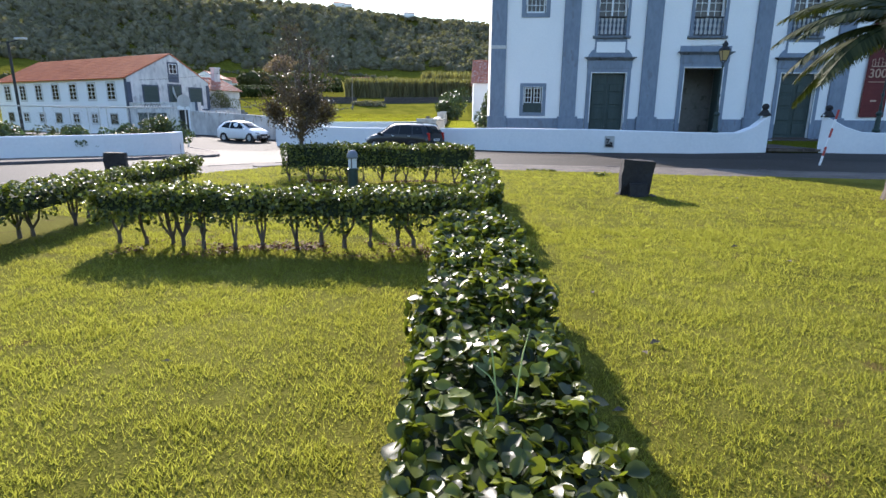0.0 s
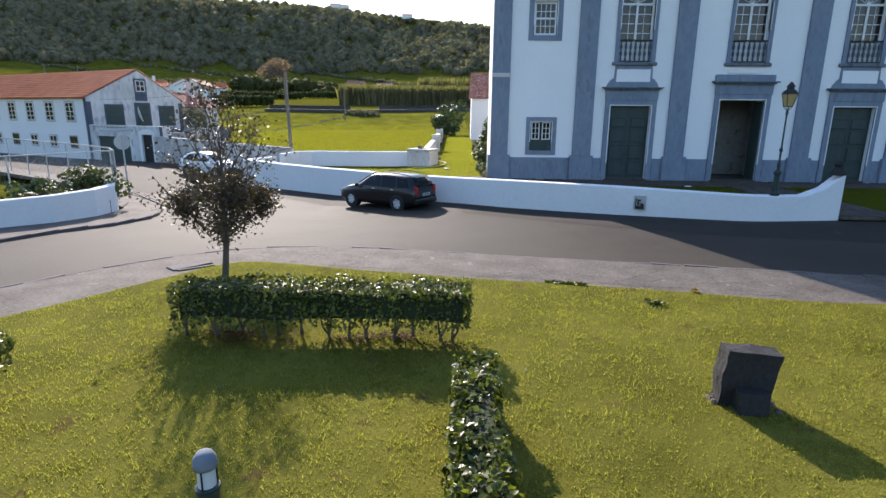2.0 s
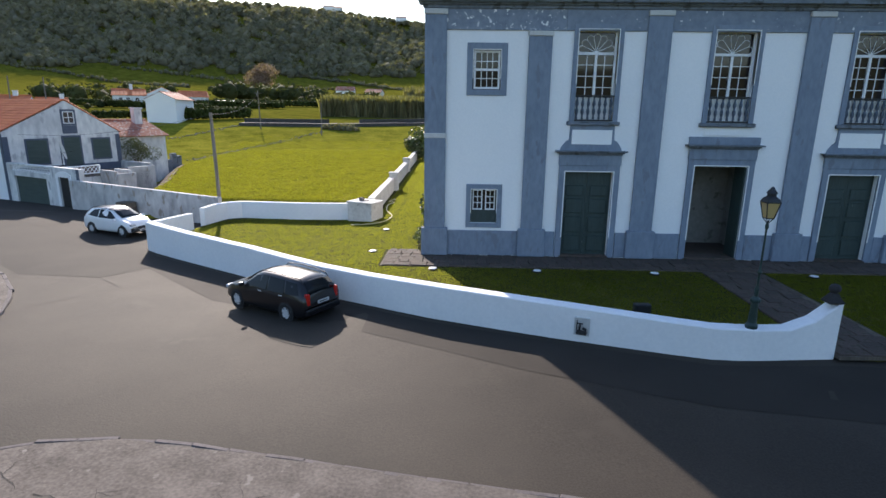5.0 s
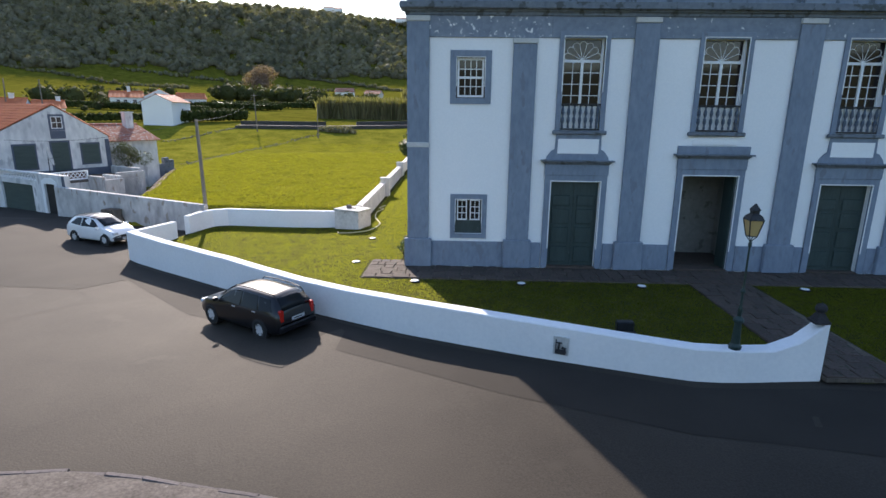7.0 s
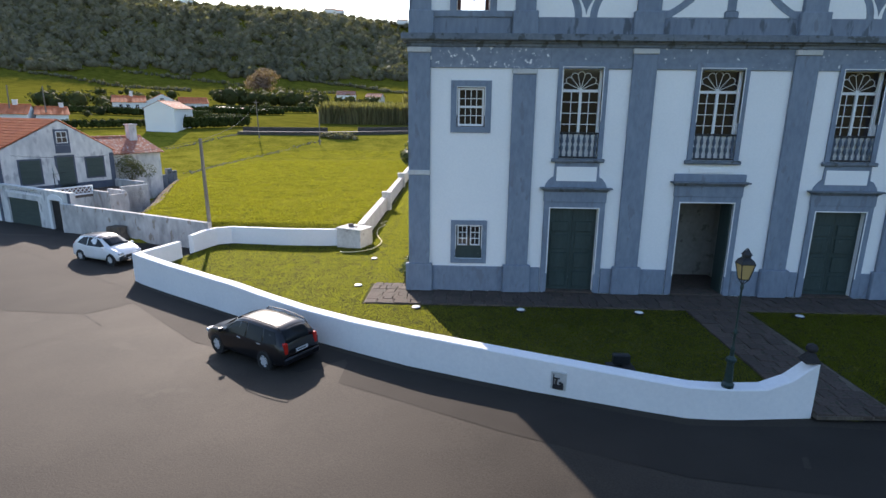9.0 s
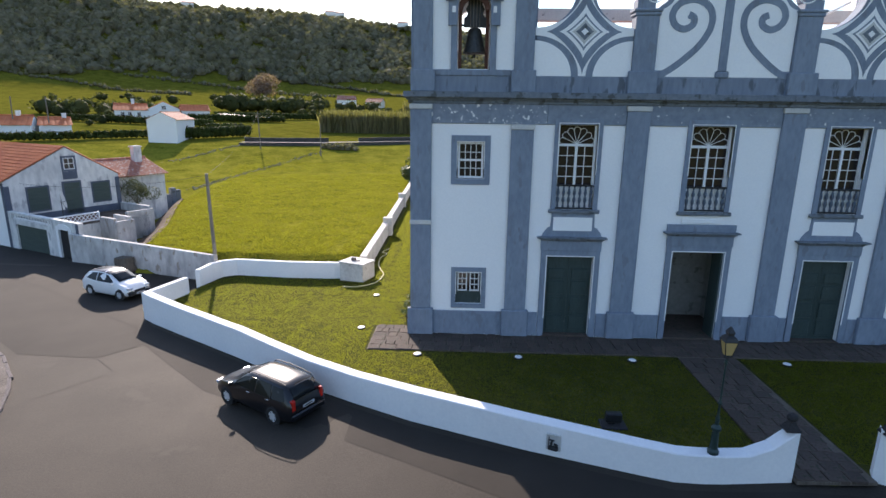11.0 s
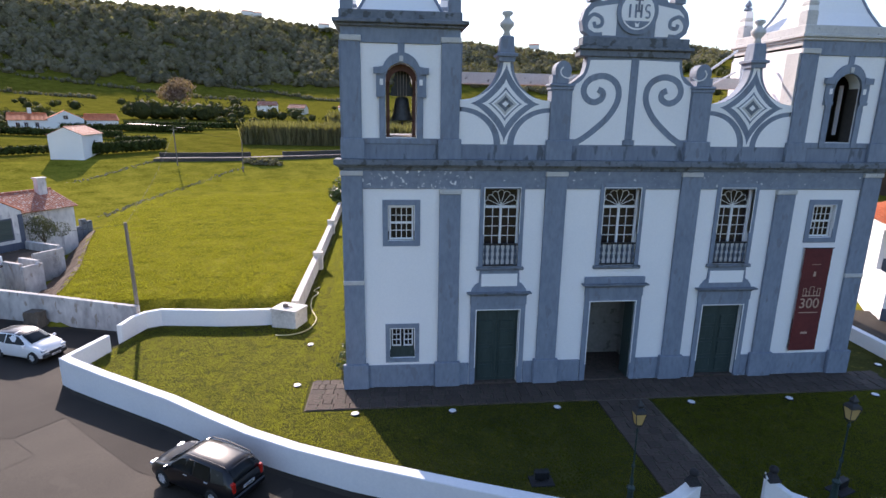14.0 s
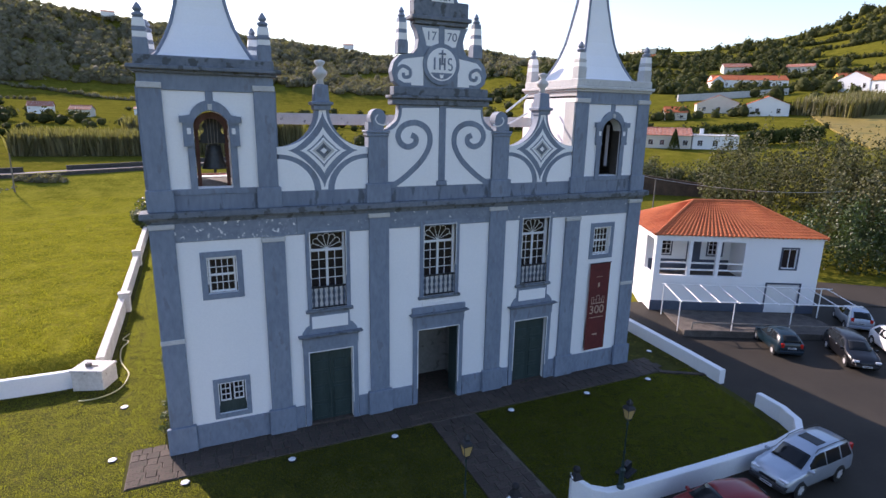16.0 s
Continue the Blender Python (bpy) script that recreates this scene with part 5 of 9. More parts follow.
# ---- park: hedges ----
def leaves(n, spot_fn, size, seed, fine=False):
    """n folded leaves; spot_fn gives a place and an outward way."""
    rng = np.random.default_rng(seed)
    P, N = spot_fn(rng, n)
    N = N + rng.normal(0, 0.55, (n, 3))
    N /= np.linalg.norm(N, axis=1)[:, None] + 1e-9
    A = np.cross(N, rng.normal(0, 1, (n, 3)))
    A /= np.linalg.norm(A, axis=1)[:, None] + 1e-9
    B = np.cross(N, A)
    L = size * rng.uniform(0.7, 1.3, n)[:, None]
    W = L * rng.uniform(0.3, 0.42, n)[:, None]
    fold = L * rng.uniform(0.04, 0.16, n)[:, None]
    tip, root = P + A * L * 0.5 - N * fold * 0.8, P - A * L * 0.5
    mid, l, r = P - N * fold * 0.3, P + B * W + N * fold + A * L * 0.03, P - B * W + N * fold + A * L * 0.03
    if fine:
        def edge(side, along, wide):
            return P + A * L * along + side * B * W * wide + N * fold * (1.0 - 1.4 * abs(along))
        spine, droop = P + A * L * 0.2 - N * fold * 0.2, P + A * L * 0.52 - N * fold * 1.2
        V = np.stack([root, edge(1, -0.24, 0.78), edge(1, 0.06, 1.05), edge(1, 0.34, 0.7), droop, edge(-1, 0.34, 0.7), edge(-1, 0.06, 1.05), edge(-1, -0.24, 0.78), mid - A * L * 0.2, spine], 1).reshape(-1, 3)
        k = np.arange(n)[:, None] * 10
        F = np.concatenate([k + t for t in ([0, 8, 1], [8, 2, 1], [8, 9, 2], [9, 3, 2], [9, 4, 3], [0, 7, 8], [8, 7, 6], [8, 6, 9], [9, 6, 5], [9, 5, 4])], 0)
        return V, F
    V = np.stack([root, l, tip, r, mid], 1).reshape(-1, 3)
    k = np.arange(n)[:, None] * 5
    F = np.concatenate([k + [0, 4, 1], k + [4, 2, 1], k + [0, 3, 4], k + [4, 3, 2]], 0)
    return V, F


def fast_mesh(name, V, F, mat):
    """A mesh from arrays; all faces have the same number of corners."""
    V, F = np.asarray(V, dtype=np.float32), np.asarray(F, dtype=np.int32)
    me = bpy.data.meshes.new(name)
    me.vertices.add(len(V))
    me.vertices.foreach_set("co", V.ravel())
    me.loops.add(F.size)
    me.loops.foreach_set("vertex_index", F.ravel())
    me.polygons.add(len(F))
    me.polygons.foreach_set("loop_start", np.arange(len(F), dtype=np.int32) * F.shape[1])
    me.update(calc_edges=True)
    me.validate()
    me.materials.append(mat)
    return me


def leaf_mesh(name, V, F, mat, parent, label=""):
    ob = new(name, fast_mesh(name, V, F, mat))
    ob.parent = parent
    return tagged(ob, label)


def hedge(x0, x1, y0, y1, zg, zl, zt, density, size, seed, label, stems=True, pitch=0.45, arch=0.11, fine=False):
    """Clipped hedge: leaves over a dark core, on rooted plants at an uneven pitch."""
    h = thing("hedge", label, "hedge", "clipped hedges of the park")
    rng0 = random.Random(seed)
    start, stop = (x0, x1) if x1 - x0 > y1 - y0 else (y0, y1)
    n = max(2, int((stop - start) / pitch))
    plants = [start + (stop - start) * (i + 0.5 + rng0.uniform(-0.36, 0.36)) / n for i in range(n)]

    def places(rng, n):
        w, d, t = x1 - x0, y1 - y0, zt - zl
        area = np.array([w * d * 1.3, d * t, d * t, w * t, w * t])
        side = rng.choice(5, n, p=area / area.sum())
        u, v = rng.uniform(0, 1, n), rng.uniform(0, 1, n)
        P, N = np.zeros((n, 3)), np.zeros((n, 3))
        for s in range(5):
            m = side == s
            if s == 0:
                P[m] = np.stack([x0 + w * u[m], y0 + d * v[m], np.full(m.sum(), zt)], 1)
                N[m] = (0, 0, 1)
            elif s < 3:
                P[m] = np.stack([np.full(m.sum(), x0 if s == 1 else x1), y0 + d * u[m], zl + t * v[m] ** 0.8], 1)
                N[m] = (-1 if s == 1 else 1, 0, 0.45)
            else:
                P[m] = np.stack([x0 + w * u[m], np.full(m.sum(), y0 if s == 3 else y1), zl + t * v[m] ** 0.8], 1)
                N[m] = (0, -1 if s == 3 else 1, 0.45)
        low = (zt - P[:, 2]) / (zt - zl)
        along = P[:, 0] if x1 - x0 > y1 - y0 else P[:, 1]
        gap = np.abs(along[:, None] - np.array(plants)[None, :]).min(1)
        P[:, 2] += low * (np.clip(gap / 0.3, 0, 1.3) ** 1.5 * arch - 0.03) * stems
        sag = np.array([noise.noise((p[0] * 1.9, p[1] * 1.9, seed)) for p in P])
        P[:, 2] -= low * 0.14 * sag * stems
        P -= N * rng.exponential(0.06, n)[:, None]
        wob = np.array([noise.noise((p[0] * 2.2, p[1] * 2.2, p[2] * 2.2 + seed)) + 0.8 * noise.noise((p[0] * 5.5, p[1] * 5.5, seed)) for p in P]) * 0.11
        P += N * wob[:, None]
        return P, N

    area = (x1 - x0) * (y1 - y0) * 1.3 + 2 * (y1 - y0 + x1 - x0) * (zt - zl)
    V, F = leaves(int(area * density), places, size, seed, fine)
    fo = leaf_mesh("foliage", V, F, HEDGELEAF, h)
    if fine:
        fo.data.shade_smooth()
    # Dark box that stands in for the shade between the leaves
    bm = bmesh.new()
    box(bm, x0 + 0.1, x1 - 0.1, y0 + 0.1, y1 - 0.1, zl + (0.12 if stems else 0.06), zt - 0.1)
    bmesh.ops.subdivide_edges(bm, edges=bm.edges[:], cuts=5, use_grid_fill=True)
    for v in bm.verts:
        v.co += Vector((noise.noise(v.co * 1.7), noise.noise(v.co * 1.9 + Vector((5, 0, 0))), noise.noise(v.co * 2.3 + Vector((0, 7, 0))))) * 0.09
    part("shade_core", bm, CORE, h)
    if stems:
        longx = x1 - x0 > y1 - y0
        for u in plants:
            px = u if longx else (x0 + x1) / 2 + rng0.uniform(-0.12, 0.12)
            py = (y0 + y1) / 2 + rng0.uniform(-0.12, 0.12) if longx else u
            bm = bmesh.new()
            k = rng0.choice((2, 3, 4, 5))
            split = zg + rng0.uniform(0.06, 0.18)
            rod(bm, (px, py, zg - 0.05), (px, py, split), 0.034, 0.028, 6)
            for j in range(k):
                ex, ey = px + rng0.uniform(-0.17, 0.17), py + rng0.uniform(-0.12, 0.12)
                mz = (split + zl) / 2 + 0.03
                rod(bm, (px, py, split), (px * 0.4 + ex * 0.6, py * 0.4 + ey * 0.6, mz), 0.02, 0.016, 5)
                rod(bm, (px * 0.4 + ex * 0.6, py * 0.4 + ey * 0.6, mz), (ex, ey, zl + 0.26), 0.016, 0.009, 5)
            part("stem", bm, BARK, h)
    return settle(h, (x0 + x1) / 2, (y0 + y1) / 2, zg)


LG = 0.085
hedge(-0.2, 0.5, -1.6, 5.4, LG, 0.16, 0.86, 1150, 0.066, 11, "long clipped evergreen hedge with glossy broad leaves", stems=False, fine=True)
hedge(-4.8, 0.3, 6.65, 7.3, LG, 0.45, 0.88, 1150, 0.058, 12, "clipped hedge on bare stems running across the lawn", pitch=0.33, arch=0.16)
hedge(0.03, 0.55, 7.35, 11.9, LG, 0.14, 0.86, 800, 0.08, 13, "narrow clipped evergreen hedge edging the lawn", stems=False)
hedge(-4.54, 0.27, 13.66, 14.44, LG - 0.03, 0.4, 1.04, 760, 0.064, 14, "dense clipped hedge on short bare stems", pitch=0.36, arch=0.07)
hedge(-6.42, -5.8, 5.0, 12.1, LG, 0.4, 0.82, 760, 0.062, 15, "clipped hedge with bare stems at the lawn's edge")

# fallen leaves below the hedges
LITTER = leafy("fallen_leaf", (0.035, 0.016, 0.009), (0.2, 0.085, 0.035), 0.7, 0.1, 0.2)


def litter_bed(x0, x1, y0, y1, seed):
    """Patches of fallen leaves lying among the grass, thickest round the stems."""
    rng = random.Random(seed)
    V, F = [], []
    for i in range(int((x1 - x0) * 900)):
        x, y = rng.uniform(x0, x1), rng.gauss((y0 + y1) / 2, (y1 - y0) * 0.42)
        if noise.noise((x * 1.5, y * 1.8, seed)) + 0.5 * noise.noise((x * 5, y * 5, seed)) < rng.uniform(-0.1, 0.45):
            continue
        z = near_height(x, y) + 0.104 + rng.uniform(0, 0.02)
        a, r = rng.uniform(0, 6.28), rng.uniform(0.012, 0.034)
        c, s = math.cos(a) * r, math.sin(a) * r
        k = len(V)
        V += [(x - c, y - s, z), (x - s * 0.5, y + c * 0.5, z + rng.uniform(0, 0.02)), (x + c, y + s, z + rng.uniform(0, 0.03)), (x + s * 0.5, y - c * 0.5, z + rng.uniform(0, 0.012))]
        F += [(k, k + 1, k + 2), (k, k + 2, k + 3)]
    tagged(new("leaf_litter", fast_mesh("leaf_litter", np.array(V), np.array(F), LITTER)), "reddish brown fallen leaves under a hedge", "leaf litter", kind="stuff")


litter_bed(-4.4, 0.1, 6.6, 7.1, 31)
litter_bed(-4.2, 0.1, 13.75, 14.2, 32)

# stray grass stalks in the long hedge
st = thing("grass_stalk", "pale grass stalks growing out of the hedge", "weed")
for i, (x, y, dx, dy, h) in enumerate(((0.14, 1.75, -0.05, 0.1, 0.3), (0.17, 1.85, -0.12, 0.06, 0.12), (0.2, 1.8, 0.06, 0.12, 0.26))):
    bm = bmesh.new()
    rod(bm, (x, y, 0.8), (x + dx * 0.5, y + dy * 0.5, 0.8 + h * 0.7), 0.004, 0.003, 4), rod(bm, (x + dx * 0.5, y + dy * 0.5, 0.8 + h * 0.7), (x + dx, y + dy, 0.8 + h), 0.003, 0.001, 4)
    part("stalk", bm, leafy("pale_stalk", (0.3, 0.36, 0.1), (0.4, 0.45, 0.15), 0.6, 0) if i == 0 else bpy.data.materials["pale_stalk"], st)
settle(st, 0.15, 1.8, 0.8)


# ---- park: bollard lamp, stone blocks, post ----
bl = thing("bollard_lamp", "dark green bollard lamp with a clear head and grey dome", "bollard lamp")
bx, by = -1.85, 9.2
part("post", lathe(bmesh.new(), bx, by, [(0.1, 0.02), (0.1, 0.1), (0.085, 0.12), (0.085, 0.875), (0.095, 0.885), (0.095, 0.915), (0.07, 0.925)], 20), IRON, bl)
CLEAR = surface("frosted_lamp_glass", (0.55, 0.58, 0.6), (0.7, 0.72, 0.74), 0.15, 10, 2, 0)
hd = part("lamp_glass", lathe(bmesh.new(), bx, by, [(0.07, 0.915), (0.07, 1.095)], 20), CLEAR, bl)
for i in range(3):
    a = 0.5 + i * 2.09
    part("lamp_bar", rod(bmesh.new(), (bx + 0.076 * math.cos(a), by + 0.076 * math.sin(a), 0.905), (bx + 0.076 * math.cos(a), by + 0.076 * math.sin(a), 1.105), 0.008, n=6), BLACKIRON, hd)
part("dome", lathe(bmesh.new(), bx, by, [(0.09, 1.085), (0.092, 1.115), (0.085, 1.165), (0.06, 1.205), (0.02, 1.220)], 20), STONEDARK, bl, smooth=True)
settle(bl, bx, by, 0.08)


def basalt_seat(m, seed):
    b = thing("basalt_block", "rough black basalt block leaning on a stone foot in the lawn", "stone block", "basalt blocks in the park")
    bm = prism(bmesh.new(), [(-0.4, 0.0), (0.36, 0.0), (0.42, 0.5), (0.44, 0.76), (-0.38, 0.8), (-0.42, 0.45)], -0.06, 0.26)
    bmesh.ops.subdivide_edges(bm, edges=bm.edges[:], cuts=3, use_grid_fill=True)
    for v in bm.verts:
        v.co.y += 0.14 * (1 - v.co.z) - 0.1
        v.co += Vector((noise.noise(v.co * 4 + Vector((seed, 0, 0))), noise.noise(v.co * 4 + Vector((0, seed, 0))), noise.noise(v.co * 3 + Vector((0, 0, seed))))) * 0.035
    part("slab", bm, BASALT, b)
    ft = cube(-0.2, 0.24, -0.3, 0.0, -0.05, 0.3)
    bmesh.ops.subdivide_edges(ft, edges=ft.edges[:], cuts=2, use_grid_fill=True)
    for v in ft.verts:
        v.co += Vector((noise.noise(v.co * 5), noise.noise(v.co * 5 + Vector((3, 0, 0))), noise.noise(v.co * 5 + Vector((0, 3, 0))))) * 0.03
    part("foot", ft, BASALT, b)
    for k in range(7):
        rr = random.Random(seed * 9 + k)
        x, y = rr.uniform(-0.5, 0.5), rr.uniform(-0.15, 0.35)
        if abs(x) < 0.36:
            x = math.copysign(0.45, x)
        part("soil_clod", lathe(bmesh.new(), x, y, [(0.05, -0.03), (0.07, 0.02), (0.03, 0.06)], 6, rr.uniform(0, 3)), BARK, b)
    b.matrix_basis = m


basalt_seat(pose(3.8, 12.12, 0.07, 0, 0, -5) @ Matrix.Diagonal((0.8, 0.88, 1.02, 1)), 1)
basalt_seat(pose(-9.4, 14.6, 0.06, 0, 0, 15) @ Matrix.Diagonal((0.64, 0.75, 0.86, 1)), 2)

REDPAINT = surface("red_paint", (0.3, 0.03, 0.02), (0.42, 0.05, 0.035), 0.6, 10, 2, 0.1)
mp = thing("marker_post", "leaning red and white striped marker post", "post")
a, b = Vector((12.0, 19.0, 0.2)), Vector((12.45, 19.2, 2.0))
for i in range(6):
    p, q = a.lerp(b, i / 6), a.lerp(b, (i + 1) / 6)
    part("band", rod(bmesh.new(), p, q, 0.035, n=10), TRIMWHITE if i % 2 == 0 else REDPAINT, mp)
settle(mp, 12.0, 19.0, 0.2)


# ---- park: young tree and palm ----
def branch(bm, p, d, length, r, depth, rng, tips, spread=0.5):
    k = 3
    for i in range(k):
        q = p + d * (length / k)
        rod(bm, p, q, r * (1 - 0.22 * i / k), r * (1 - 0.22 * (i + 1) / k), 6 if depth > 1 else 5)
        p = q
        d = (d + Vector((rng.uniform(-1, 1), rng.uniform(-1, 1), rng.uniform(-0.3, 0.6))) * 0.14).normalized()
        if depth <= 2:
            tips.append((p.copy(), depth))
    if depth > 0:
        for j in range(rng.choice((2, 3)) + (1 if depth > 2 else 0)):
            w = Vector((rng.uniform(-1, 1), rng.uniform(-1, 1), rng.uniform(-0.35, 0.8)))
            branch(bm, p, (d + w * spread).normalized(), length * rng.uniform(0.62, 0.85), r * 0.6, depth - 1, rng, tips, spread)


def young_tree(x, y, z, label):
    t = thing("young_tree", label, "tree")
    rng = random.Random(5)
    tips = []
    tr = bmesh.new()
    p = Vector((x, y, z - 0.1))
    line = [p]
    for i in range(9):
        h = 0.42 if i < 2 else 0.36
        p = p + Vector((rng.uniform(-0.05, 0.05), rng.uniform(-0.05, 0.05), h))
        line.append(p)
    for i, (a, b) in enumerate(zip(line, line[1:])):
        rod(tr, a, b, 0.078 - 0.0078 * i, 0.078 - 0.0078 * (i + 1), 8)
    part("trunk", tr, BARK, t)
    ang = 0.0
    for i in range(26):
        u = i / 25
        hz = 0.88 + 1.95 * u ** 1.15
        k = min(len(line) - 2, max(0, int((hz + 0.1) / 0.375)))
        root = line[k].lerp(line[k + 1], 0.5)
        root = Vector((root.x, root.y, z + hz))
        ang += 2.4 + rng.uniform(-0.4, 0.4)
        up = 0.4 + 0.75 * u + rng.uniform(-0.12, 0.2)
        d = Vector((math.cos(ang) * math.cos(up), math.sin(ang) * math.cos(up), math.sin(up)))
        bm = bmesh.new()
        branch(bm, root, d, (0.74 - 0.1 * u) * rng.uniform(0.75, 1.2), 0.024 - 0.01 * u, 2, rng, tips, 0.6)
        part("limb", bm, BARK, t)
    pts = np.array([tuple(p) for p, d in tips])
    low = np.array([1.0 if ((p[0] - x) ** 2 + (p[1] - y) ** 2) / 1.7 + ((p[2] - z - 1.58) / 0.85) ** 2 < 1 else 0.09 for p in pts])

    def places(r, n):
        i = r.choice(len(pts), n, p=low / low.sum())
        return pts[i] + r.normal(0, 0.13, (n, 3)), r.normal(0, 1, (n, 3)) + (0, 0, 0.6)

    V, F = leaves(9000, places, 0.068, 21)
    leaf_mesh("crown", V, F, REDLEAF, t, "sparse bronze-brown leaves")
    settle(t, x, y, z)


young_tree(-5.0, 16.8, 0.08, "young tree with sparse bronze leaves and bare twigs")

PALMLEAF = leafy("palm_leaflet", (0.014, 0.024, 0.008), (0.06, 0.07, 0.024), 0.7, 0.15, 0.15)
pm = thing("palm_tree", "low palm with arching feathery fronds beside the lawn", "palm")
px, py = 9.3, 11.9
part("trunk", lathe(bmesh.new(), px, py, [(0.36, 0.0), (0.3, 0.3), (0.26, 1.6), (0.27, 2.8), (0.34, 3.2), (0.2, 3.55)], 14), BARK, pm)
for i in range(40):
    rng = random.Random(100 + i)
    a = i * 2.399 + 0.2
    up = rng.uniform(0.15, 1.2)
    L = rng.uniform(2.6, 3.4)
    bm = bmesh.new()
    p, d = Vector((px, py, 3.4)), Vector((math.cos(a) * math.cos(up), math.sin(a) * math.cos(up), math.sin(up)))
    n = 22
    for k in range(n):
        q = p + d * (L / n)
        rod(bm, p, q, 0.022 * (1 - k / n) + 0.004, 0.022 * (1 - (k + 1) / n) + 0.004, 4)
        side = d.cross(Vector((0, 0, 1))).normalized()
        l = 0.5 * math.sin(math.pi * min(1, (k + 3) / (n + 3))) + 0.06
        if k > 2:
            for s in (-1, 1):
                for o in (0, 0.33, 0.66):
                    c = p.lerp(q, o)
                    e = c + side * s * l * 0.8 + d * l * 0.55 + Vector((0, 0, -0.42 * l + rng.uniform(-0.05, 0.05)))
                    w = d * 0.045
                    bm.faces.new([bm.verts.new(v) for v in (c - w, c + w, e)])
        d = (d + Vector((0, 0, -0.075))).normalized()
        p = q
    part("frond", bm, PALMLEAF, pm)
settle(pm, px, py, 0.0)


# ---- grass blades, litter ----
def height_map(fn, x0, x1, y0, y1, step=0.5):
    """A height function read off a fine grid, for many places at once."""
    gx, gy = np.arange(x0, x1 + step, step), np.arange(y0, y1 + step, step)
    Z = np.array([[fn(a, b) for a in gx] for b in gy])

    def at(X, Y):
        u, v = (X - x0) / step, (Y - y0) / step
        i, j = np.clip(u.astype(int), 0, len(gx) - 2), np.clip(v.astype(int), 0, len(gy) - 2)
        u, v = u - i, v - j
        return Z[j, i] * (1 - u) * (1 - v) + Z[j, i + 1] * u * (1 - v) + Z[j + 1, i] * (1 - u) * v + Z[j + 1, i + 1] * u * v
    return at


def within(X, Y, outline):
    """Which places lie inside an outline."""
    odd = np.zeros(len(X), dtype=bool)
    for (xa, ya), (xb, yb) in zip(outline, outline[1:] + outline[:1]):
        if ya != yb:
            odd ^= ((ya > Y) != (yb > Y)) & (X < (xb - xa) * (Y - ya) / (yb - ya) + xa)
    return odd


def blades(name, outline, fn, n, h, w, seed, label, mat, near=1.0, soft=1.8, lean=0.55, tuft=3.1, clumped=1.0):
    """Upright grass blades within an outline, thinning out over its last metres; near > 1 crowds them towards low y."""
    r = np.random.default_rng(seed)
    xs, ys = [p[0] for p in outline], [p[1] for p in outline]
    x0, x1, y0, y1 = min(xs), max(xs), min(ys), max(ys)
    X, Y = r.uniform(x0, x1, n), y0 + (y1 - y0) * r.uniform(0, 1, n) ** near
    keep = within(X, Y, outline)
    X, Y = X[keep], Y[keep]
    clump = np.array([noise.noise((a * tuft, b * tuft, 7)) + 0.6 * noise.noise((a * tuft * 3.6, b * tuft * 3.6, 2)) for a, b in zip(X, Y)])
    clump *= clumped
    keep = clump + r.uniform(-0.5, 0.9, len(X)) > 0
    if soft:
        fade = np.minimum(np.minimum(X - x0, x1 - X), np.minimum(Y - y0, y1 + 2 - Y)) / soft
        keep &= fade > r.uniform(0, 1, len(X))
    X, Y, clump = X[keep], Y[keep], clump[keep]
    n = len(X)
    G = height_map(fn, x0, x1, y0, y1)(X, Y) - 0.007
    a = r.uniform(0, 2 * np.pi, n)
    H = h * r.uniform(0.5, 1.3, n) * (1 + 0.4 * clump)
    tip = r.normal(0, lean, (n, 2)) * H[:, None]
    dx, dy = np.cos(a) * w, np.sin(a) * w
    V = np.stack([np.stack([X - dx, Y - dy, G], 1), np.stack([X + dx, Y + dy, G], 1), np.stack([X + tip[:, 0], Y + tip[:, 1], G + H], 1)], 1).reshape(-1, 3)
    F = np.arange(3 * n).reshape(-1, 3)
    tagged(new(name, fast_mesh(name, V, F, mat)), label, "grass", kind="stuff")


BLADE = leafy("grass_blade", (0.13, 0.136, 0.042), (0.215, 0.204, 0.076), 0.6, 0.8, 0.15)
YARDBLADE = leafy("churchyard_grass_blade", (0.096, 0.104, 0.026), (0.172, 0.168, 0.05), 0.6, 0.9, 0.1)
MEADOWBLADE = leafy("meadow_grass_blade", (0.115, 0.118, 0.014), (0.25, 0.236, 0.036), 0.6, 0.48, 0.3)
LAWN_EDGE = [p for p in GRASS_LINE if p[1] > 0 and p[0] < 25]


def lawn_height(x, y):
    return near_height(x, y) + 0.085


blades("grass", [(-6.2, 0.2), (7.4, 0.2), (7.4, 8.6), (-6.2, 8.6)], lawn_height, 640000, 0.042, 0.0042, 31, "short mown grass blades of the lawn", BLADE, 1.35)
blades("grass", [(12.5, 4.5), *[p for p in LAWN_EDGE if p[0] < 12.5 and p[1] > 4.5]], lawn_height, 440000, 0.045, 0.007, 32, "short mown grass blades of the lawn", BLADE, 1.35)
YARD = [(-12.4, 38.3), *[(x, y + 0.5) for x, y in WALL_LINE if x < 12.6], (13.0, 25.4), (13.0, 32.6), (-0.25, 32.6), (-0.25, 35.5), (1.2, 35.6), (1.2, 82), (-1.9, 82), (-1.9, 43.6), (-3.6, 43.7), (-6.8, 43.85), (-10, 44.0), (-11.3, 43.0), (-11.6, 41.2)]
blades("grass", YARD, yard_height, 2000000, 0.048, 0.0115, 33, "mown grass of the churchyard", YARDBLADE, 1.0, 0, 0.36, 2.2, 0.45)
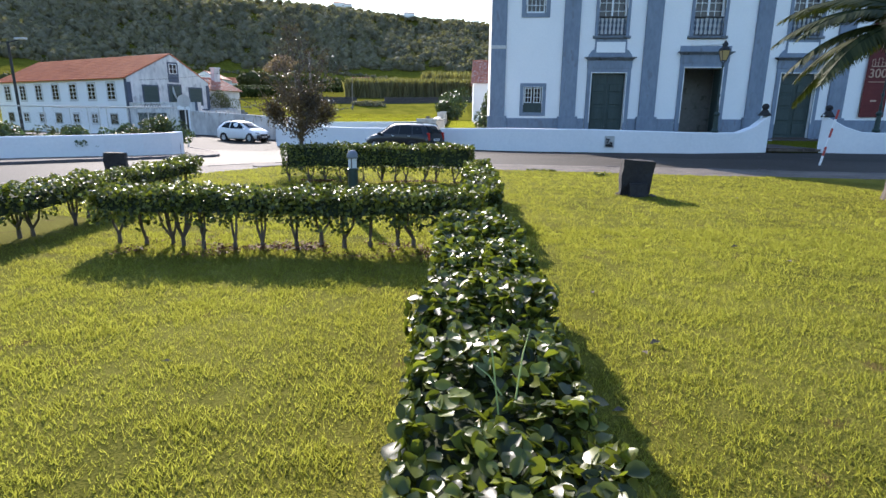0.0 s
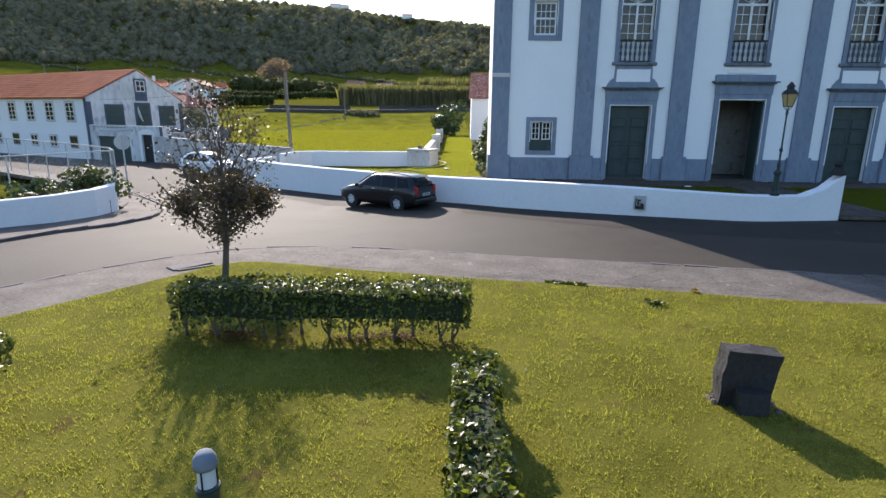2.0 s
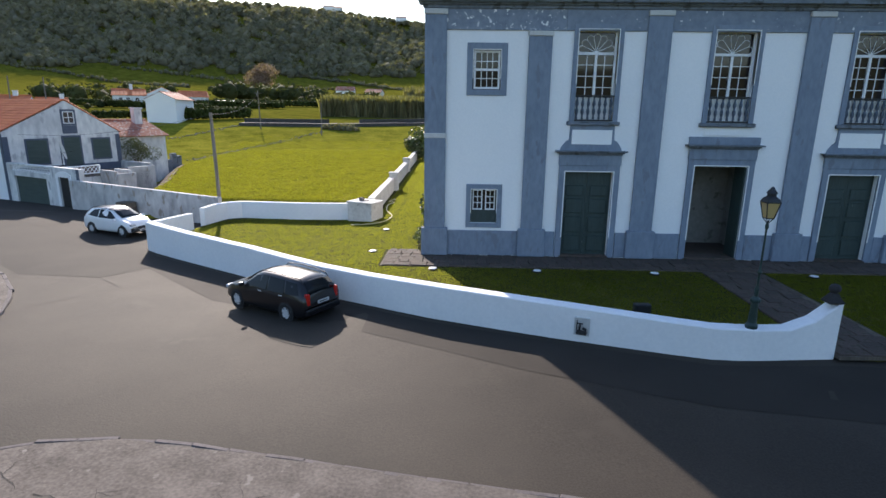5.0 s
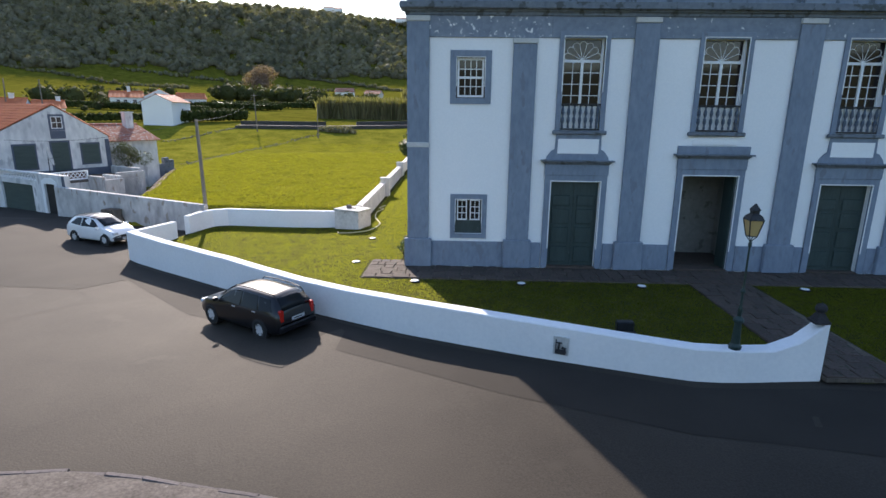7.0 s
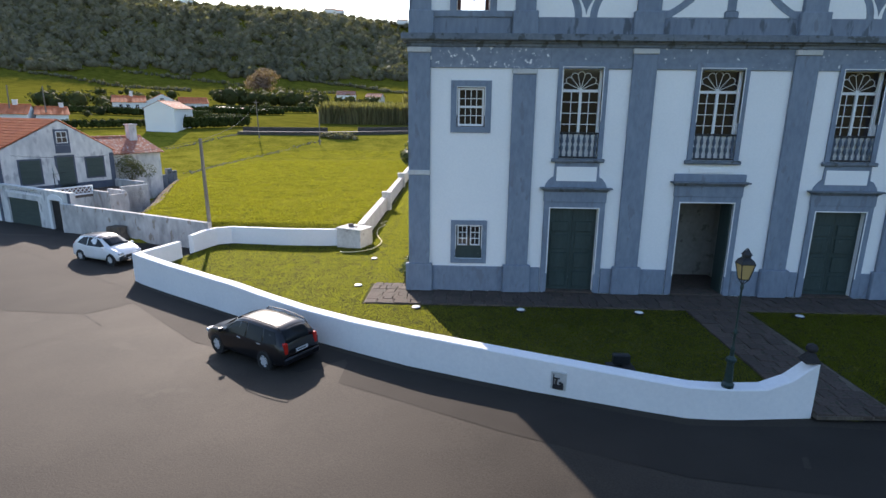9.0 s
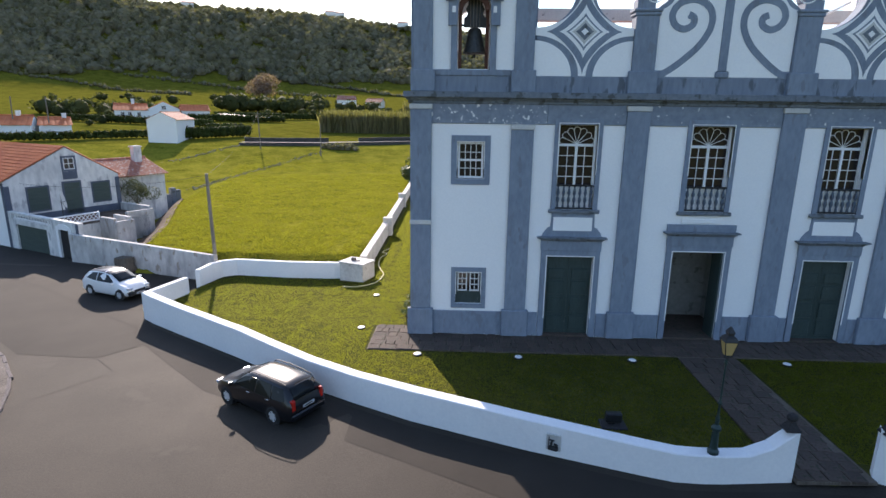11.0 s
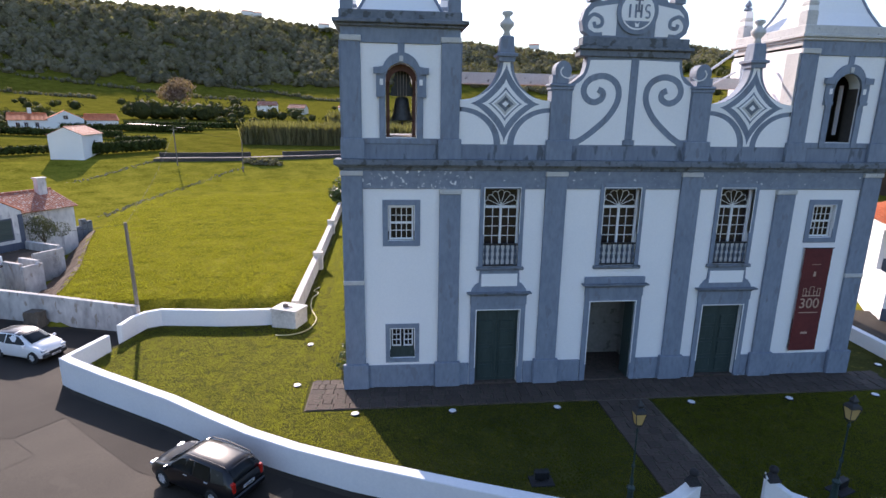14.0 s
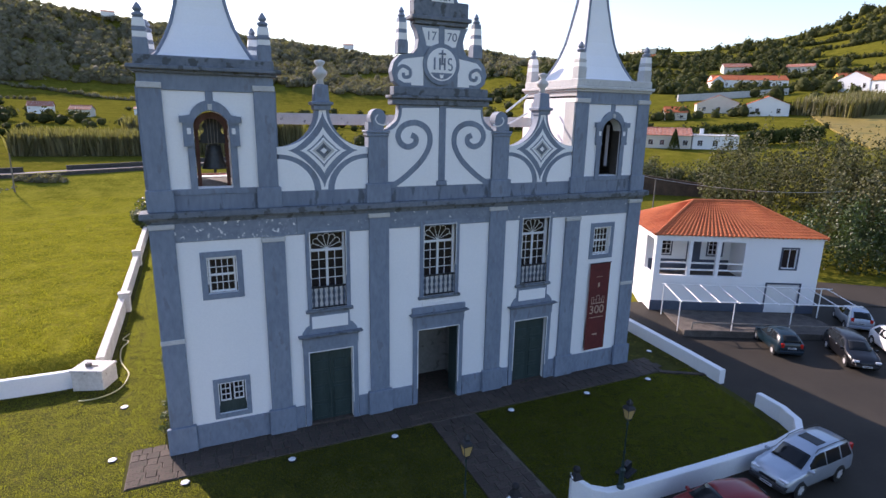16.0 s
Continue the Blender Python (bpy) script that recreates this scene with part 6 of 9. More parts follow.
blades("grass", [(15.6, 25.6), (17.7, 24.95), (27, 24.9), (28.4, 25.6), (29.2, 28), (29.9, 32.5), (28.2, 32.6), (15.6, 32.6)], yard_height, 230000, 0.048, 0.013, 34, "mown grass of the churchyard", YARDBLADE, 1.0, 0, 0.36, 2.2, 0.45)
blades("grass", [(-2.8, 45), (-2.8, 112), (-36, 112), (-25.6, 66), (-21.4, 56), (-19.4, 50), (-18.2, 46.6), (-11.9, 45)], ground_height, 330000, 0.075, 0.03, 35, "uneven grass of the meadow", MEADOWBLADE, 1.9, 0, 0.5, 0.9)

rng = random.Random(77)
for i in range(16):
    lf = thing("fallen_leaf", "dry curled brown leaf lying on the grass", "leaf", "fallen leaves on the lawn")
    x, y = rng.uniform(-4, 6), rng.uniform(2.5, 15)
    s = rng.uniform(0.03, 0.055)
    bm = bmesh.new()
    vs = [bm.verts.new(p) for p in ((-s, 0, 0), (0, s * 0.6, s * 0.5), (s, 0, 0.01), (0, -s * 0.6, s * 0.4), (0, 0, 0.004))]
    for a, b in ((0, 1), (1, 2), (2, 3), (3, 0)):
        bm.faces.new((vs[4], vs[a], vs[b]))
    part("blade", bm, BARK if i % 4 else TIMBER, lf)
    lf.matrix_basis = pose(x, y, near_height(x, y) + 0.105, 0, 0, rng.uniform(0, 360))
# weed tuft at the pavement's edge
wt = thing("weed_tuft", "small dark weed tuft at the edge of the lawn", "weed")
V, F = leaves(90, lambda r, n: (np.stack([r.normal(0, 0.09, n), r.normal(0, 0.06, n), np.abs(r.normal(0.03, 0.03, n))], 1), np.tile((0, 0, 1.0), (n, 1))), 0.09, 5)
leaf_mesh("leaf_cluster", V, F, HEDGELEAF, wt)
wt.location = (4.0, 16.01, 0.08)
wp = thing("weed_patch", "low green weeds creeping onto the pavement edge", "weed")
V, F = leaves(420, lambda r, n: (np.stack([r.uniform(-0.46, 0.46, n), r.normal(0, 0.05, n), np.abs(r.normal(0.02, 0.02, n))], 1), np.tile((0, 0, 1.0), (n, 1))), 0.06, 6)
leaf_mesh("leaf_cluster", V, F, HEDGELEAF, wp)
wp.matrix_basis = pose(2.45, 17.28, 0.075, 0, 0, -12)
yw = thing("weed_clump", "small yellowed weed in a pavement crack", "weed")
V, F = leaves(70, lambda r, n: (np.stack([r.normal(0, 0.06, n), r.normal(0, 0.05, n), np.abs(r.normal(0.04, 0.03, n))], 1), np.tile((0, 0, 1.0), (n, 1))), 0.06, 7)
leaf_mesh("leaf_cluster", V, F, leafy("yellow_weed", (0.2, 0.12, 0.02), (0.42, 0.3, 0.05), 0.7, 0.2), yw)
yw.location = (5.13, 16.86, 0.07)
slb = thing("drain_slab", "pale broken concrete slab tilted in the pavement", "slab")
part("slab", cube(-0.48, 0.48, -0.2, 0.2, -0.05, 0.02, 0.012), KERB, slb)
slb.matrix_basis = pose(-6.5, 18.25, 0.075, 1, 0, 50)
stn = thing("drain_opening", "dark broken drain edge in the pavement", "drain")
part("opening", cube(-0.42, 0.42, -0.05, 0.05, -0.05, 0.012, 0.004), BASALT, stn)
stn.matrix_basis = pose(-6.25, 18.05, 0.075, 0, 0, 40)


# ---- houses ----
BLUETRIM = surface("slate_blue_trim", (0.05, 0.065, 0.1), (0.09, 0.11, 0.15), 0.7, 12, 1, 0.1)
SHUTTER = surface("dull_green_shutter", (0.03, 0.05, 0.045), (0.06, 0.085, 0.075), 0.7, 12, 1, 0.15, stretch=(1, 1, 6))
CREAMWALL = surface("cream_render", (0.6, 0.55, 0.47), (0.72, 0.68, 0.6), 0.9, 8, 0.6, 0.15)


def tiles(bm, a, b, c, d, pitch=0.24, lift=0.045, rows=1):
    """Rows of half-round tiles down a roof slope; a, b: the eave's ends, c, d: the ridge's ends (c above b). rows: courses of overlapping tiles."""
    a, b, c, d = (Vector(p) for p in (a, b, c, d))
    n = max(2, int((b - a).length / pitch))
    nrm = (b - a).cross(d - a).normalized()
    if nrm.z < 0:
        nrm = -nrm
    lines = []
    for k in range(rows):
        for v, step in ((k / rows, 0.03 if rows > 1 else 0.0), ((k + 1) / rows, 0.0)):
            p, q = a.lerp(d, v), b.lerp(c, v)
            lines.append([bm.verts.new(p.lerp(q, i / (n * 4)) + nrm * (lift * (0.0, 0.8, 1.0, 0.8)[i % 4] + step)) for i in range(n * 4 + 1)])
    for low, high in zip(lines, lines[1:]):
        for i in range(n * 4):
            bm.faces.new((low[i], low[i + 1], high[i + 1], high[i]))
    return bm


def sash(parent, x0, x1, z0, z1, y, frame_mat, glass_mat, nx=2, nz=3, trim=None, trim_w=0.12, axis="y", out=-1):
    """A window in a wall face: trim, frame, bars and pane. axis: the way that the wall faces."""
    def turned(bm):
        if axis == "x":
            for v in bm.verts:
                v.co.x, v.co.y = v.co.y, v.co.x
            bmesh.ops.recalc_face_normals(bm, faces=bm.faces[:])
        return bm

    def span(d0, d1):
        return sorted((y + out * d0, y + out * d1))

    d0, d1 = span(0.0, 0.05)
    win = part("window", turned(window_bars(bmesh.new(), x0, x1, z0, z1, d0, nx, nz, 0.045, d1 - d0, 0.06)), frame_mat, parent)
    d0, d1 = span(0.002, 0.022)
    part("pane", turned(box(bmesh.new(), x0 + 0.02, x1 - 0.02, d0, d1, z0 + 0.02, z1 - 0.02)), glass_mat, win)
    if trim:
        d0, d1 = span(0.0, 0.03)
        part("window_trim", turned(ring(bmesh.new(), x0, x1, z0, z1, trim_w, d0, d1)), trim, win)
    return win


def house(label, m, w, d, h, rise, wall=PLASTER, roof=TILE, hip=False, wins=(), side_wins=(), door=None, chimney=None, frame=FRAMEWHITE, trim=None, pitch=0.24, across=False, cat="house"):
    """A house with its front along x at y = 0, ridge along x (or along y if across). wins: (x0, x1, z0, z1) on the front; side_wins on the x = 0 side, as (y0, y1, z0, z1)."""
    o = thing("house", label, cat)
    bm = bmesh.new()
    if across:
        prism(bm, [(0, -0.5), (w, -0.5), (w, h), (w / 2, h + rise), (0, h)], 0, d)
    elif hip:
        box(bm, 0, w, 0, d, -0.5, h)
    else:
        a = [bm.verts.new((x, y, z)) for x in (0, w) for y, z in ((0, -0.5), (d, -0.5), (d, h), (d / 2, h + rise), (0, h))]
        bm.faces.new(a[:5][::-1]), bm.faces.new(a[5:])
        for i in range(5):
            bm.faces.new((a[i], a[(i + 1) % 5], a[5 + (i + 1) % 5], a[5 + i]))
        bmesh.ops.recalc_face_normals(bm, faces=bm.faces[:])
    part("wall", bm, wall, o)
    e, k = 0.3, rise / (d / 2 if not across else w / 2)
    r = bmesh.new()
    if across:
        tiles(r, (-e, d + 0.1, h - e * k + 0.08), (-e, -0.1, h - e * k + 0.08), (w / 2, -0.1, h + rise + 0.08), (w / 2, d + 0.1, h + rise + 0.08), pitch)
        tiles(r, (w + e, -0.1, h - e * k + 0.08), (w + e, d + 0.1, h - e * k + 0.08), (w / 2, d + 0.1, h + rise + 0.08), (w / 2, -0.1, h + rise + 0.08), pitch)
    else:
        q = d / 2 if hip else -0.1
        tiles(r, (-e, -e, h - e * k + 0.08), (w + e, -e, h - e * k + 0.08), (w - q, d / 2, h + rise + 0.08), (q, d / 2, h + rise + 0.08), pitch)
        tiles(r, (w + e, d + e, h - e * k + 0.08), (-e, d + e, h - e * k + 0.08), (q, d / 2, h + rise + 0.08), (w - q, d / 2, h + rise + 0.08), pitch)
        if hip:
            tiles(r, (-e, d + e, h - e * k + 0.08), (-e, -e, h - e * k + 0.08), (q, d / 2, h + rise + 0.08), (q, d / 2, h + rise + 0.08), pitch)
            tiles(r, (w + e, -e, h - e * k + 0.08), (w + e, d + e, h - e * k + 0.08), (w - q, d / 2, h + rise + 0.08), (w - q, d / 2, h + rise + 0.08), pitch)
    rf = part("roof", r, roof, o)
    sd = rf.modifiers.new("thick", "SOLIDIFY")
    sd.thickness = 0.07
    cap = bmesh.new()
    ends = (((w / 2, -0.1, h + rise + 0.1), (w / 2, d + 0.1, h + rise + 0.1)),) if across else (((d / 2 if hip else -0.1, d / 2, h + rise + 0.1), (w - (d / 2 if hip else -0.1), d / 2, h + rise + 0.1)),)
    for p, q in ends:
        rod(cap, p, q, 0.12, n=8)
    if hip:
        for x, y, rx in ((-e, -e, d / 2), (w + e, -e, w - d / 2), (-e, d + e, d / 2), (w + e, d + e, w - d / 2)):
            rod(cap, (x, y, h - e * k + 0.1), (rx, d / 2, h + rise + 0.1), 0.1, n=8)
    part("ridge_tile", cap, roof, rf)
    for a in wins:
        sash(o, *a, 0.0, frame, PANE, trim=trim)
    for a in side_wins:
        sash(o, *a, 0.0, frame, PANE, trim=trim, axis="x")
    if door:
        x0, x1, z1 = door
        part("door", cube(x0, x1, -0.05, 0.02, 0, z1), SHUTTER, o)
    if chimney:
        x, y, top = chimney
        ch = part("chimney", cube(x - 0.4, x + 0.4, y - 0.3, y + 0.3, h, top, 0.02), wall, o)
        part("chimney_cap", cube(x - 0.48, x + 0.48, y - 0.38, y + 0.38, top, top + 0.12), wall, ch)
    o.matrix_basis = m
    return o


# old house by the road: its gable end looks over a terrace
old = thing("old_house", "old two-storey house with stained white walls and red tile roof", "house")
w, d, h, rise, ax = 8.9, 24.0, 4.95, 2.4, 4.75
bm = prism(bmesh.new(), [(0, -0.4), (w, -0.4), (w, h - 0.1), (ax, h + rise), (0, h)], 0, 0.5)
part("gable_wall", bm, OLDWALL, old, "stained peeling gable wall")
part("road_wall", cube(0.01, 0.5, 0.5, d, -0.4, h), PLASTER, old, "white front wall")
bm = cube(w - 0.5, w, 0.5, d, -0.4, h - 0.1)
part("rear_wall", bm, OLDWALL, old)
r = bmesh.new()
tiles(r, (-0.3, d, h - 0.05), (-0.3, -0.05, h - 0.05), (ax, -0.05, h + rise + 0.1), (ax, d, h + rise + 0.1), 0.26, 0.05, 13)
tiles(r, (w + 0.2, -0.05, h - 0.15), (w + 0.2, d, h - 0.15), (ax, d, h + rise + 0.1), (ax, -0.05, h + rise + 0.1), 0.26, 0.05, 13)
rf = part("roof", r, TILE, old, "orange-red clay tile roof")
rf.modifiers.new("thick", "SOLIDIFY").thickness = 0.08
for a in ((-0.02, 0.35), (w - 0.35, w + 0.02)):
    part("corner_strip", cube(a[0], a[1], -0.04, 0.0, -0.4, h - 0.35), BLUETRIM, old)
for x0, x1, z0, z1 in ((1.55, 3.0, 2.5, 4.3), (6.55, 7.95, 2.65, 4.25)):
    sh = part("shutter", cube(x0, x1, -0.06, 0.02, z0, z1, 0.01), SHUTTER, old, "closed green window shutter")
    part("shutter_trim", ring(bmesh.new(), x0, x1, z0, z1, 0.12, -0.04, -0.003), BLUETRIM, sh)
dr = part("door", cube(4.25, 5.5, -0.05, 0.02, 1.9, 4.45), SHUTTER, old)
part("door_trim", ring(bmesh.new(), 4.25, 5.5, 1.9, 4.45, 0.14, -0.05, -0.003, False), BLUETRIM, dr)
sash(old, 4.45, 5.3, 5.55, 6.5, -0.004, FRAMEWHITE, PANE, 2, 2, BLUETRIM, 0.16)
part("attic_panel", cube(4.3, 5.45, -0.035, -0.003, 4.75, 5.38), BLUETRIM, old)
for i in range(8):
    y = 1.9 + 3.2 * i
    if y > 22:
        break
    sash(old, y, y + 1.25, 3.0, 4.55, 0.006, FRAMEWHITE, PANE, 2, 4, CAPSTONE, 0.12, "x")
    sash(old, y + 0.1, y + 1.2, 0.75, 1.7, 0.006, FRAMEWHITE if i % 3 else SHUTTER, PANE, 2, 2, CAPSTONE, 0.1, "x")
part("road_corner_strip", cube(-0.04, 0.006, 0.0, 0.35, -0.4, h - 0.1), BLUETRIM, old)
# terrace in front of the gable
part("terrace", cube(0.35, 8.6, -4.4, -0.06, -0.4, 1.62), OLDWALL, old)
# dark floor colour stands in for the shade of the deep terrace
part("terrace_floor", cube(0.37, 8.58, -4.38, -0.08, 1.62, 1.66), EARTH, old, "terrace floor coloured dark to imitate shade")
part("gable_plinth", cube(0.36, w - 0.36, -0.05, -0.003, 1.66, 2.25), BLUETRIM, old, "dark painted band at the foot of the gable")
fw = holed(bmesh.new(), -9.5, -0.02, -0.4, 2.75, -0.02, 0.33, [(-5.3, -1.0, -0.3, 1.85), (-8.2, -6.9, -0.3, 2.1), (-5.9, -0.5, 2.2, 2.62)])
for v in fw.verts:
    v.co.x, v.co.y = v.co.y, v.co.x
bmesh.ops.recalc_face_normals(fw, faces=fw.faces[:])
part("road_terrace_wall", fw, OLDWALL, old, "stained wall with garage and arched door")
part("garage_door", cube(0.1, 0.16, -5.3, -1.0, -0.3, 1.85), SHUTTER, old)
part("gate_door", cube(0.1, 0.16, -8.2, -6.9, -0.3, 2.1), BLACKIRON, old)
for y0, y1 in ((-6.9, -6.62), (-8.48, -8.2), (-9.5, -9.2)):
    part("wall_strip", cube(-0.06, -0.021, y0, y1, -0.4, 2.3 if y0 > -9 else 2.75), BLUETRIM if y0 < -9 else PLASTER, old)
av = prism(bmesh.new(), [(-8.48, 2.1), *[(-7.55 + 0.95 * math.cos(t), 2.1 + 0.42 * math.sin(t)) for t in [math.pi * (1 - i / 10) for i in range(11)]], (-6.62, 2.1)], -0.06, -0.021)
for v in av.verts:
    v.co.x, v.co.y = v.co.y, v.co.x
bmesh.ops.recalc_face_normals(av, faces=av.faces[:])
part("gate_arch", av, PLASTER, old)
lat = bmesh.new()
for i in range(14):
    c = -5.7 + 5.0 * i / 13
    for s in (-1, 1):
        rod(lat, (0.15, c - 0.19, 2.41 - s * 0.21), (0.15, c + 0.19, 2.41 + s * 0.21), 0.035, n=4)
part("lattice", lat, PLASTER, old)
bl = part("balustrade", ring(bmesh.new(), 1.0, 4.2, 1.95, 2.42, 0.1, -4.55, -4.4), PLASTER, old)
lat = bmesh.new()
for i in range(10):
    c = 1.2 + 2.8 * i / 9
    for s in (-1, 1):
        rod(lat, (c - 0.16, -4.48, 2.18 - s * 0.2), (c + 0.16, -4.48, 2.18 + s * 0.2), 0.035, n=4)
part("lattice", lat, PLASTER, old)
part("lattice_back", cube(1.02, 4.18, -4.44, -4.42, 1.96, 2.41), REDWOOD, old, "red-brown panel behind the lattice")
for x0, x1, y0, y1, z in ((4.2, 5.7, -6.8, -6.5, 1.9), (5.4, 5.7, -6.5, -4.45, 2.1), (6.6, 9.0, -4.4, -4.12, 2.1), (8.7, 9.0, -4.1, -0.1, 2.3), (4.2, 4.5, -6.5, -4.6, 2.1)):
    part("stair_wall", cube(x0, x1, y0, y1, -0.6, z, 0.03), STAINWALL, old)
for i in range(6):
    part("step", cube(4.5, 5.4, -4.72 - 0.3 * (i + 1), -4.7 - 0.3 * i, -0.4, 1.6 - 0.3 * i), CONCRETE, old)
old.matrix_basis = pose(-31.0, 51.4, -0.2, 0, 0, 63.4)
OM = old.matrix_basis

ob = house("low white outbuilding with mossy tile roof and square chimney", OM @ pose(9.0, 2.3, -0.4), 6.0, 6.0, 4.7, 1.3, OLDWALL, OLDTILE, chimney=(4.8, 2.4, 7.2))
dish = thing("satellite_dish", "grey satellite dish on a bracket over a terrace", "satellite dish")
dm = lathe(bmesh.new(), 0, 0, [(0.02, 0), (0.4, 0.06), (0.66, 0.18), (0.69, 0.18), (0.42, 0.09), (0.03, 0.025)], 16)
bmesh.ops.rotate(dm, verts=dm.verts[:], cent=(0, 0, 0), matrix=Matrix.Rotation(radians(78), 3, "Y"))
bmesh.ops.translate(dm, verts=dm.verts[:], vec=(0, 0, 1.75))
part("dish", dm, CAPSTONE, dish)
part("mast", rod(rod(bmesh.new(), (0.0, 0, 0), (0, 0, 1.75), 0.03), (0.02, 0, 1.6), (0.8, 0, 1.75), 0.015), BLACKIRON, dish)
dish.matrix_basis = OM @ pose(2.2, -3.4, 1.85, 0, 0, -35)
for i in range(5):
    st = thing("ruined_pier", "broken stone pier of a ruined shed", "ruin", "ruined shed piers")
    part("masonry", cube(-0.3, 0.3, -0.25, 0.25, -0.6, 2.2 - 0.3 * (i % 3), 0.06), STONEDARK, st)
    st.matrix_basis = OM @ pose(15.6 + 0.75 * i, 4.6 + 0.25 * i, 0)

# annex behind the church, tiled, seen past the facade's corner
house("small white annex with a clay tile roof behind the church", pose(1.2, 72, 0.6), 12, 7, 5.0, 2.7, PLASTER, OLDTILE, pitch=0.34)


# ---- posts, fence, sign, poles ----
def pole(x, y, z, top, lean, r, label, cross=False, lamp=False):
    p = thing("utility_pole", label, "pole")
    bm = bmesh.new()
    rod(bm, (x, y, z - 0.3), (x + lean, y, top), r, r * 0.75, 8)
    part("shaft", bm, TIMBER if not lamp else BLACKIRON, p)
    if cross:
        part("crossarm", cube(x + lean - 0.6, x + lean + 0.6, y - 0.05, y + 0.05, top - 0.5, top - 0.4), TIMBER, p)
    if lamp:
        part("lamp_arm", rod(bmesh.new(), (x, y, top - 0.05), (x + 1.4, y - 0.5, top + 0.1), 0.04), BLACKIRON, p)
        part("lamp_head", cube(x + 1.0, x + 1.7, y - 0.75, y - 0.45, top + 0.04, top + 0.16, 0.03), CAPSTONE, p)
    settle(p, x, y, z)


pole(-12.1, 45.0, 0.2, 6.4, -0.12, 0.13, "weathered wooden utility pole leaning beside a wall")
pole(-22.8, 115.2, 2.5, 8.2, 0.1, 0.12, "thin wooden pole in a meadow")
pole(-34.5, 115.9, 3.5, 10.2, -0.2, 0.12, "thin wooden pole in a meadow", True)
pole(-28.8, 35.6, -0.1, 6.0, 0, 0.1, "dark street light pole beside the old house", lamp=True)
pole(-84, 118, 5.0, 12.5, 0.3, 0.14, "wooden utility pole near far houses")
pole(-79, 121, 5.2, 12.5, 0, 0.14, "wooden utility pole near far houses")
WIRE = surface("wire", (0.03, 0.03, 0.03), (0.06, 0.06, 0.06), 0.6, 9, 2, 0)
for a, b, sag in (((-12.2, 45.0, 6.3), (-34.6, 115.9, 10.0), 1.0), ((-12.2, 45.0, 6.3), (-30.2, 52.0, 4.6), 0.5), ((-22.7, 115.2, 8.1), (-34.6, 115.9, 10.1), 0.3)):
    wr = thing("overhead_wire", "thin dark overhead wire", "wire")
    g, prev = bmesh.new(), None
    for i in range(13):
        u = i / 12
        p = Vector(a).lerp(Vector(b), u) - Vector((0, 0, sag * 4 * u * (1 - u)))
        if prev:
            rod(g, prev, p, 0.009, n=4)
        prev = p
    part("strand", g, WIRE, wr)
    settle(wr, *a)

sg = thing("traffic_sign", "round traffic sign seen from its grey back", "traffic sign")
part("post", rod(bmesh.new(), (-14.9, 29.7, -0.1), (-14.9, 29.7, 2.7), 0.035), CAPSTONE, sg)
g = bmesh.new()
rod(g, (-14.92, 29.72, 2.35), (-14.98, 29.8, 2.35), 0.32, n=20)
part("disc", g, CAPSTONE, sg)
settle(sg, -14.9, 29.7, 0.0)

FENCE = [(-26, 13.6), (-21, 20.5), (-17.2, 26.0), (-15.3, 29.6), (-16.5, 31.2), (-21, 34.5), (-30, 40.2)]
fe = thing("wire_fence", "wire mesh garden fence with a pale top rail", "fence")
for a, b in zip(FENCE, FENCE[1:]):
    part("rail", rod(bmesh.new(), (*a, 2.0), (*b, 2.0), 0.03), CAPSTONE, fe)
    n = max(1, int(math.dist(a, b) / 2.2))
    for i in range(n):
        x, y = a[0] + (b[0] - a[0]) * i / n, a[1] + (b[1] - a[1]) * i / n
        part("post", rod(bmesh.new(), (x, y, -0.2), (x, y, 2.0), 0.03), CAPSTONE, fe)
    mesh = bmesh.new()
    L = math.dist(a, b)
    k = int(L / 0.22)
    for i in range(k):
        for s in (0, 1):
            u0, u1 = i / k, min(1, (i + 5) / k)
            za, zb = (0.7, 2.0) if s else (2.0, 0.7)
            rod(mesh, (a[0] + (b[0] - a[0]) * u0, a[1] + (b[1] - a[1]) * u0, za), (a[0] + (b[0] - a[0]) * u1, a[1] + (b[1] - a[1]) * u1, zb), 0.0028, n=3)
    part("wire_mesh", mesh, CAPSTONE, fe)
settle(fe, -17.2, 26.0, 0)


# ---- shrubs and trees ----
SHRUBLEAF = leafy("shrub_leaf", (0.02, 0.035, 0.01), (0.08, 0.115, 0.03), 0.5, 0.2)
OLIVELEAF = leafy("olive_green_leaf", (0.03, 0.04, 0.012), (0.11, 0.115, 0.04), 0.6, 0.2)
PINKLEAF = leafy("pinkish_leaf", (0.15, 0.105, 0.1), (0.31, 0.225, 0.21), 0.8, 0.3, 0.1)
CANELEAF = leafy("cane_leaf", (0.075, 0.072, 0.028), (0.24, 0.215, 0.11), 0.75, 0.3)


def lumps(n, cx, cy, z0, rx, ry, rz, rng, k=9, rough=0.35):
    """Places on the skin of a crown made of several lumps."""
    c = rng.normal(0, 0.42, (k, 3)) * (rx, ry, rz) + (cx, cy, z0 + rz)
    c[:, 2] = np.maximum(c[:, 2], z0 + rz * 0.45)
    i = rng.integers(0, k, n)
    v = rng.normal(0, 1, (n, 3))
    v /= np.linalg.norm(v, axis=1)[:, None]
    rad = rng.uniform(0.35, 0.62, (k, 1))[i] * rng.uniform(0.75, 1.08, (n, 1))
    return c[i] + v * rad * (rx, ry, rz), v + (0, 0, 0.3)


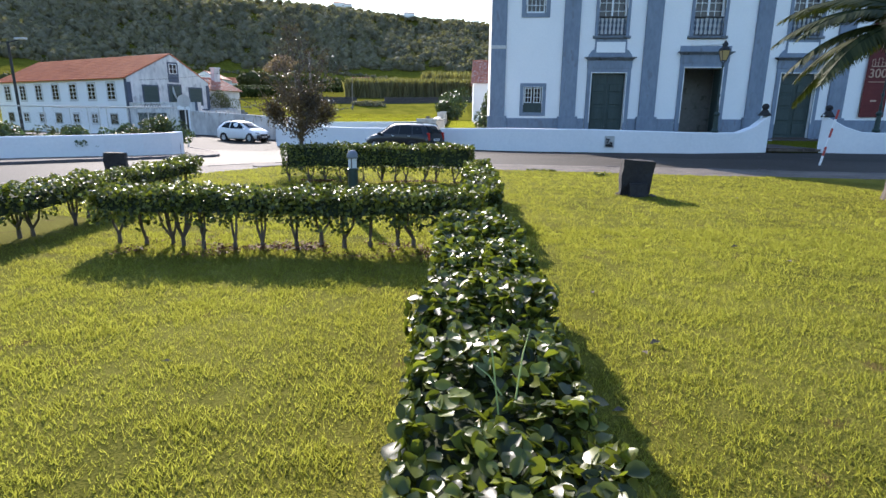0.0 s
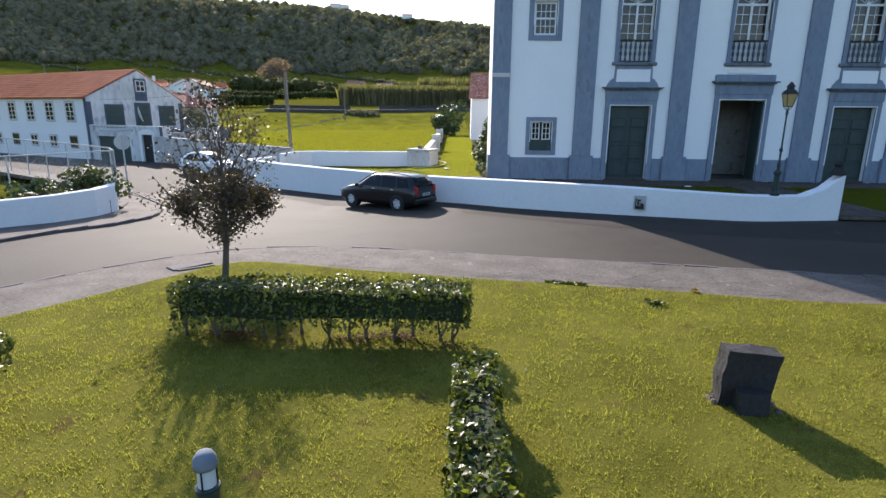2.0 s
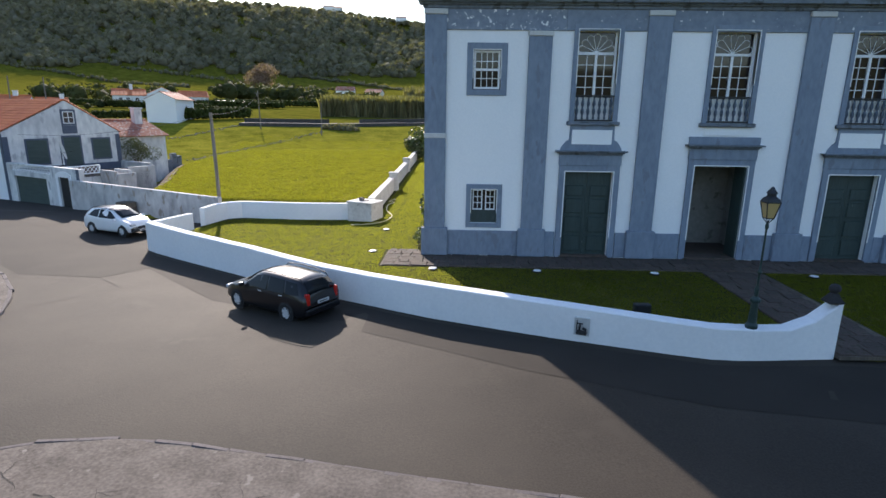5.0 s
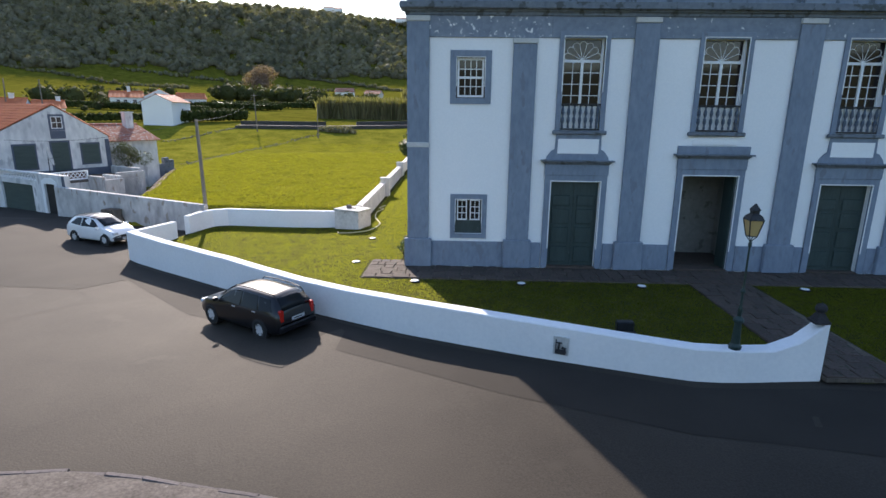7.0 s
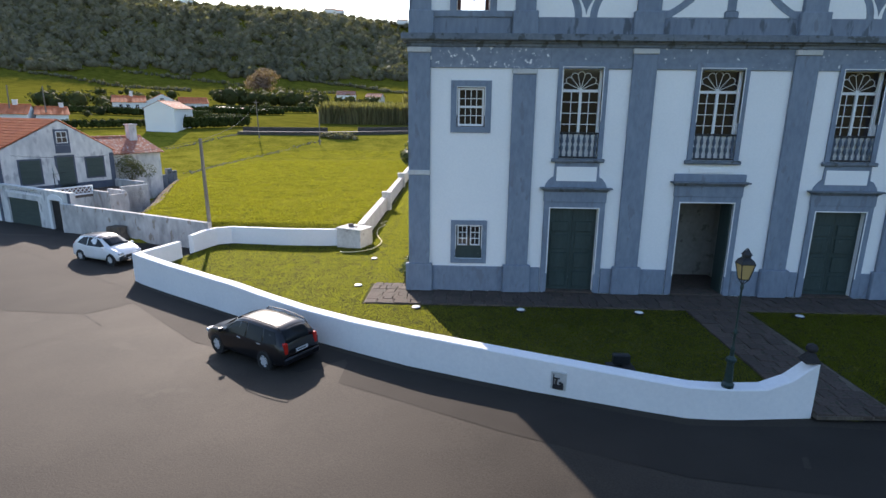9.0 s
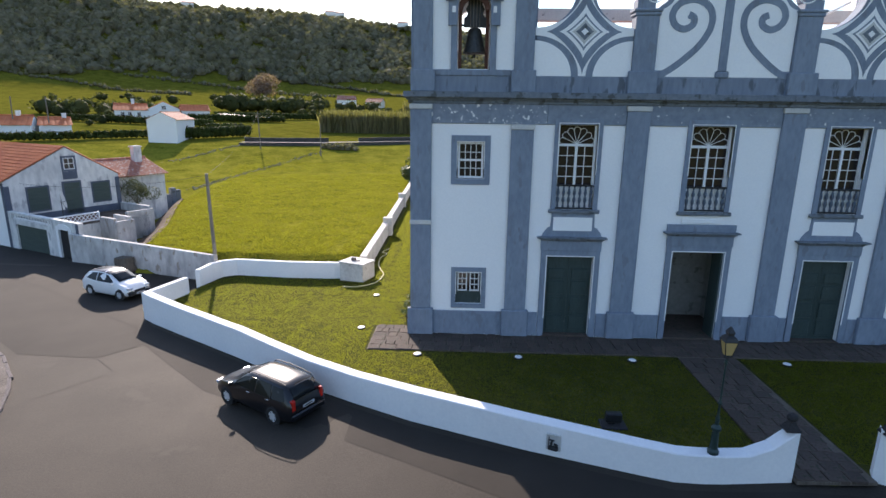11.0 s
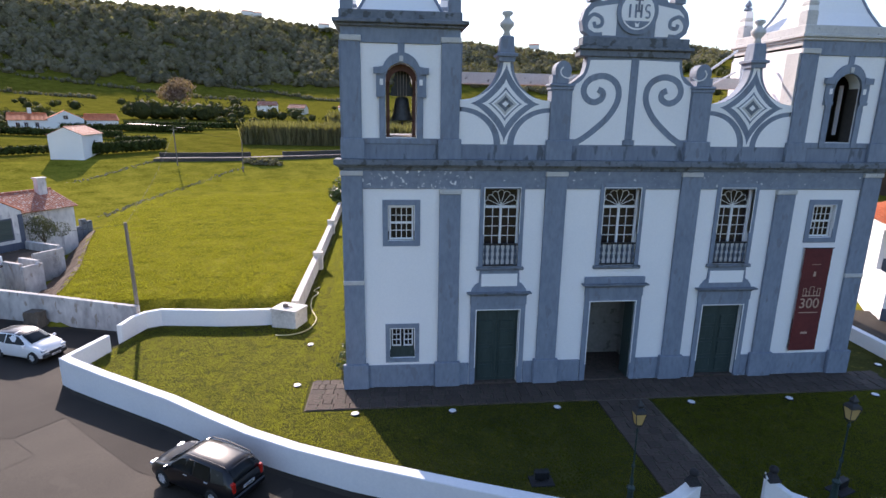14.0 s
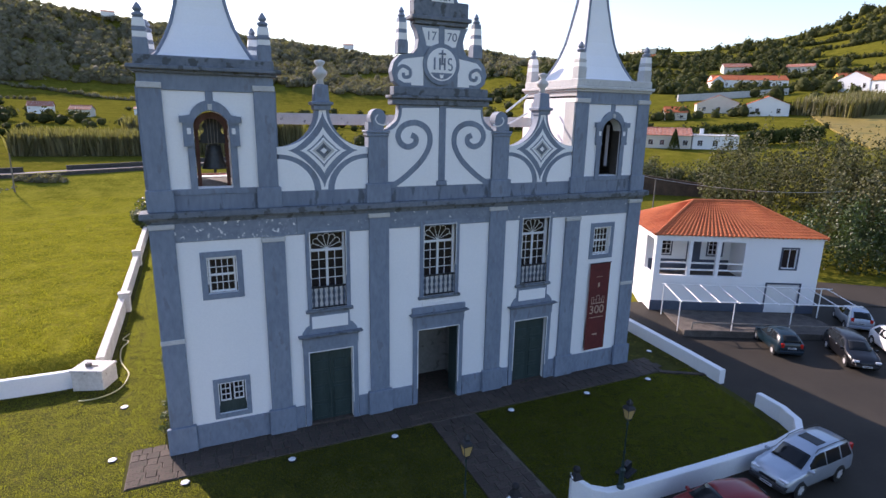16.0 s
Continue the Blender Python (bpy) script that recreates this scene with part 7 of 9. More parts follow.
def shrub(x, y, z, rx, rz, n, size, mat, label, seed, name="shrub", trunk=0.0, cat="shrub", ry=None):
    s = thing(name, label, cat)
    V, F = leaves(n, lambda r, k: lumps(k, x, y, z + trunk, rx, ry or rx, rz, r), size, seed)
    tr = bmesh.new()
    rod(tr, (x, y, z - 0.3), (x, y, z + trunk + rz * 0.6), max(0.03, rx * 0.07), max(0.02, rx * 0.04), 7)
    rr = random.Random(seed)
    for i in range(5):
        a = rr.uniform(0, 6.28)
        rod(tr, (x, y, z + trunk * 0.8 + rz * 0.1), (x + rx * 0.6 * math.cos(a), y + rx * 0.6 * math.sin(a), z + trunk + rz * rr.uniform(0.7, 1.2)), max(0.02, rx * 0.03), 0.012, 5)
    part("trunk", tr, BARK, s)
    leaf_mesh("crown", V, F, mat, s)
    settle(s, x, y, z)


rng = random.Random(9)
for i, (x, y) in enumerate(((-14.9, 24.6), (-15.8, 25.6), (-15.3, 26.9), (-16.2, 23.0), (-17.5, 24.3), (-18.0, 21.4), (-19.6, 22.6), (-20.5, 19.0), (-22.4, 19.6), (-14.7, 27.4))):
    shrub(x, y, 0.0, rng.uniform(0.7, 1.0), rng.uniform(0.5, 0.75), 900, 0.16, SHRUBLEAF if i % 2 else OLIVELEAF, "leafy garden shrub behind a white wall", 300 + i)
bd = part("garden_bed", slab(bmesh.new(), [(-26, 13.1), (-18.2, 20.0), (-14.8, 22.9), (-13.9, 24.4), (-13.7, 26.5), (-15.2, 29.2), (-17.2, 25.8), (-26, 14.2)], -0.2, 0.3), BARK)
tagged(bd, "dark earth garden bed behind the wall", "garden bed", kind="structure")
p = OM @ Vector((10.8, 0.6, 0))
shrub(p.x, p.y, 0.0, 1.45, 1.3, 2600, 0.12, OLIVELEAF, "small spreading tree against an old wall", 41, "small_tree", 1.7, "tree")
for i, (x, y, rx, rz) in enumerate(((-1.0, 86, 2.6, 2.8), (-2.4, 84, 1.7, 1.8))):
    shrub(x, y, 0.6, rx, rz, 1500, 0.3, SHRUBLEAF, "dark evergreen bush beside the church", 50 + i)
for x, y, rx, rz, k in ((2.0, 43.4, 0.95, 1.5, 47), (2.3, 46.0, 1.1, 1.25, 48), (1.9, 41.2, 0.6, 0.8, 49)):
    shrub(x, y, yard_height(x, y) - 0.1, rx, rz, 1500, 0.2, SHRUBLEAF, "dark bush growing in the corner beside the church tower", k)
for i in range(3):
    shrub(1.2, 36.5 + 1.3 * i, 0.4, 0.28, 0.25, 160, 0.1, SHRUBLEAF, "weeds growing at the foot of the church wall", 60 + i, "weed_clump", 0, "weed")


# ---- distance: forest, cane, hedges, far houses ----
# Canopy colour is lifted above real foliage to imitate distant haze
FOREST = leafy("haze_lifted_canopy", (0.105, 0.1, 0.066), (0.245, 0.222, 0.15), 0.9, 0.25, 0.1, patch=0.035)
DARKLEAF = leafy("dark_broadleaf", (0.022, 0.03, 0.012), (0.1, 0.105, 0.038), 0.85, 0.2, 0.1, patch=0.05)
FIELDHEDGE = leafy("field_hedge", (0.02, 0.03, 0.008), (0.06, 0.075, 0.02), 0.9, 0.1, 0.1)


def blob_bank(seed, k=8):
    out = []
    for i in range(k):
        bm = bmesh.new()
        bmesh.ops.create_icosphere(bm, subdivisions=1, radius=1)
        for v in bm.verts:
            v.co *= 1 + 0.42 * noise.noise(v.co * 2.1 + Vector((seed + i * 9, 0, 0))) + 0.3 * noise.noise(v.co * 5 + Vector((0, seed + i * 5, 0)))
        bm.verts.index_update()
        out.append((np.array([v.co[:] for v in bm.verts]), np.array([[v.index for v in f.verts] for f in bm.faces])))
        bm.free()
    return out


BANK = blob_bank(3)


def woods(name, spots, mat, label, cat="woods", seed=1, cards=42, core=0.78):
    """Many uneven tree crowns as one stuff mesh; spots: (x, y, z, radius, height)."""
    rng = np.random.default_rng(seed)
    VV, FF, n = [], [], 0
    S = np.array(spots)
    k = cards
    size = S[:, 3].repeat(k)[:, None]
    D = rng.normal(0, 1, (len(S) * k, 3))
    D /= np.linalg.norm(D, axis=1)[:, None]
    D[:, 2] = np.abs(D[:, 2]) * 1.1 - 0.25
    lump = 1 + 0.3 * np.sin(D[:, 0] * 4 + S[:, 0].repeat(k) * 3) * np.cos(D[:, 1] * 5 + S[:, 1].repeat(k) * 2)
    P = S[:, :3].repeat(k, 0) + D * np.stack([S[:, 3].repeat(k), S[:, 3].repeat(k), S[:, 4].repeat(k)], 1) * (rng.uniform(0.8, 1.12, len(D)) * lump)[:, None]
    N = D + rng.normal(0, 1.0, D.shape)
    N /= np.linalg.norm(N, axis=1)[:, None]
    A = np.cross(N, rng.normal(0, 1, N.shape))
    A /= np.linalg.norm(A, axis=1)[:, None]
    B = np.cross(N, A)
    w = size * rng.uniform(0.14, 0.32, (len(D), 1)) * (24 / k) ** 0.5
    tw = N * w * rng.uniform(-0.5, 0.5, (len(D), 1))
    Q = np.stack([P - A * w, P + B * w * 0.8 + tw, P + A * w, P - B * w * 0.8 + tw], 1).reshape(-1, 3)
    QF = np.arange(len(Q)).reshape(-1, 4)
    VV.append(Q)
    FF.append(np.concatenate([QF[:, [0, 1, 2]], QF[:, [0, 2, 3]]]))
    n = len(Q)
    for x, y, z, r, h in (spots if core else ()):
        V, F = BANK[rng.integers(len(BANK))]
        a = rng.uniform(0, 6.28)
        c, s = math.cos(a), math.sin(a)
        W = np.stack([(V[:, 0] * c - V[:, 1] * s) * r * core + x, (V[:, 0] * s + V[:, 1] * c) * r * core + y, V[:, 2] * h * core + z], 1)
        VV.append(W), FF.append(F + n)
        n += len(V)
    return tagged(new(name, fast_mesh(name, np.concatenate(VV), np.concatenate(FF), mat)), label, cat, kind="stuff")


def polar(az, r):
    return HEART[0] + r * math.sin(radians(az)), HEART[1] + r * math.cos(radians(az))


rng = random.Random(4)
spots = []
while len(spots) < 7600:
    az, r = rng.uniform(-72, 36), rng.uniform(360, 540)
    x, y = polar(az, r)
    edge = 397 + 22 * noise.noise((az * 0.09, 1, 0)) + 14 * noise.noise((az * 0.4, 5, 0))
    if r < edge + (0 if az < 31 else 60):
        continue
    clear = noise.noise((x * 0.011, y * 0.011, 9.0))
    if (clear > 0.42 and r > 430) or (az > 31 and clear > 0.0):
        continue
    s = rng.uniform(2.2, 5.0) * (0.8 if az > 10 else 1)
    if r > 496:
        s *= 0.6
    spots.append((x, y, ground_height(x, y) + s * 0.45, s, s * rng.uniform(0.8, 1.15)))
# field hedges that climb the pasture below the wood
for az0, az1, r0, r1 in ((-41, -26, 400, 340), (-31, -12, 398, 345), (-17, -4, 394, 355), (-60, -44, 385, 345)):
    for i in range(46):
        u = i / 45
        x, y = polar(az0 + (az1 - az0) * u, r0 + (r1 - r0) * u + rng.uniform(-2, 2))
        q = rng.uniform(1.0, 2.0)
        spots.append((x, y, ground_height(x, y) + q * 0.5, q, q))
woods("forest", spots, FOREST, "dark dense woodland covering the steep shaded hillside", seed=1, cards=34)

# hedgerows and tree belts on the right-hand hill
spots = []
for k in range(42):
    az, r = rng.uniform(30, 75), rng.uniform(150, 540)
    turn = rng.choice((0.15, 1.3)) + rng.uniform(-0.2, 0.2)
    x, y = polar(az, r)
    for i in range(rng.randint(10, 26)):
        s = rng.uniform(1.2, 2.6) * (1 + r / 500)
        if 36 < az < 66 and r < 300:
            break
        spots.append((x, y, ground_height(x, y) + s * 0.4, s, s * rng.uniform(0.8, 1.3)))
        x, y = x + 3.2 * math.cos(turn) * (1 + r / 400) + rng.uniform(-1, 1), y - 3.2 * math.sin(turn) * (1 + r / 400) + rng.uniform(-1, 1)
for k in range(500):
    az, r = rng.uniform(24, 62), rng.uniform(300, 470)
    x, y = polar(az, r)
    if noise.noise((x * 0.02, y * 0.02, 4)) > 0.05 and not (44 < az and r < 330):
        s = rng.uniform(2.5, 5)
        spots.append((x, y, ground_height(x, y) + s * 0.5, s, s * rng.uniform(0.8, 1.2)))
for r0, a0, a1 in ((335, 44, 70), (372, 50, 72), (410, 47, 68), (446, 55, 74), (486, 50, 70), (520, 58, 76)):
    az = a0
    while az < a1:
        az += rng.uniform(0.25, 0.5)
        x, y = polar(az, r0 + 16 * noise.noise((az * 0.15, r0, 0)) + (az - a0) * 1.2)
        if noise.noise((az * 0.35, r0, 3)) > -0.25:
            q = rng.uniform(1.4, 3.2)
            spots.append((x, y, ground_height(x, y) + q * 0.45, q, q * rng.uniform(0.8, 1.2)))
woods("hillside_trees", spots, DARKLEAF, "hedgerows and tree belts on the far green hill", seed=2)

# valley trees between meadow and hill foot
spots = []
for k in range(470):
    az, r = rng.uniform(-58, 33), rng.uniform(150, 310)
    x, y = polar(az, r)
    if noise.noise((x * 0.03, y * 0.03, 2)) > 0.08 or (az > -18 and r > 190 and r < 260 and rng.random() < 0.5):
        s = rng.uniform(1.2, 2.8)
        spots.append((x, y, ground_height(x, y) + s * 0.55, s, s * rng.uniform(0.7, 1.1)))
for x0, y0, n, s0 in ((-75, 211, 8, 5.0), (-63, 214, 14, 4.6), (-55, 228, 8, 4.0), (-44, 226, 6, 3.0), (-108, 164, 9, 3.6), (-100, 175, 5, 2.6)):
    for i in range(n):
        x, y, s = x0 + rng.uniform(-7, 7), y0 + rng.uniform(-4, 4), s0 * rng.uniform(0.5, 0.9)
        spots.append((x, y, ground_height(x, y) + s * 0.75, s, s * rng.uniform(0.8, 1.1)))
woods("valley_trees", spots, DARKLEAF, "scattered dark trees and gardens in the valley", seed=3)


def low_hedge(name, a, b, w, h, label, mat=FIELDHEDGE, step=0.9):
    s, n = [], max(2, int(math.dist(a, b) / step))
    for i in range(n + 1):
        x, y = a[0] + (b[0] - a[0]) * i / n, a[1] + (b[1] - a[1]) * i / n
        for j in range(2):
            s.append((x + rng.uniform(-0.2, 0.2), y + rng.uniform(-w, w) * 0.3, ground_height(x, y) + h * (0.35 + 0.3 * j), w * rng.uniform(0.8, 1.1), h * 0.42))
    woods(name, s, mat, label, "hedge", 5)


low_hedge("field_hedge", (-52.2, 122.2), (-43.4, 133), 1.1, 2.5, "dark clipped windbreak hedge beside a white barn")
low_hedge("field_hedge", (-54.5, 139), (-48.5, 142), 1.0, 2.2, "dark hedge behind the white barn")
low_hedge("field_hedge", (-77, 105.6), (-60.3, 122.7), 0.8, 1.7, "long dark hedge edging the meadow")
low_hedge("field_hedge", (-92, 112), (-77, 105.6), 0.8, 1.7, "long dark hedge edging the meadow")
for i, (a, b) in enumerate((((-95, 150), (-60, 152)), ((-80, 165), (-48, 172)), ((-70, 178), (-40, 185)), ((-120, 195), (-85, 190)))):
    low_hedge("field_hedge", a, b, 1.0, 2.0, "dark hedge between far fields")
low_hedge("field_hedge", (118.6, 98.1), (134.7, 92.1), 1.3, 3.6, "tall dark clipped hedge below the houses")
low_hedge("field_hedge", (120, 116), (138, 112), 1.2, 2.2, "dark hedge above the white villa")
low_hedge("field_hedge", (172, 128), (190, 112), 1.6, 3.4, "dark hedge beside the ochre field")
low_hedge("field_hedge", (184, 182), (236, 171), 1.6, 3.2, "long dark hedge on a terrace wall")

# pinkish tree and clumps
gx, gy = -81.8, 251
shrub(gx, gy, ground_height(gx, gy), 8.0, 5.2, 2600, 1.0, PINKLEAF, "large pinkish-brown autumn tree in the valley", 71, "autumn_tree", 2.5, "tree")


def canes(name, x0, x1, y0, y1, n, h, label, seed, mat=CANELEAF):
    """A stand of reeds: tall stalks with drooping leaves."""
    r = np.random.default_rng(seed)
    V, F = [], []
    X, Y = r.uniform(x0, x1, n), y0 + (y1 - y0) * r.uniform(0, 1, n) ** 1.6
    for x, y in zip(X, Y):
        z = ground_height(x, y) - 0.2
        H = h * r.uniform(0.75, 1.12)
        a, w = r.uniform(0, 3.14), 0.22
        dx, dy, lx, ly = math.cos(a) * w, math.sin(a) * w, r.normal(0, 0.4), r.normal(0, 0.4)
        k = len(V)
        V += [(x - dx, y - dy, z), (x + dx, y + dy, z), (x + lx + dx * 0.7, y + ly + dy * 0.7, z + H * 0.8), (x + lx * 1.6, y + ly * 1.6, z + H), (x + lx - dx * 0.7, y + ly - dy * 0.7, z + H * 0.75)]
        F += [(k, k + 1, k + 2, k + 4), (k + 4, k + 2, k + 3)]
    me = bpy.data.meshes.new(name)
    me.from_pydata(V, [], F)
    me.materials.append(mat)
    tagged(new(name, me), label, "reeds", kind="stuff")


canes("giant_cane", -31, 20, 148, 162, 9000, 5.0, "tall stand of yellow-green giant cane", 81)
canes("giant_cane", -12, 30, 164, 176, 3500, 7.0, "tall stand of yellow-green giant cane", 82)

# farm track and stone walls across the meadow
track = bmesh.new()
pts = [(-40, 120.5), (-25, 124.5), (-8, 130), (12, 136), (40, 144)]
vs = []
for x, y in pts:
    vs.append((track.verts.new((x, y - 1.0, ground_height(x, y) + 0.45)), track.verts.new((x, y + 1.2, ground_height(x, y) + 0.5))))
for a, b in zip(vs, vs[1:]):
    track.faces.new((a[0], b[0], b[1], a[1]))
tagged(part("farm_track", track, KERB), "pale concrete farm track above the meadow", "track", kind="structure")
DRYSTONE = surface("dry_stone", (0.03, 0.028, 0.026), (0.1, 0.09, 0.08), 0.95, 6, 2, 0.8, depth=0.08)
strip_wall("track_wall", [(-40, 119.2), (-25, 123.2), (-8, 128.7), (12, 134.7), (40, 142.7)], 0.5, lambda u, x, y: ground_height(x, y) - 0.6, lambda u, x, y: ground_height(x, y) + 0.5, DRYSTONE, "dark dry stone wall below the farm track")
strip_wall("track_wall_upper", [(-40, 122.2), (-27, 125.8), (-24, 126.8)], 0.5, lambda u, x, y: ground_height(x, y) - 0.5, lambda u, x, y: ground_height(x, y) + 1.1, DRYSTONE, "dark dry stone wall along the farm track")
strip_wall("track_wall_upper_east", [(-18, 128.5), (-6, 132), (12, 137.8)], 0.5, lambda u, x, y: ground_height(x, y) - 0.5, lambda u, x, y: ground_height(x, y) + 1.1, DRYSTONE, "dark dry stone wall along the farm track")
FIELDSTONE = surface("lichened_field_stone", (0.13, 0.125, 0.07), (0.3, 0.28, 0.16), 0.95, 5, 1, 0.6, depth=0.06)
STONES = [((-46, 102.4), (-43, 110.5)), ((-43, 110.5), (-39.5, 120.5)), ((-31.4, 80.5), (-30.7, 90.7)), ((-30.7, 90.7), (-28.6, 100.9)), ((-28.6, 100.9), (-26.2, 112.8)), ((-26.2, 112.8), (-23.4, 118.5))]
s = []
for a, b in STONES:
    n = int(math.dist(a, b) / 0.2)
    for i in range(n):
        x, y = a[0] + (b[0] - a[0]) * i / n + rng.gauss(0, 0.35), a[1] + (b[1] - a[1]) * i / n
        q = rng.uniform(0.06, 0.2)
        s.append((x, y, ground_height(x, y) + 0.02, q, q * 0.7))
woods("field_stones", s, FIELDSTONE, "low tumbled line of field stones across the meadow", "stones", 7, 2, 1.0)
s = []
for i in range(26):
    x, y = -20.7 + rng.uniform(-3.5, 4.5), 121.5 + rng.uniform(-1, 1.4)
    q = rng.uniform(0.5, 1.0)
    s.append((x, y, ground_height(x, y) + q * 0.4, q, q * 0.8))
woods("track_scrub", s, FOREST, "brownish scrub below the farm track wall", "scrub", 8)

# far houses on the left
def far(x, y, rz, *args, **kw):
    return house(args[0], pose(x, y, ground_height(x, y) - 0.1, 0, 0, rz), *args[1:], pitch=0.9, **kw)


far(-56.4, 116.3, 9, "white barn with a low pale tiled roof", 5.4, 11, 4.4, 1.3, PLASTER, OLDTILE, across=True)
far(-89.6, 159.5, 30, "white farmhouse with red tile roof and chimneys", 8.0, 7, 2.7, 1.6, PLASTER, TILE, wins=((1.5, 2.4, 0.8, 2.1), (3.2, 4.1, 0.8, 2.1), (5.4, 6.3, 0.8, 2.1)), chimney=(4.6, 3.5, 5.6))
far(-82.6, 163.4, 30, "white farmhouse wing with a gable end", 8.0, 10, 3.0, 2.0, PLASTER, TILE, wins=((3.5, 4.6, 2.9, 3.9),), across=True)
far(-76, 169, 32, "white farmhouse wing with red tile roof", 7.5, 6, 2.6, 1.5, PLASTER, TILE)
far(-88, 114, 24, "low white house with red tile roof", 8.5, 7, 2.0, 1.7, PLASTER, TILE, chimney=(6, 3.5, 4.6))
far(-80, 119.4, 36, "small white house with orange roof", 5.4, 6, 2.0, 1.4, PLASTER, TILE, chimney=(4.4, 3, 4.2))
far(-52, 262, 5, "small white far house among trees", 8, 6, 3, 1.6, PLASTER, OLDTILE)
far(-38, 255, -8, "pinkish far house among trees", 7, 6, 2.6, 1.4, CREAMWALL, OLDTILE)
far(-18, 268, 0, "long pale far building among trees", 11, 6, 2.6, 0.8, PLASTER, OLDTILE)
cp = thing("metal_canopy", "bright metal sheet roof on posts in a field", "shed")
part("sheet", cube(-8.5, 7.5, -2.6, 2.6, 3.0, 3.08), surface("shiny_sheet", (0.7, 0.7, 0.7), (0.85, 0.85, 0.85), 0.15, 3, 1, 0, metal=0.9), cp)
for x in (-4.6, 4.1):
    for y in (-1.3, 1.3):
        part("post", rod(bmesh.new(), (x, y, -0.3), (x, y, 3.0), 0.08), TIMBER, cp)
cp.matrix_basis = pose(-58.5, 173, ground_height(-58.5, 173) - 1.6, 0, 3, -10)

# ridge-top houses on the left hill, tiny
for az, r in ((-31, 504), (-26, 502), (-13.4, 508), (-12.6, 510), (-6.5, 504), (14, 508)):
    x, y = polar(az, r)
    house("small white house on the far ridge", pose(x, y, ground_height(x, y) + 2, 0, 0, -az), 9, 6, 2.6, 1.2, PLASTER, OLDTILE, pitch=3)


# ---- right-hand side: parish house, pergola, thicket, town ----
ph = thing("parish_house", "white two-storey house with orange hipped tile roof and verandah", "house")
W, D, H = 12.6, 8.0, 6.2
fr = holed(bmesh.new(), 0, W, -0.4, H, 0, 0.25, [(0.45, 6.8, 2.95, 5.7), (8.85, 11.3, 0.0, 2.45), (9.65, 10.75, 3.75, 5.3)])
part("front_wall", fr, PLASTER, ph)
for nm, x0, x1, y0, y1 in (("side_wall", 0, 0.25, 2.6, D), ("side_wall", W - 0.25, W, 0.25, D), ("rear_wall", 0.25, W - 0.25, D - 0.25, D), ("verandah_wall", 0.25, 7.0, 2.35, 2.6), ("verandah_end", 6.8, 7.0, 0.25, 2.35)):
    part(nm, cube(x0, x1, y0, y1, -0.4, H), PLASTER, ph)
sw = holed(bmesh.new(), 0.25, 2.6, -0.4, H, 0, 0.25, [(0.5, 2.3, 2.95, 5.7)])
for v in sw.verts:
    v.co.x, v.co.y = v.co.y, v.co.x
bmesh.ops.recalc_face_normals(sw, faces=sw.faces[:])
part("side_wall_open", sw, PLASTER, ph)
part("verandah_floor", cube(0.25, 6.8, 0.25, 2.35, 2.6, 2.8), CONCRETE, ph)
part("ceiling", cube(0.25, W - 0.25, 0.25, D - 0.25, H - 0.1, H), PLASTER, ph)
part("plinth", cube(-0.03, 8.7, -0.04, -0.003, -0.4, 0.85), BLUETRIM, ph, "dark painted plinth")
part("plinth", cube(11.45, W + 0.03, -0.04, -0.003, -0.4, 0.85), BLUETRIM, ph)
for x in (2.55, 4.7):
    part("verandah_pillar", cube(x, x + 0.28, 0.02, 0.27, 2.95, 5.7), PLASTER, ph)
for z in (3.35, 3.9):
    part("verandah_rail", cube(0.45, 6.8, 0.08, 0.16, z, z + 0.12), TRIMWHITE, ph)
for a in ((0.9, 2.0, 4.1, 5.4), (5.0, 6.1, 4.1, 5.4)):
    sash(ph, *a, 2.35, FRAMEWHITE, PANE, 3, 3, BLUETRIM, 0.12)
part("verandah_dado", cube(0.3, 6.75, 2.31, 2.347, 2.8, 3.7), BLUETRIM, ph)
part("verandah_door", cube(3.3, 4.4, 2.28, 2.347, 2.8, 5.3), BLUETRIM, ph)
sash(ph, 9.65, 10.75, 3.75, 5.3, 0.12, FRAMEWHITE, PANE, 2, 1, None)
part("window_trim", ring(bmesh.new(), 9.65, 10.75, 3.75, 5.3, 0.13, -0.035, -0.003), BLUETRIM, ph)
gd = part("garage_door", cube(8.9, 11.25, 0.08, 0.14, 0.0, 2.42), TRIMWHITE, ph)
for x in (9.5, 10.1, 10.7):
    part("door_rib", cube(x - 0.02, x + 0.02, 0.06, 0.08, 0.05, 2.1), TRIMWHITE, gd)
part("garage_trim", ring(bmesh.new(), 8.85, 11.3, 0.0, 2.45, 0.14, -0.035, -0.003, False), BLUETRIM, ph)
rr = bmesh.new()
e, rise = 0.2, 2.1
z0, z1, q = H - 0.05, H + rise, D / 2
tiles(rr, (-e, -e, z0), (W + e, -e, z0), (W - q, q, z1), (q, q, z1), 0.34, 0.1, 13)
tiles(rr, (W + e, D + e, z0), (-e, D + e, z0), (q, q, z1), (W - q, q, z1), 0.34, 0.1, 13)
tiles(rr, (-e, D + e, z0), (-e, -e, z0), (q, q, z1), (q, q, z1), 0.34, 0.1, 13)
tiles(rr, (W + e, -e, z0), (W + e, D + e, z0), (W - q, q, z1), (W - q, q, z1), 0.34, 0.1, 13)
rf = part("roof", rr, TILE, ph, "bright orange clay tile roof")
rf.modifiers.new("thick", "SOLIDIFY").thickness = 0.07
cap = bmesh.new()
rod(cap, (q, q, z1 + 0.04), (W - q, q, z1 + 0.04), 0.13)
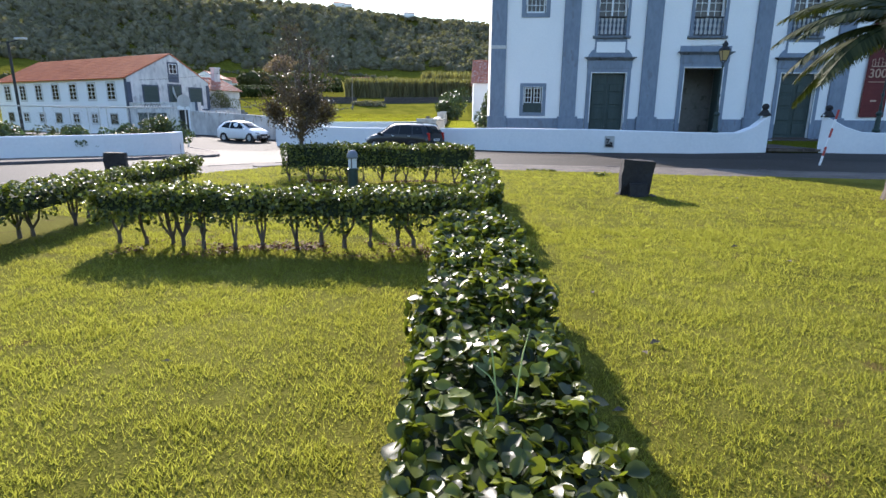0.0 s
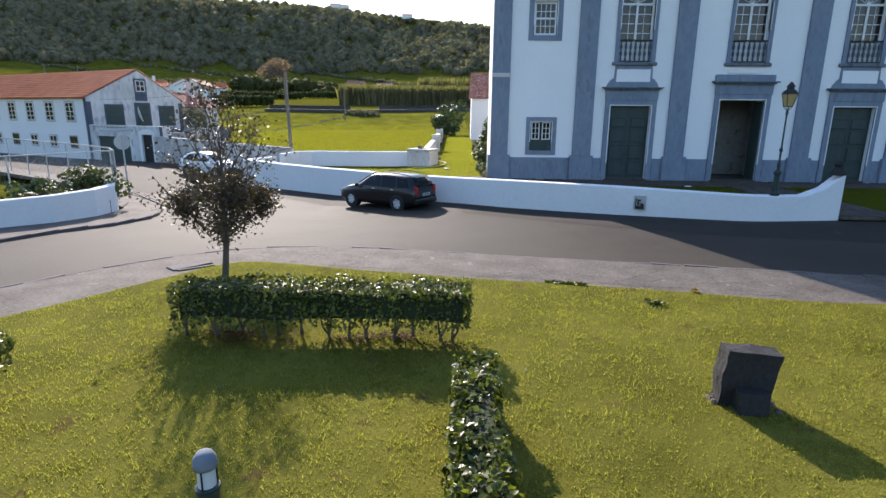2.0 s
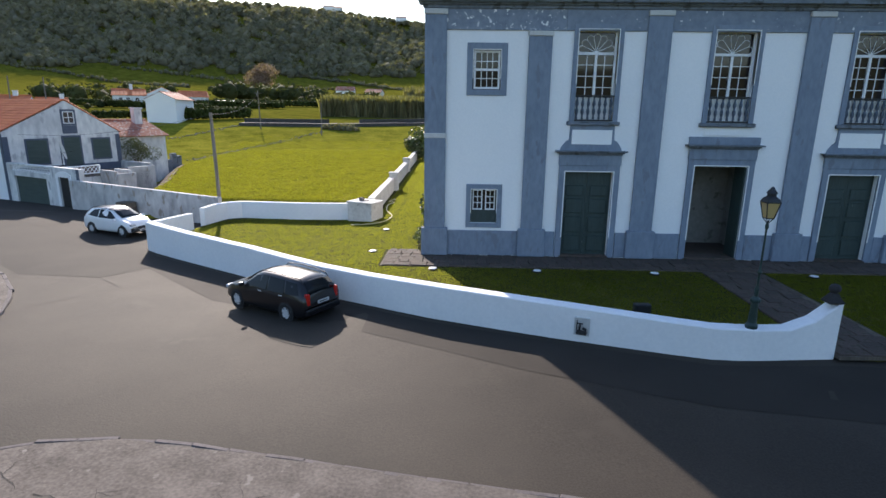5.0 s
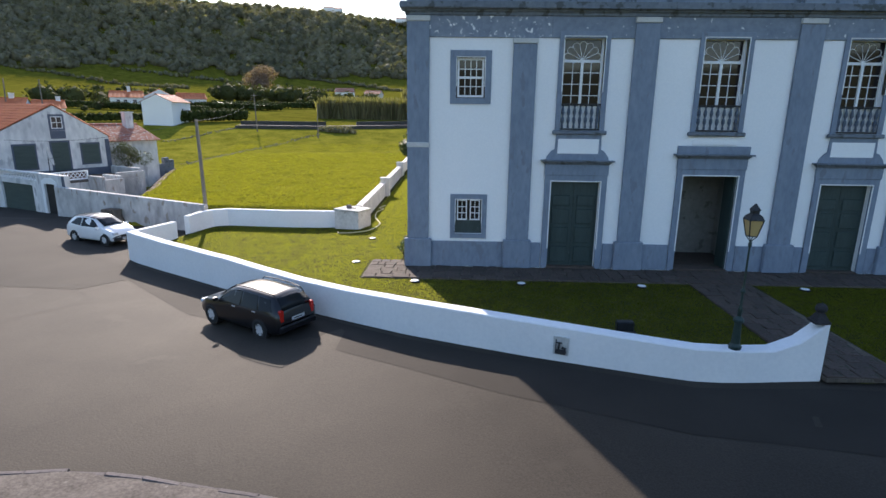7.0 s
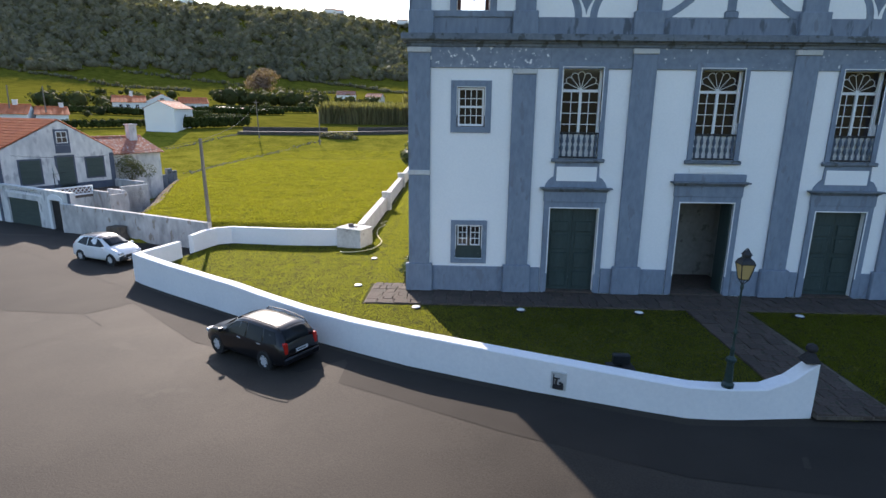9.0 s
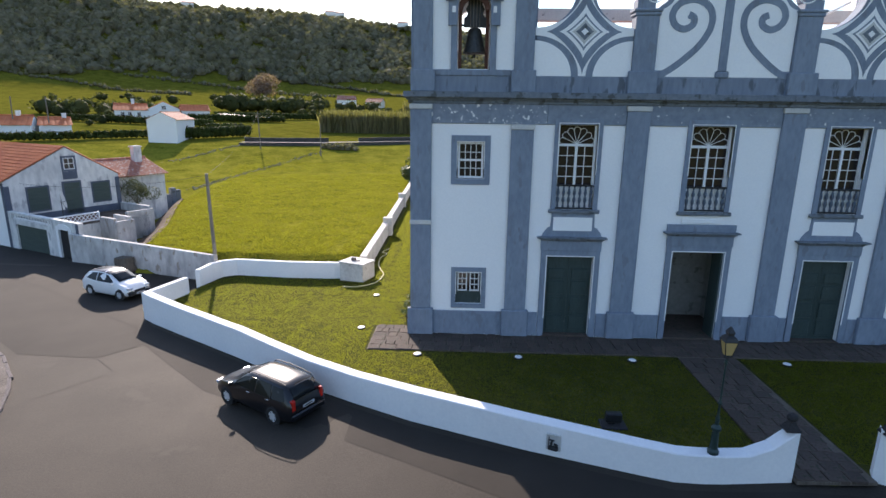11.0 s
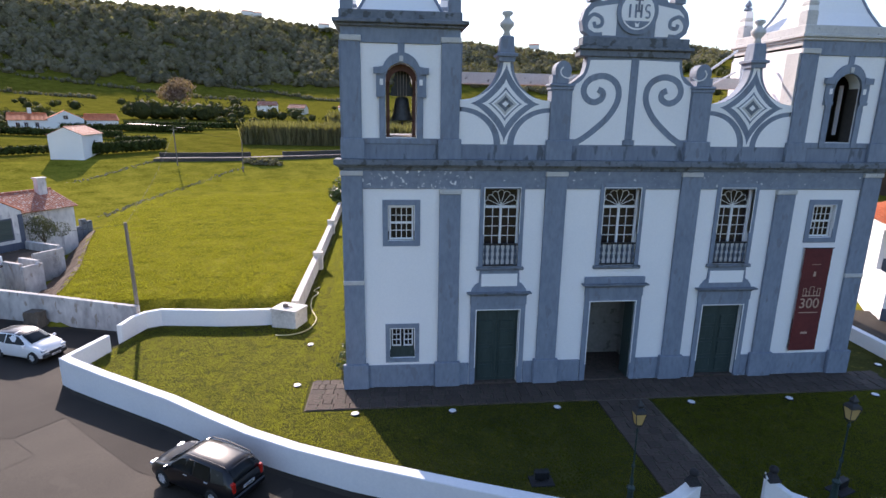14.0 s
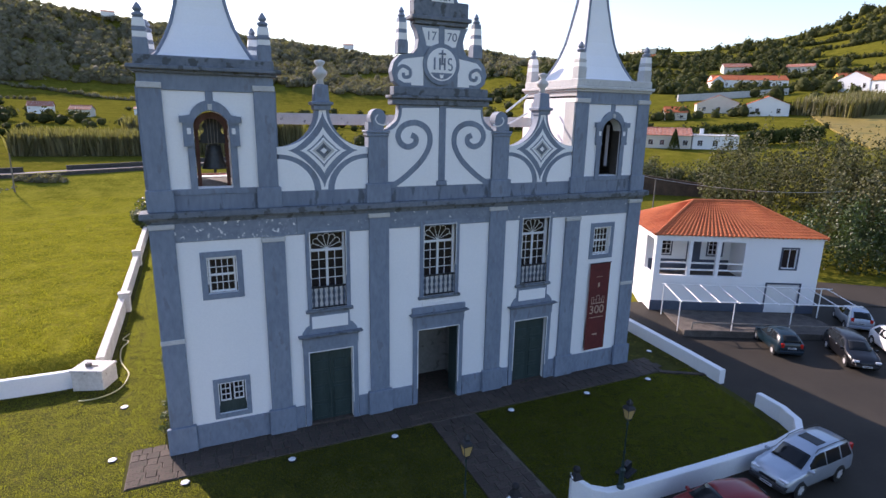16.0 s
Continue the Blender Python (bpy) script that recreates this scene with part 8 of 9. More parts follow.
for x, y, rx in ((-e, -e, q), (W + e, -e, W - q), (-e, D + e, q), (W + e, D + e, W - q)):
    rod(cap, (x, y, z0 + 0.06), (rx, q, z1 + 0.04), 0.12)
part("ridge_tile", cap, TILE, rf)
part("eave_board", cube(-0.12, W + 0.12, -0.12, D + 0.12, H - 0.12, H - 0.06), PLASTER, ph)
PH = pose(35.6, 41.5, 0.3, 0, 0, -26.6)
ph.matrix_basis = PH

pg = thing("pergola", "white steel pergola frame over a raised parking bay", "pergola")
for x in (0.6, 4.4, 8.4, 12.4):
    part("post", rod(bmesh.new(), (x, -4.4, -0.1), (x, -4.4, 2.3), 0.045, n=6), TRIMWHITE, pg)
for x in (0.6, 12.4):
    part("post", rod(bmesh.new(), (x, -1.0, -0.1), (x, -1.0, 2.5), 0.045, n=6), TRIMWHITE, pg)
part("beam", rod(bmesh.new(), (0.4, -4.4, 2.3), (13.2, -4.4, 2.3), 0.045, n=6), TRIMWHITE, pg)
part("beam", rod(bmesh.new(), (0.4, -1.0, 2.5), (13.2, -1.0, 2.5), 0.045, n=6), TRIMWHITE, pg)
for i in range(10):
    x = 0.6 + 1.35 * i
    part("rafter", rod(bmesh.new(), (x, -1.0, 2.52), (x, -4.6, 2.3), 0.035, n=6), TRIMWHITE, pg)
part("low_rail", rod(bmesh.new(), (1.4, -4.9, 0.9), (11.8, -4.9, 0.9), 0.06, n=8), TIMBER, pg, "weathered horizontal pole")
part("low_rail_post", rod(bmesh.new(), (1.4, -4.9, -0.1), (1.4, -4.9, 0.9), 0.06, n=8), TIMBER, pg)
pg.matrix_basis = PH
bay = thing("parking_bay", "raised grey concrete parking bay with a low kerb wall", "parking bay", kind="structure")
part("slab", cube(0.9, 12.4, -5.2, -0.1, -0.5, 0.14), CONCRETE, bay)
part("kerb_wall", cube(0.7, 12.6, -5.4, -5.2, -0.5, 0.5), CONCRETE, bay)
bay.matrix_basis = PH
for a, b, sag in (((26.8, 41, 12.2), (62, 44, 8.5), 0.8),):
    wr = thing("overhead_wire", "thin pale overhead wire", "wire")
    g, prev = bmesh.new(), None
    for i in range(13):
        u = i / 12
        p = Vector(a).lerp(Vector(b), u) - Vector((0, 0, sag * 4 * u * (1 - u)))
        if prev:
            rod(g, prev, p, 0.016, n=4)
        prev = p
    part("strand", g, CAPSTONE, wr)
    settle(wr, *a)
for x, y in ((57, 66), (58.5, 65)):
    pole(x, y, 1.0, 7.5, 0, 0.09, "wooden pole beside the lane")

# thicket behind the house
THICKLEAF = leafy("thicket_leaf", (0.022, 0.026, 0.011), (0.17, 0.165, 0.085), 0.7, 0.2, 0.2)
def thicket(name, x0, y0, x1, y1, depth, h, n, size, label, seed, mat=None):
    r = np.random.default_rng(seed)
    k = int(math.dist((x0, y0), (x1, y1)) / 1.5)
    V, F, base = [], [], 0
    for i in range(k):
        u = (i + r.uniform(0, 1)) / k
        for j in range(3):
            x, y = x0 + (x1 - x0) * u + r.normal(0, 0.8), y0 + (y1 - y0) * u + depth * 0.6 * (j / 2) + r.normal(0, 0.8)
            x += depth * 0.75 * (j / 2)
            hh = h * r.uniform(0.7, 1.15)
            z = ground_height(x, y)
            v, f = leaves(n, lambda q, m: lumps(m, x, y, z - 0.3, 1.7, 1.7, hh * 0.55, q, 7), size, seed * 100 + i * 3 + j)
            V.append(v), F.append(f + base)
            base += len(v)
    tagged(new(name, fast_mesh(name, np.concatenate(V), np.concatenate(F), mat or THICKLEAF)), label, "thicket", kind="stuff")


thicket("thicket", 63, 61, 90, 46, 16, 10.0, 460, 0.34, "dense grey-green thicket behind the parish house", 91)
thicket("thicket", 57, 45, 70, 37, 6, 6.0, 420, 0.28, "dense green thicket beside the parish house", 92, SHRUBLEAF)
thicket("thicket", 64, 46, 92, 36, 16, 9.0, 420, 0.36, "dense grey-green thicket behind the car park", 93)
thicket("lane_hedge", 68, 90, 90, 74, 4, 3.0, 260, 0.3, "green hedge along the lane", 94, OLIVELEAF)
cf = thing("conifer", "dark clipped conical conifer in front of a cream villa", "conifer")


def cone_spots(r, n):
    u, a = r.uniform(0, 1, n) ** 0.7, r.uniform(0, 2 * np.pi, n)
    rad = 1.25 * (1 - u) ** 0.8 * (0.85 + 0.15 * r.uniform(0, 1, n)) + 0.05
    return np.stack([rad * np.cos(a), rad * np.sin(a), 0.2 + 4.3 * u], 1), np.stack([np.cos(a), np.sin(a), np.full(n, 0.4)], 1)


V, F = leaves(1500, cone_spots, 0.3, 88)
leaf_mesh("crown", V, F, FIELDHEDGE, cf)
part("trunk", rod(bmesh.new(), (0, 0, -0.3), (0, 0, 3.6), 0.14, 0.05, 7), BARK, cf)
cf.location = (102.3, 104.1, ground_height(102.3, 104.1))
canes("giant_cane", 172, 205, 108, 126, 3500, 5.5, "yellow-green giant cane on the slope", 83)
s = []
for k in range(230):
    az, r = rng.uniform(33, 60), rng.uniform(112, 330)
    x, y = polar(az, r)
    open_slope = 38 < az and r < 235 + 40 * (az < 50)
    if noise.noise((x * 0.05, y * 0.05, 8)) > (0.45 if open_slope else -0.1):
        q = rng.uniform(1.0, 2.0) if open_slope else rng.uniform(2.0, 4.6)
        s.append((x, y, ground_height(x, y) + q * 0.5, q, q * rng.uniform(0.8, 1.4)))
woods("garden_trees", s, DARKLEAF, "dark garden trees among the far houses", seed=9)
lane = sheet("lane", [(47.4, 37.6), (58, 32.5), (62, 36), (54.5, 42), (53.5, 52), (58, 66), (63, 74), (59, 77), (51.5, 64), (48.6, 50), (47.9, 42)], lambda x, y: ground_height(x, y) + 0.06, ASPHALT, skirt=0.6)
tagged(lane, "narrow asphalt lane rising beside the parish house", "lane", kind="structure")
strip_wall("lane_wall", [(60, 86), (70.1, 78), (76.4, 71.9), (84, 66)], 0.4, lambda u, x, y: ground_height(x, y) - 0.5, lambda u, x, y: ground_height(x, y) + 4.4 - 3.4 * u, EARTH, "dark retaining wall along a lane")

# town on the slope
def town(x, y, rz, label, w, d, h, rise, wall=PLASTER, roof=TILE, **kw):
    house(label, pose(x, y, ground_height(x, y) - 0.2, 0, 0, rz), w, d, h, rise, wall, roof, pitch=0.9, **kw)


def rowwins(w, n, z0, z1):
    return tuple((w * (i + 0.5) / n - 0.55, w * (i + 0.5) / n + 0.55, z0, z1) for i in range(n))


def row_house(x0, y0, x1, y1, label, d, h, rise, wall=PLASTER, roof=TILE, n=3, **kw):
    """A house whose front runs from one place to another."""
    w = math.dist((x0, y0), (x1, y1))
    town(x0, y0, math.degrees(math.atan2(y1 - y0, x1 - x0)), label, w, d, h, rise, wall, roof, wins=rowwins(w, n, h * 0.3, h * 0.68), **kw)


row_house(243.8, 218.2, 273.7, 199.1, "long white house with orange tile roof on the slope", 9, 4.2, 2.4, n=8)
row_house(241, 216, 246, 212.8, "white gabled porch of the long house", 9, 3.8, 2.4, n=1, across=True)
row_house(156.1, 147.4, 165.6, 138.4, "cream cottage with orange tile roof", 9, 3.4, 2.6, CREAMWALL, across=True)
row_house(160.8, 132.5, 168.7, 124.2, "white house with orange tile roof on the slope", 10, 3.8, 2.4, n=2, across=True)
row_house(98.8, 109.5, 106, 102.8, "low cream villa with pale roof and large windows", 8, 3.2, 1.5, CREAMWALL, OLDTILE, 4)
row_house(106.2, 102.6, 113, 96.2, "white flat-roofed villa wing with a terrace", 8, 3.2, 0.12, PLASTER, CAPSTONE, 3, chimney=(2, 4, 4.6))
row_house(136, 141.1, 141.1, 137.2, "small cream cottage with orange roof", 6, 2.6, 1.6, CREAMWALL, n=2)
row_house(287.1, 249, 298.8, 240, "cream house with grey roof on the hill", 9, 4.2, 2.2, CREAMWALL, OLDTILE)
row_house(251.1, 161.9, 252.2, 150, "white house with red roofs at the bend", 9, 5.0, 3.0, across=True)
row_house(252.4, 150, 253.4, 136, "white house with orange roof and balcony", 9, 5.0, 2.4)
row_house(262, 168, 268, 164, "yellow far house on the slope", 7, 5, 2.2, surface("yellow_render", (0.55, 0.36, 0.06), (0.68, 0.46, 0.1), 0.9, 6, 0.6, 0.1), n=2)
row_house(301.2, 221.1, 307.1, 209.6, "long cream house on the hillside", 8, 3.4, 1.6, CREAMWALL, OLDTILE, 4)
row_house(345, 395, 336, 370, "long grey building on the far ridge", 12, 5, 0.4, CREAMWALL, CAPSTONE, 6)
for i, (az, r) in enumerate(((43, 440), (39, 390), (36.5, 300), (35, 240), (33, 260))):
    x, y = polar(az, r)
    town(x, y, -az, "white far house with tile roof on the hill", rng.uniform(9, 13), 8, rng.uniform(3, 4), 2, roof=(TILE, OLDTILE)[i % 2], wins=rowwins(9, 3, 1.2, 2.4))
strip_wall("terrace_wall", [(181, 179.3), (206, 174), (231.2, 168.8)], 0.8, lambda u, x, y: ground_height(x, y) - 2, lambda u, x, y: ground_height(x, y) + 2.6, CAPSTONE, "long pale retaining wall below a house")
OCHRE = surface("dry_ochre_grass", (0.16, 0.12, 0.022), (0.27, 0.205, 0.045), 0.8, 2.0, 0.08, 0.6, spot=(0.1, 0.1, 0.02), spot_at=0.62, depth=0.1, spec=0.3)
of = sheet("ochre_field", [(150, 99), (170, 118), (196, 96), (186, 70), (140, 62), (132, 80)], lambda x, y: ground_height(x, y) + 0.35, OCHRE, step=4, skirt=1.0)
tagged(of, "dry ochre pasture on the slope", "field", kind="structure")


# ---- cars ----
TYRE = surface("tyre_rubber", (0.012, 0.012, 0.012), (0.025, 0.025, 0.025), 0.9, 30, 3, 0.2)
ALLOY = surface("silver_wheel", (0.5, 0.5, 0.51), (0.66, 0.66, 0.67), 0.35, 20, 3, 0, metal=0.15)
CARGLASS = glassy("car_glass", (0.012, 0.014, 0.016), 0.06)
CARGLASS.node_tree.nodes["Principled BSDF"].inputs["Specular IOR Level"].default_value = 0.2
PLASTIC = surface("black_trim_plastic", (0.012, 0.012, 0.013), (0.025, 0.025, 0.027), 0.6, 30, 3, 0.05)
TAILRED = glassy("tail_light_red", (0.45, 0.02, 0.012), 0.15)
HEADLAMP = surface("headlamp_glass", (0.55, 0.57, 0.6), (0.75, 0.77, 0.8), 0.1, 10, 2, 0, metal=0.3)
PLATEWHITE = surface("number_plate_white", (0.48, 0.48, 0.5), (0.58, 0.58, 0.58), 0.5, 20, 3, 0)


def paint(name, colour, metal=0.0):
    m = surface(name, tuple(c * 0.92 for c in colour), colour, 0.28, 3, 0.7, 0.0, metal=metal)
    b = m.node_tree.nodes["Principled BSDF"]
    b.inputs["Coat Weight"].default_value, b.inputs["Coat Roughness"].default_value = 0.5, 0.04
    b.inputs["Specular IOR Level"].default_value = 0.3
    return m


def car(m, label, body_mat, st, base, r, glass, screen, rear, lights, rails=False, roof_mat=None, dark_sill=False, sunroof=False):
    """st: stations along the length (x, low, belt, top, half width low, at the belt, at the top). glass: side window outlines in (x, z). screen, rear: x of the foot and head of each."""
    c = thing("car", label, "car", "parked cars")
    xs = [s[0] for s in st]

    def at(x, k):
        return along(x, xs, [s[k] for s in st])

    bm, rows = bmesh.new(), []
    for x, low, belt, top, wl, wb, wt in st:
        half = [(0, low), (wl * 0.86, low), (wl * 0.97, low + 0.07), (wl, low + 0.2), (wl * 1.0, belt - 0.2), (wb, belt), (wb * 0.4 + wt * 0.6, belt * 0.4 + top * 0.6 - 0.0), (wt, top - 0.05), (wt * 0.86, top), (wt * 0.45, top + 0.025), (0, top + 0.035)]
        sec = half + [(-y, z) for y, z in half[-2:0:-1]]
        rows.append([bm.verts.new((x, y, z)) for y, z in sec])
    n = len(rows[0])
    for a, b in zip(rows, rows[1:]):
        for i in range(n):
            bm.faces.new((a[i], a[(i + 1) % n], b[(i + 1) % n], b[i]))
    bm.faces.new(rows[0]), bm.faces.new(rows[-1][::-1])
    bmesh.ops.recalc_face_normals(bm, faces=bm.faces[:])
    body = part("body", bm, body_mat, c, smooth=True)

    def side(x, z):
        b, t, wb, wt = at(x, 2), at(x, 3), at(x, 5), at(x, 6)
        u = min(1, max(0, (z - b) / max(0.05, t - b - 0.05)))
        return wb + (wt - wb) * u

    for s in (-1, 1):
        for poly in glass:
            g = bmesh.new()
            a = [g.verts.new((x, s * (side(x, z) + 0.022), z)) for x, z in poly]
            b = [g.verts.new((x, s * (side(x, z) - 0.02), z)) for x, z in poly]
            k = len(poly)
            g.faces.new(a)
            for i in range(k):
                g.faces.new((a[i], b[i], b[(i + 1) % k], a[(i + 1) % k]))
            bmesh.ops.recalc_face_normals(g, faces=g.faces[:])
            part("side_window", g, CARGLASS, body)
        for poly in glass[:2]:
            hb = bmesh.new()
            hx = (poly[0][0] + poly[1][0]) / 2 - 0.25
            hz = poly[0][1] - 0.09
            box(hb, hx - 0.09, hx + 0.09, s * (side(hx, hz) + 0.004) - 0.012, s * (side(hx, hz) + 0.004) + 0.016, hz - 0.016, hz + 0.016)
            part("door_handle", soften(hb, 0.006), ALLOY if body_mat is BLACKPAINT else body_mat, body)
        mx = screen[0] - 0.25
        mir = cube(mx - 0.06, mx + 0.06, -0.1, 0.1, -0.07, 0.07, 0.03)
        bmesh.ops.translate(mir, verts=mir.verts[:], vec=(0, s * (at(mx, 5) + 0.1), at(mx, 2) + 0.05))
        part("wing_mirror", mir, body_mat, body)
    for nm, (xa, xb), inset in (("windscreen", screen, 0.1), ("rear_window", rear, 0.13)):
        g, prev = bmesh.new(), None
        for i in range(5):
            u = 0.06 + 0.88 * i / 4
            x = xa + (xb - xa) * u
            z, w = at(x, 3), at(x, 6) * 0.86 - 0.02 * inset
            row = [g.verts.new((x + (0.012 if xa > xb else -0.012), y, z + 0.03 + 0.035 * (1 - abs(y) / (w + 0.1)))) for y in (-w, -w * 0.5, 0, w * 0.5, w)]
            if prev:
                for j in range(4):
                    g.faces.new((prev[j], prev[j + 1], row[j + 1], row[j]))
            prev = row
        bmesh.ops.recalc_face_normals(g, faces=g.faces[:])
        o = part(nm, g, CARGLASS, body, smooth=True)
        sd = o.modifiers.new("thick", "SOLIDIFY")
        sd.thickness = 0.012
    # wheels
    for wx in (base / 2 + st_mid(st), -base / 2 + st_mid(st)):
        for s in (-1, 1):
            y = s * (at(wx, 4) - 0.085)
            archm = bmesh.new()
            rod(archm, (wx, y - s * 0.2, r), (wx, s * (at(wx, 4) + 0.004), r), r + 0.055, n=24)
            part("wheel_arch", archm, PLASTIC, body)
            w = bmesh.new()
            prof = [(0.62 * r, -0.09), (0.93 * r, -0.095), (r, -0.06), (r, 0.06), (0.93 * r, 0.095), (0.62 * r, 0.09)]
            ringv = [[w.verts.new((wx + pr * math.cos(t), y + s * 0.02 + py, r + pr * math.sin(t))) for pr, py in prof] for t in [2 * math.pi * i / 24 for i in range(24)]]
            for i in range(24):
                a, b = ringv[i], ringv[(i + 1) % 24]
                for j in range(6):
                    w.faces.new((a[j], a[(j + 1) % 6], b[(j + 1) % 6], b[j]))
            bmesh.ops.recalc_face_normals(w, faces=w.faces[:])
            ty = part("wheel", w, TYRE, c)
            rm = bmesh.new()
            rod(rm, (wx, y, r), (wx, y + s * 0.1, r), 0.13 * r / 0.3, n=10)
            for i in range(6):
                t = 2 * math.pi * i / 6 + 0.3
                d = Vector((math.cos(t), 0, math.sin(t)))
                q = Vector((-math.sin(t), 0, math.cos(t)))
                o, e = Vector((wx, y + s * 0.07, r)), Vector((wx, y + s * 0.1, r)) + d * 0.7 * r
                vs = [rm.verts.new(v) for v in (o - q * 0.045, o + q * 0.045, e + q * 0.08, e - q * 0.08)] + [rm.verts.new(v - Vector((0, s * 0.05, 0))) for v in (o - q * 0.045, o + q * 0.045, e + q * 0.08, e - q * 0.08)]
                rm.faces.new(vs[:4]), rm.faces.new(vs[:3:-1])
                for j in range(4):
                    rm.faces.new((vs[j], vs[(j + 1) % 4], vs[4 + (j + 1) % 4], vs[4 + j]))
            bmesh.ops.recalc_face_normals(rm, faces=rm.faces[:])
            part("rim", rm, ALLOY, ty)
    # lamps, bumpers, plates
    f, b = xs[-1], xs[0]
    wf, wr = st[-2][4], st[1][4]
    for s in (-1, 1):
        hx = f - 0.2
        part("headlight", soften(box(bmesh.new(), hx - 0.16, f - 0.03, *sorted((s * 0.42, s * (at(hx, 5) + 0.01))), at(hx, 2) - 0.13, at(hx, 2) + 0.01), 0.03), HEADLAMP, body)
        lz0, lz1, lw = lights
        ty = at(b + 0.12, 5) * 0.5 + at(b + 0.12, 6) * 0.5
        part("tail_light", soften(box(bmesh.new(), b - 0.005, b + 0.24, *sorted((s * (ty - lw - 0.03), s * (ty - 0.02))), lz0, lz1), 0.03), TAILRED, body)
    part("bumper", soften(box(bmesh.new(), b - 0.05, b + 0.12, -wr * 0.97, wr * 0.97, st[1][1] + 0.02, st[1][1] + 0.26), 0.05), body_mat if not dark_sill else PLASTIC, body)
    part("bumper", soften(box(bmesh.new(), f - 0.14, f + 0.04, -wf * 0.95, wf * 0.95, st[-2][1] + 0.0, st[-2][1] + 0.2), 0.05), PLASTIC, body)
    part("grille", soften(box(bmesh.new(), f - 0.08, f + 0.025, -0.36, 0.36, at(f - 0.1, 2) - 0.2, at(f - 0.1, 2) - 0.08), 0.02), PLASTIC, body)
    for x, z, sgn in ((b - 0.006, st[1][1] + 0.42, -1), (f + 0.045, st[-2][1] + 0.1, 1)):
        pl = part("number_plate", box(bmesh.new(), x - 0.012, x + 0.012, -0.26, 0.26, z - 0.055, z + 0.055), PLATEWHITE, body)
        part("plate_bar", box(bmesh.new(), x - 0.016, x + 0.016, -0.17, 0.2, z - 0.02, z + 0.02), PLASTIC, pl)
    if rails:
        for s in (-1, 1):
            x0, x1 = rear[1] - 0.05, screen[1] - 0.15
            g = bmesh.new()
            pts = [Vector((x0 + (x1 - x0) * u, s * at(x0 + (x1 - x0) * u, 6) * 0.93, at(x0 + (x1 - x0) * u, 3) + (0.0 if u in (0, 1) else 0.075))) for u in (0, 0.06, 0.3, 0.6, 0.94, 1)]
            for p, q in zip(pts, pts[1:]):
                rod(g, p, q, 0.018, n=6)
            part("roof_rail", g, PLASTIC, body)
    if sunroof:
        x0, x1 = sunroof
        part("sunroof", soften(box(bmesh.new(), x0, x1, -0.42, 0.42, at(x0, 3) + 0.012, at(x0, 3) + 0.045), 0.01), CARGLASS, body)
    if roof_mat:
        g, prev = bmesh.new(), None
        for i in range(8):
            x = rear[1] - 0.02 + (screen[1] - rear[1] + 0.04) * i / 7
            z, w = at(x, 3), at(x, 6)
            row = [g.verts.new((x, y * w, z + 0.008 + dz)) for y, dz in ((-0.97, -0.03), (-0.86, 0.0), (-0.45, 0.026), (0, 0.037), (0.45, 0.026), (0.86, 0.0), (0.97, -0.03))]
            if prev:
                for j in range(6):
                    g.faces.new((prev[j], prev[j + 1], row[j + 1], row[j]))
            prev = row
        bmesh.ops.recalc_face_normals(g, faces=g.faces[:])
        part("roof_skin", g, roof_mat, body, smooth=True)
    c.matrix_basis = m
    return c


def st_mid(st):
    return (st[0][0] + st[-1][0]) / 2 + 0.03


def heading(x, y, z, dx, dy):
    return pose(x, y, z, 0, 0, math.degrees(math.atan2(dy, dx)))


WAGON = [(-2.25, 0.42, 0.7, 0.78, 0.7, 0.68, 0.62), (-2.2, 0.3, 0.86, 0.95, 0.8, 0.8, 0.72), (-2.1, 0.26, 0.93, 1.18, 0.86, 0.83, 0.66), (-1.86, 0.24, 0.95, 1.42, 0.88, 0.85, 0.61), (-1.5, 0.22, 0.95, 1.47, 0.88, 0.87, 0.63),
         (-0.6, 0.2, 0.94, 1.5, 0.89, 0.88, 0.65), (0.1, 0.2, 0.93, 1.48, 0.89, 0.88, 0.64), (0.45, 0.2, 0.93, 1.4, 0.89, 0.87, 0.62), (0.9, 0.2, 0.93, 1.14, 0.89, 0.86, 0.67), (1.2, 0.2, 0.92, 0.97, 0.88, 0.85, 0.74), (1.7, 0.22, 0.83, 0.88, 0.86, 0.81, 0.7),
         (2.05, 0.24, 0.7, 0.76, 0.8, 0.74, 0.62), (2.2, 0.3, 0.58, 0.63, 0.68, 0.62, 0.5), (2.25, 0.38, 0.5, 0.54, 0.6, 0.55, 0.45)]
WAGON_GLASS = [[(-0.3, 0.98), (0.86, 0.98), (0.86, 1.06), (0.38, 1.34), (-0.02, 1.42), (-0.28, 1.42)], [(-1.22, 0.99), (-0.38, 0.98), (-0.36, 1.42), (-1.1, 1.4)], [(-1.92, 1.02), (-1.3, 0.99), (-1.18, 1.39), (-1.7, 1.36)]]
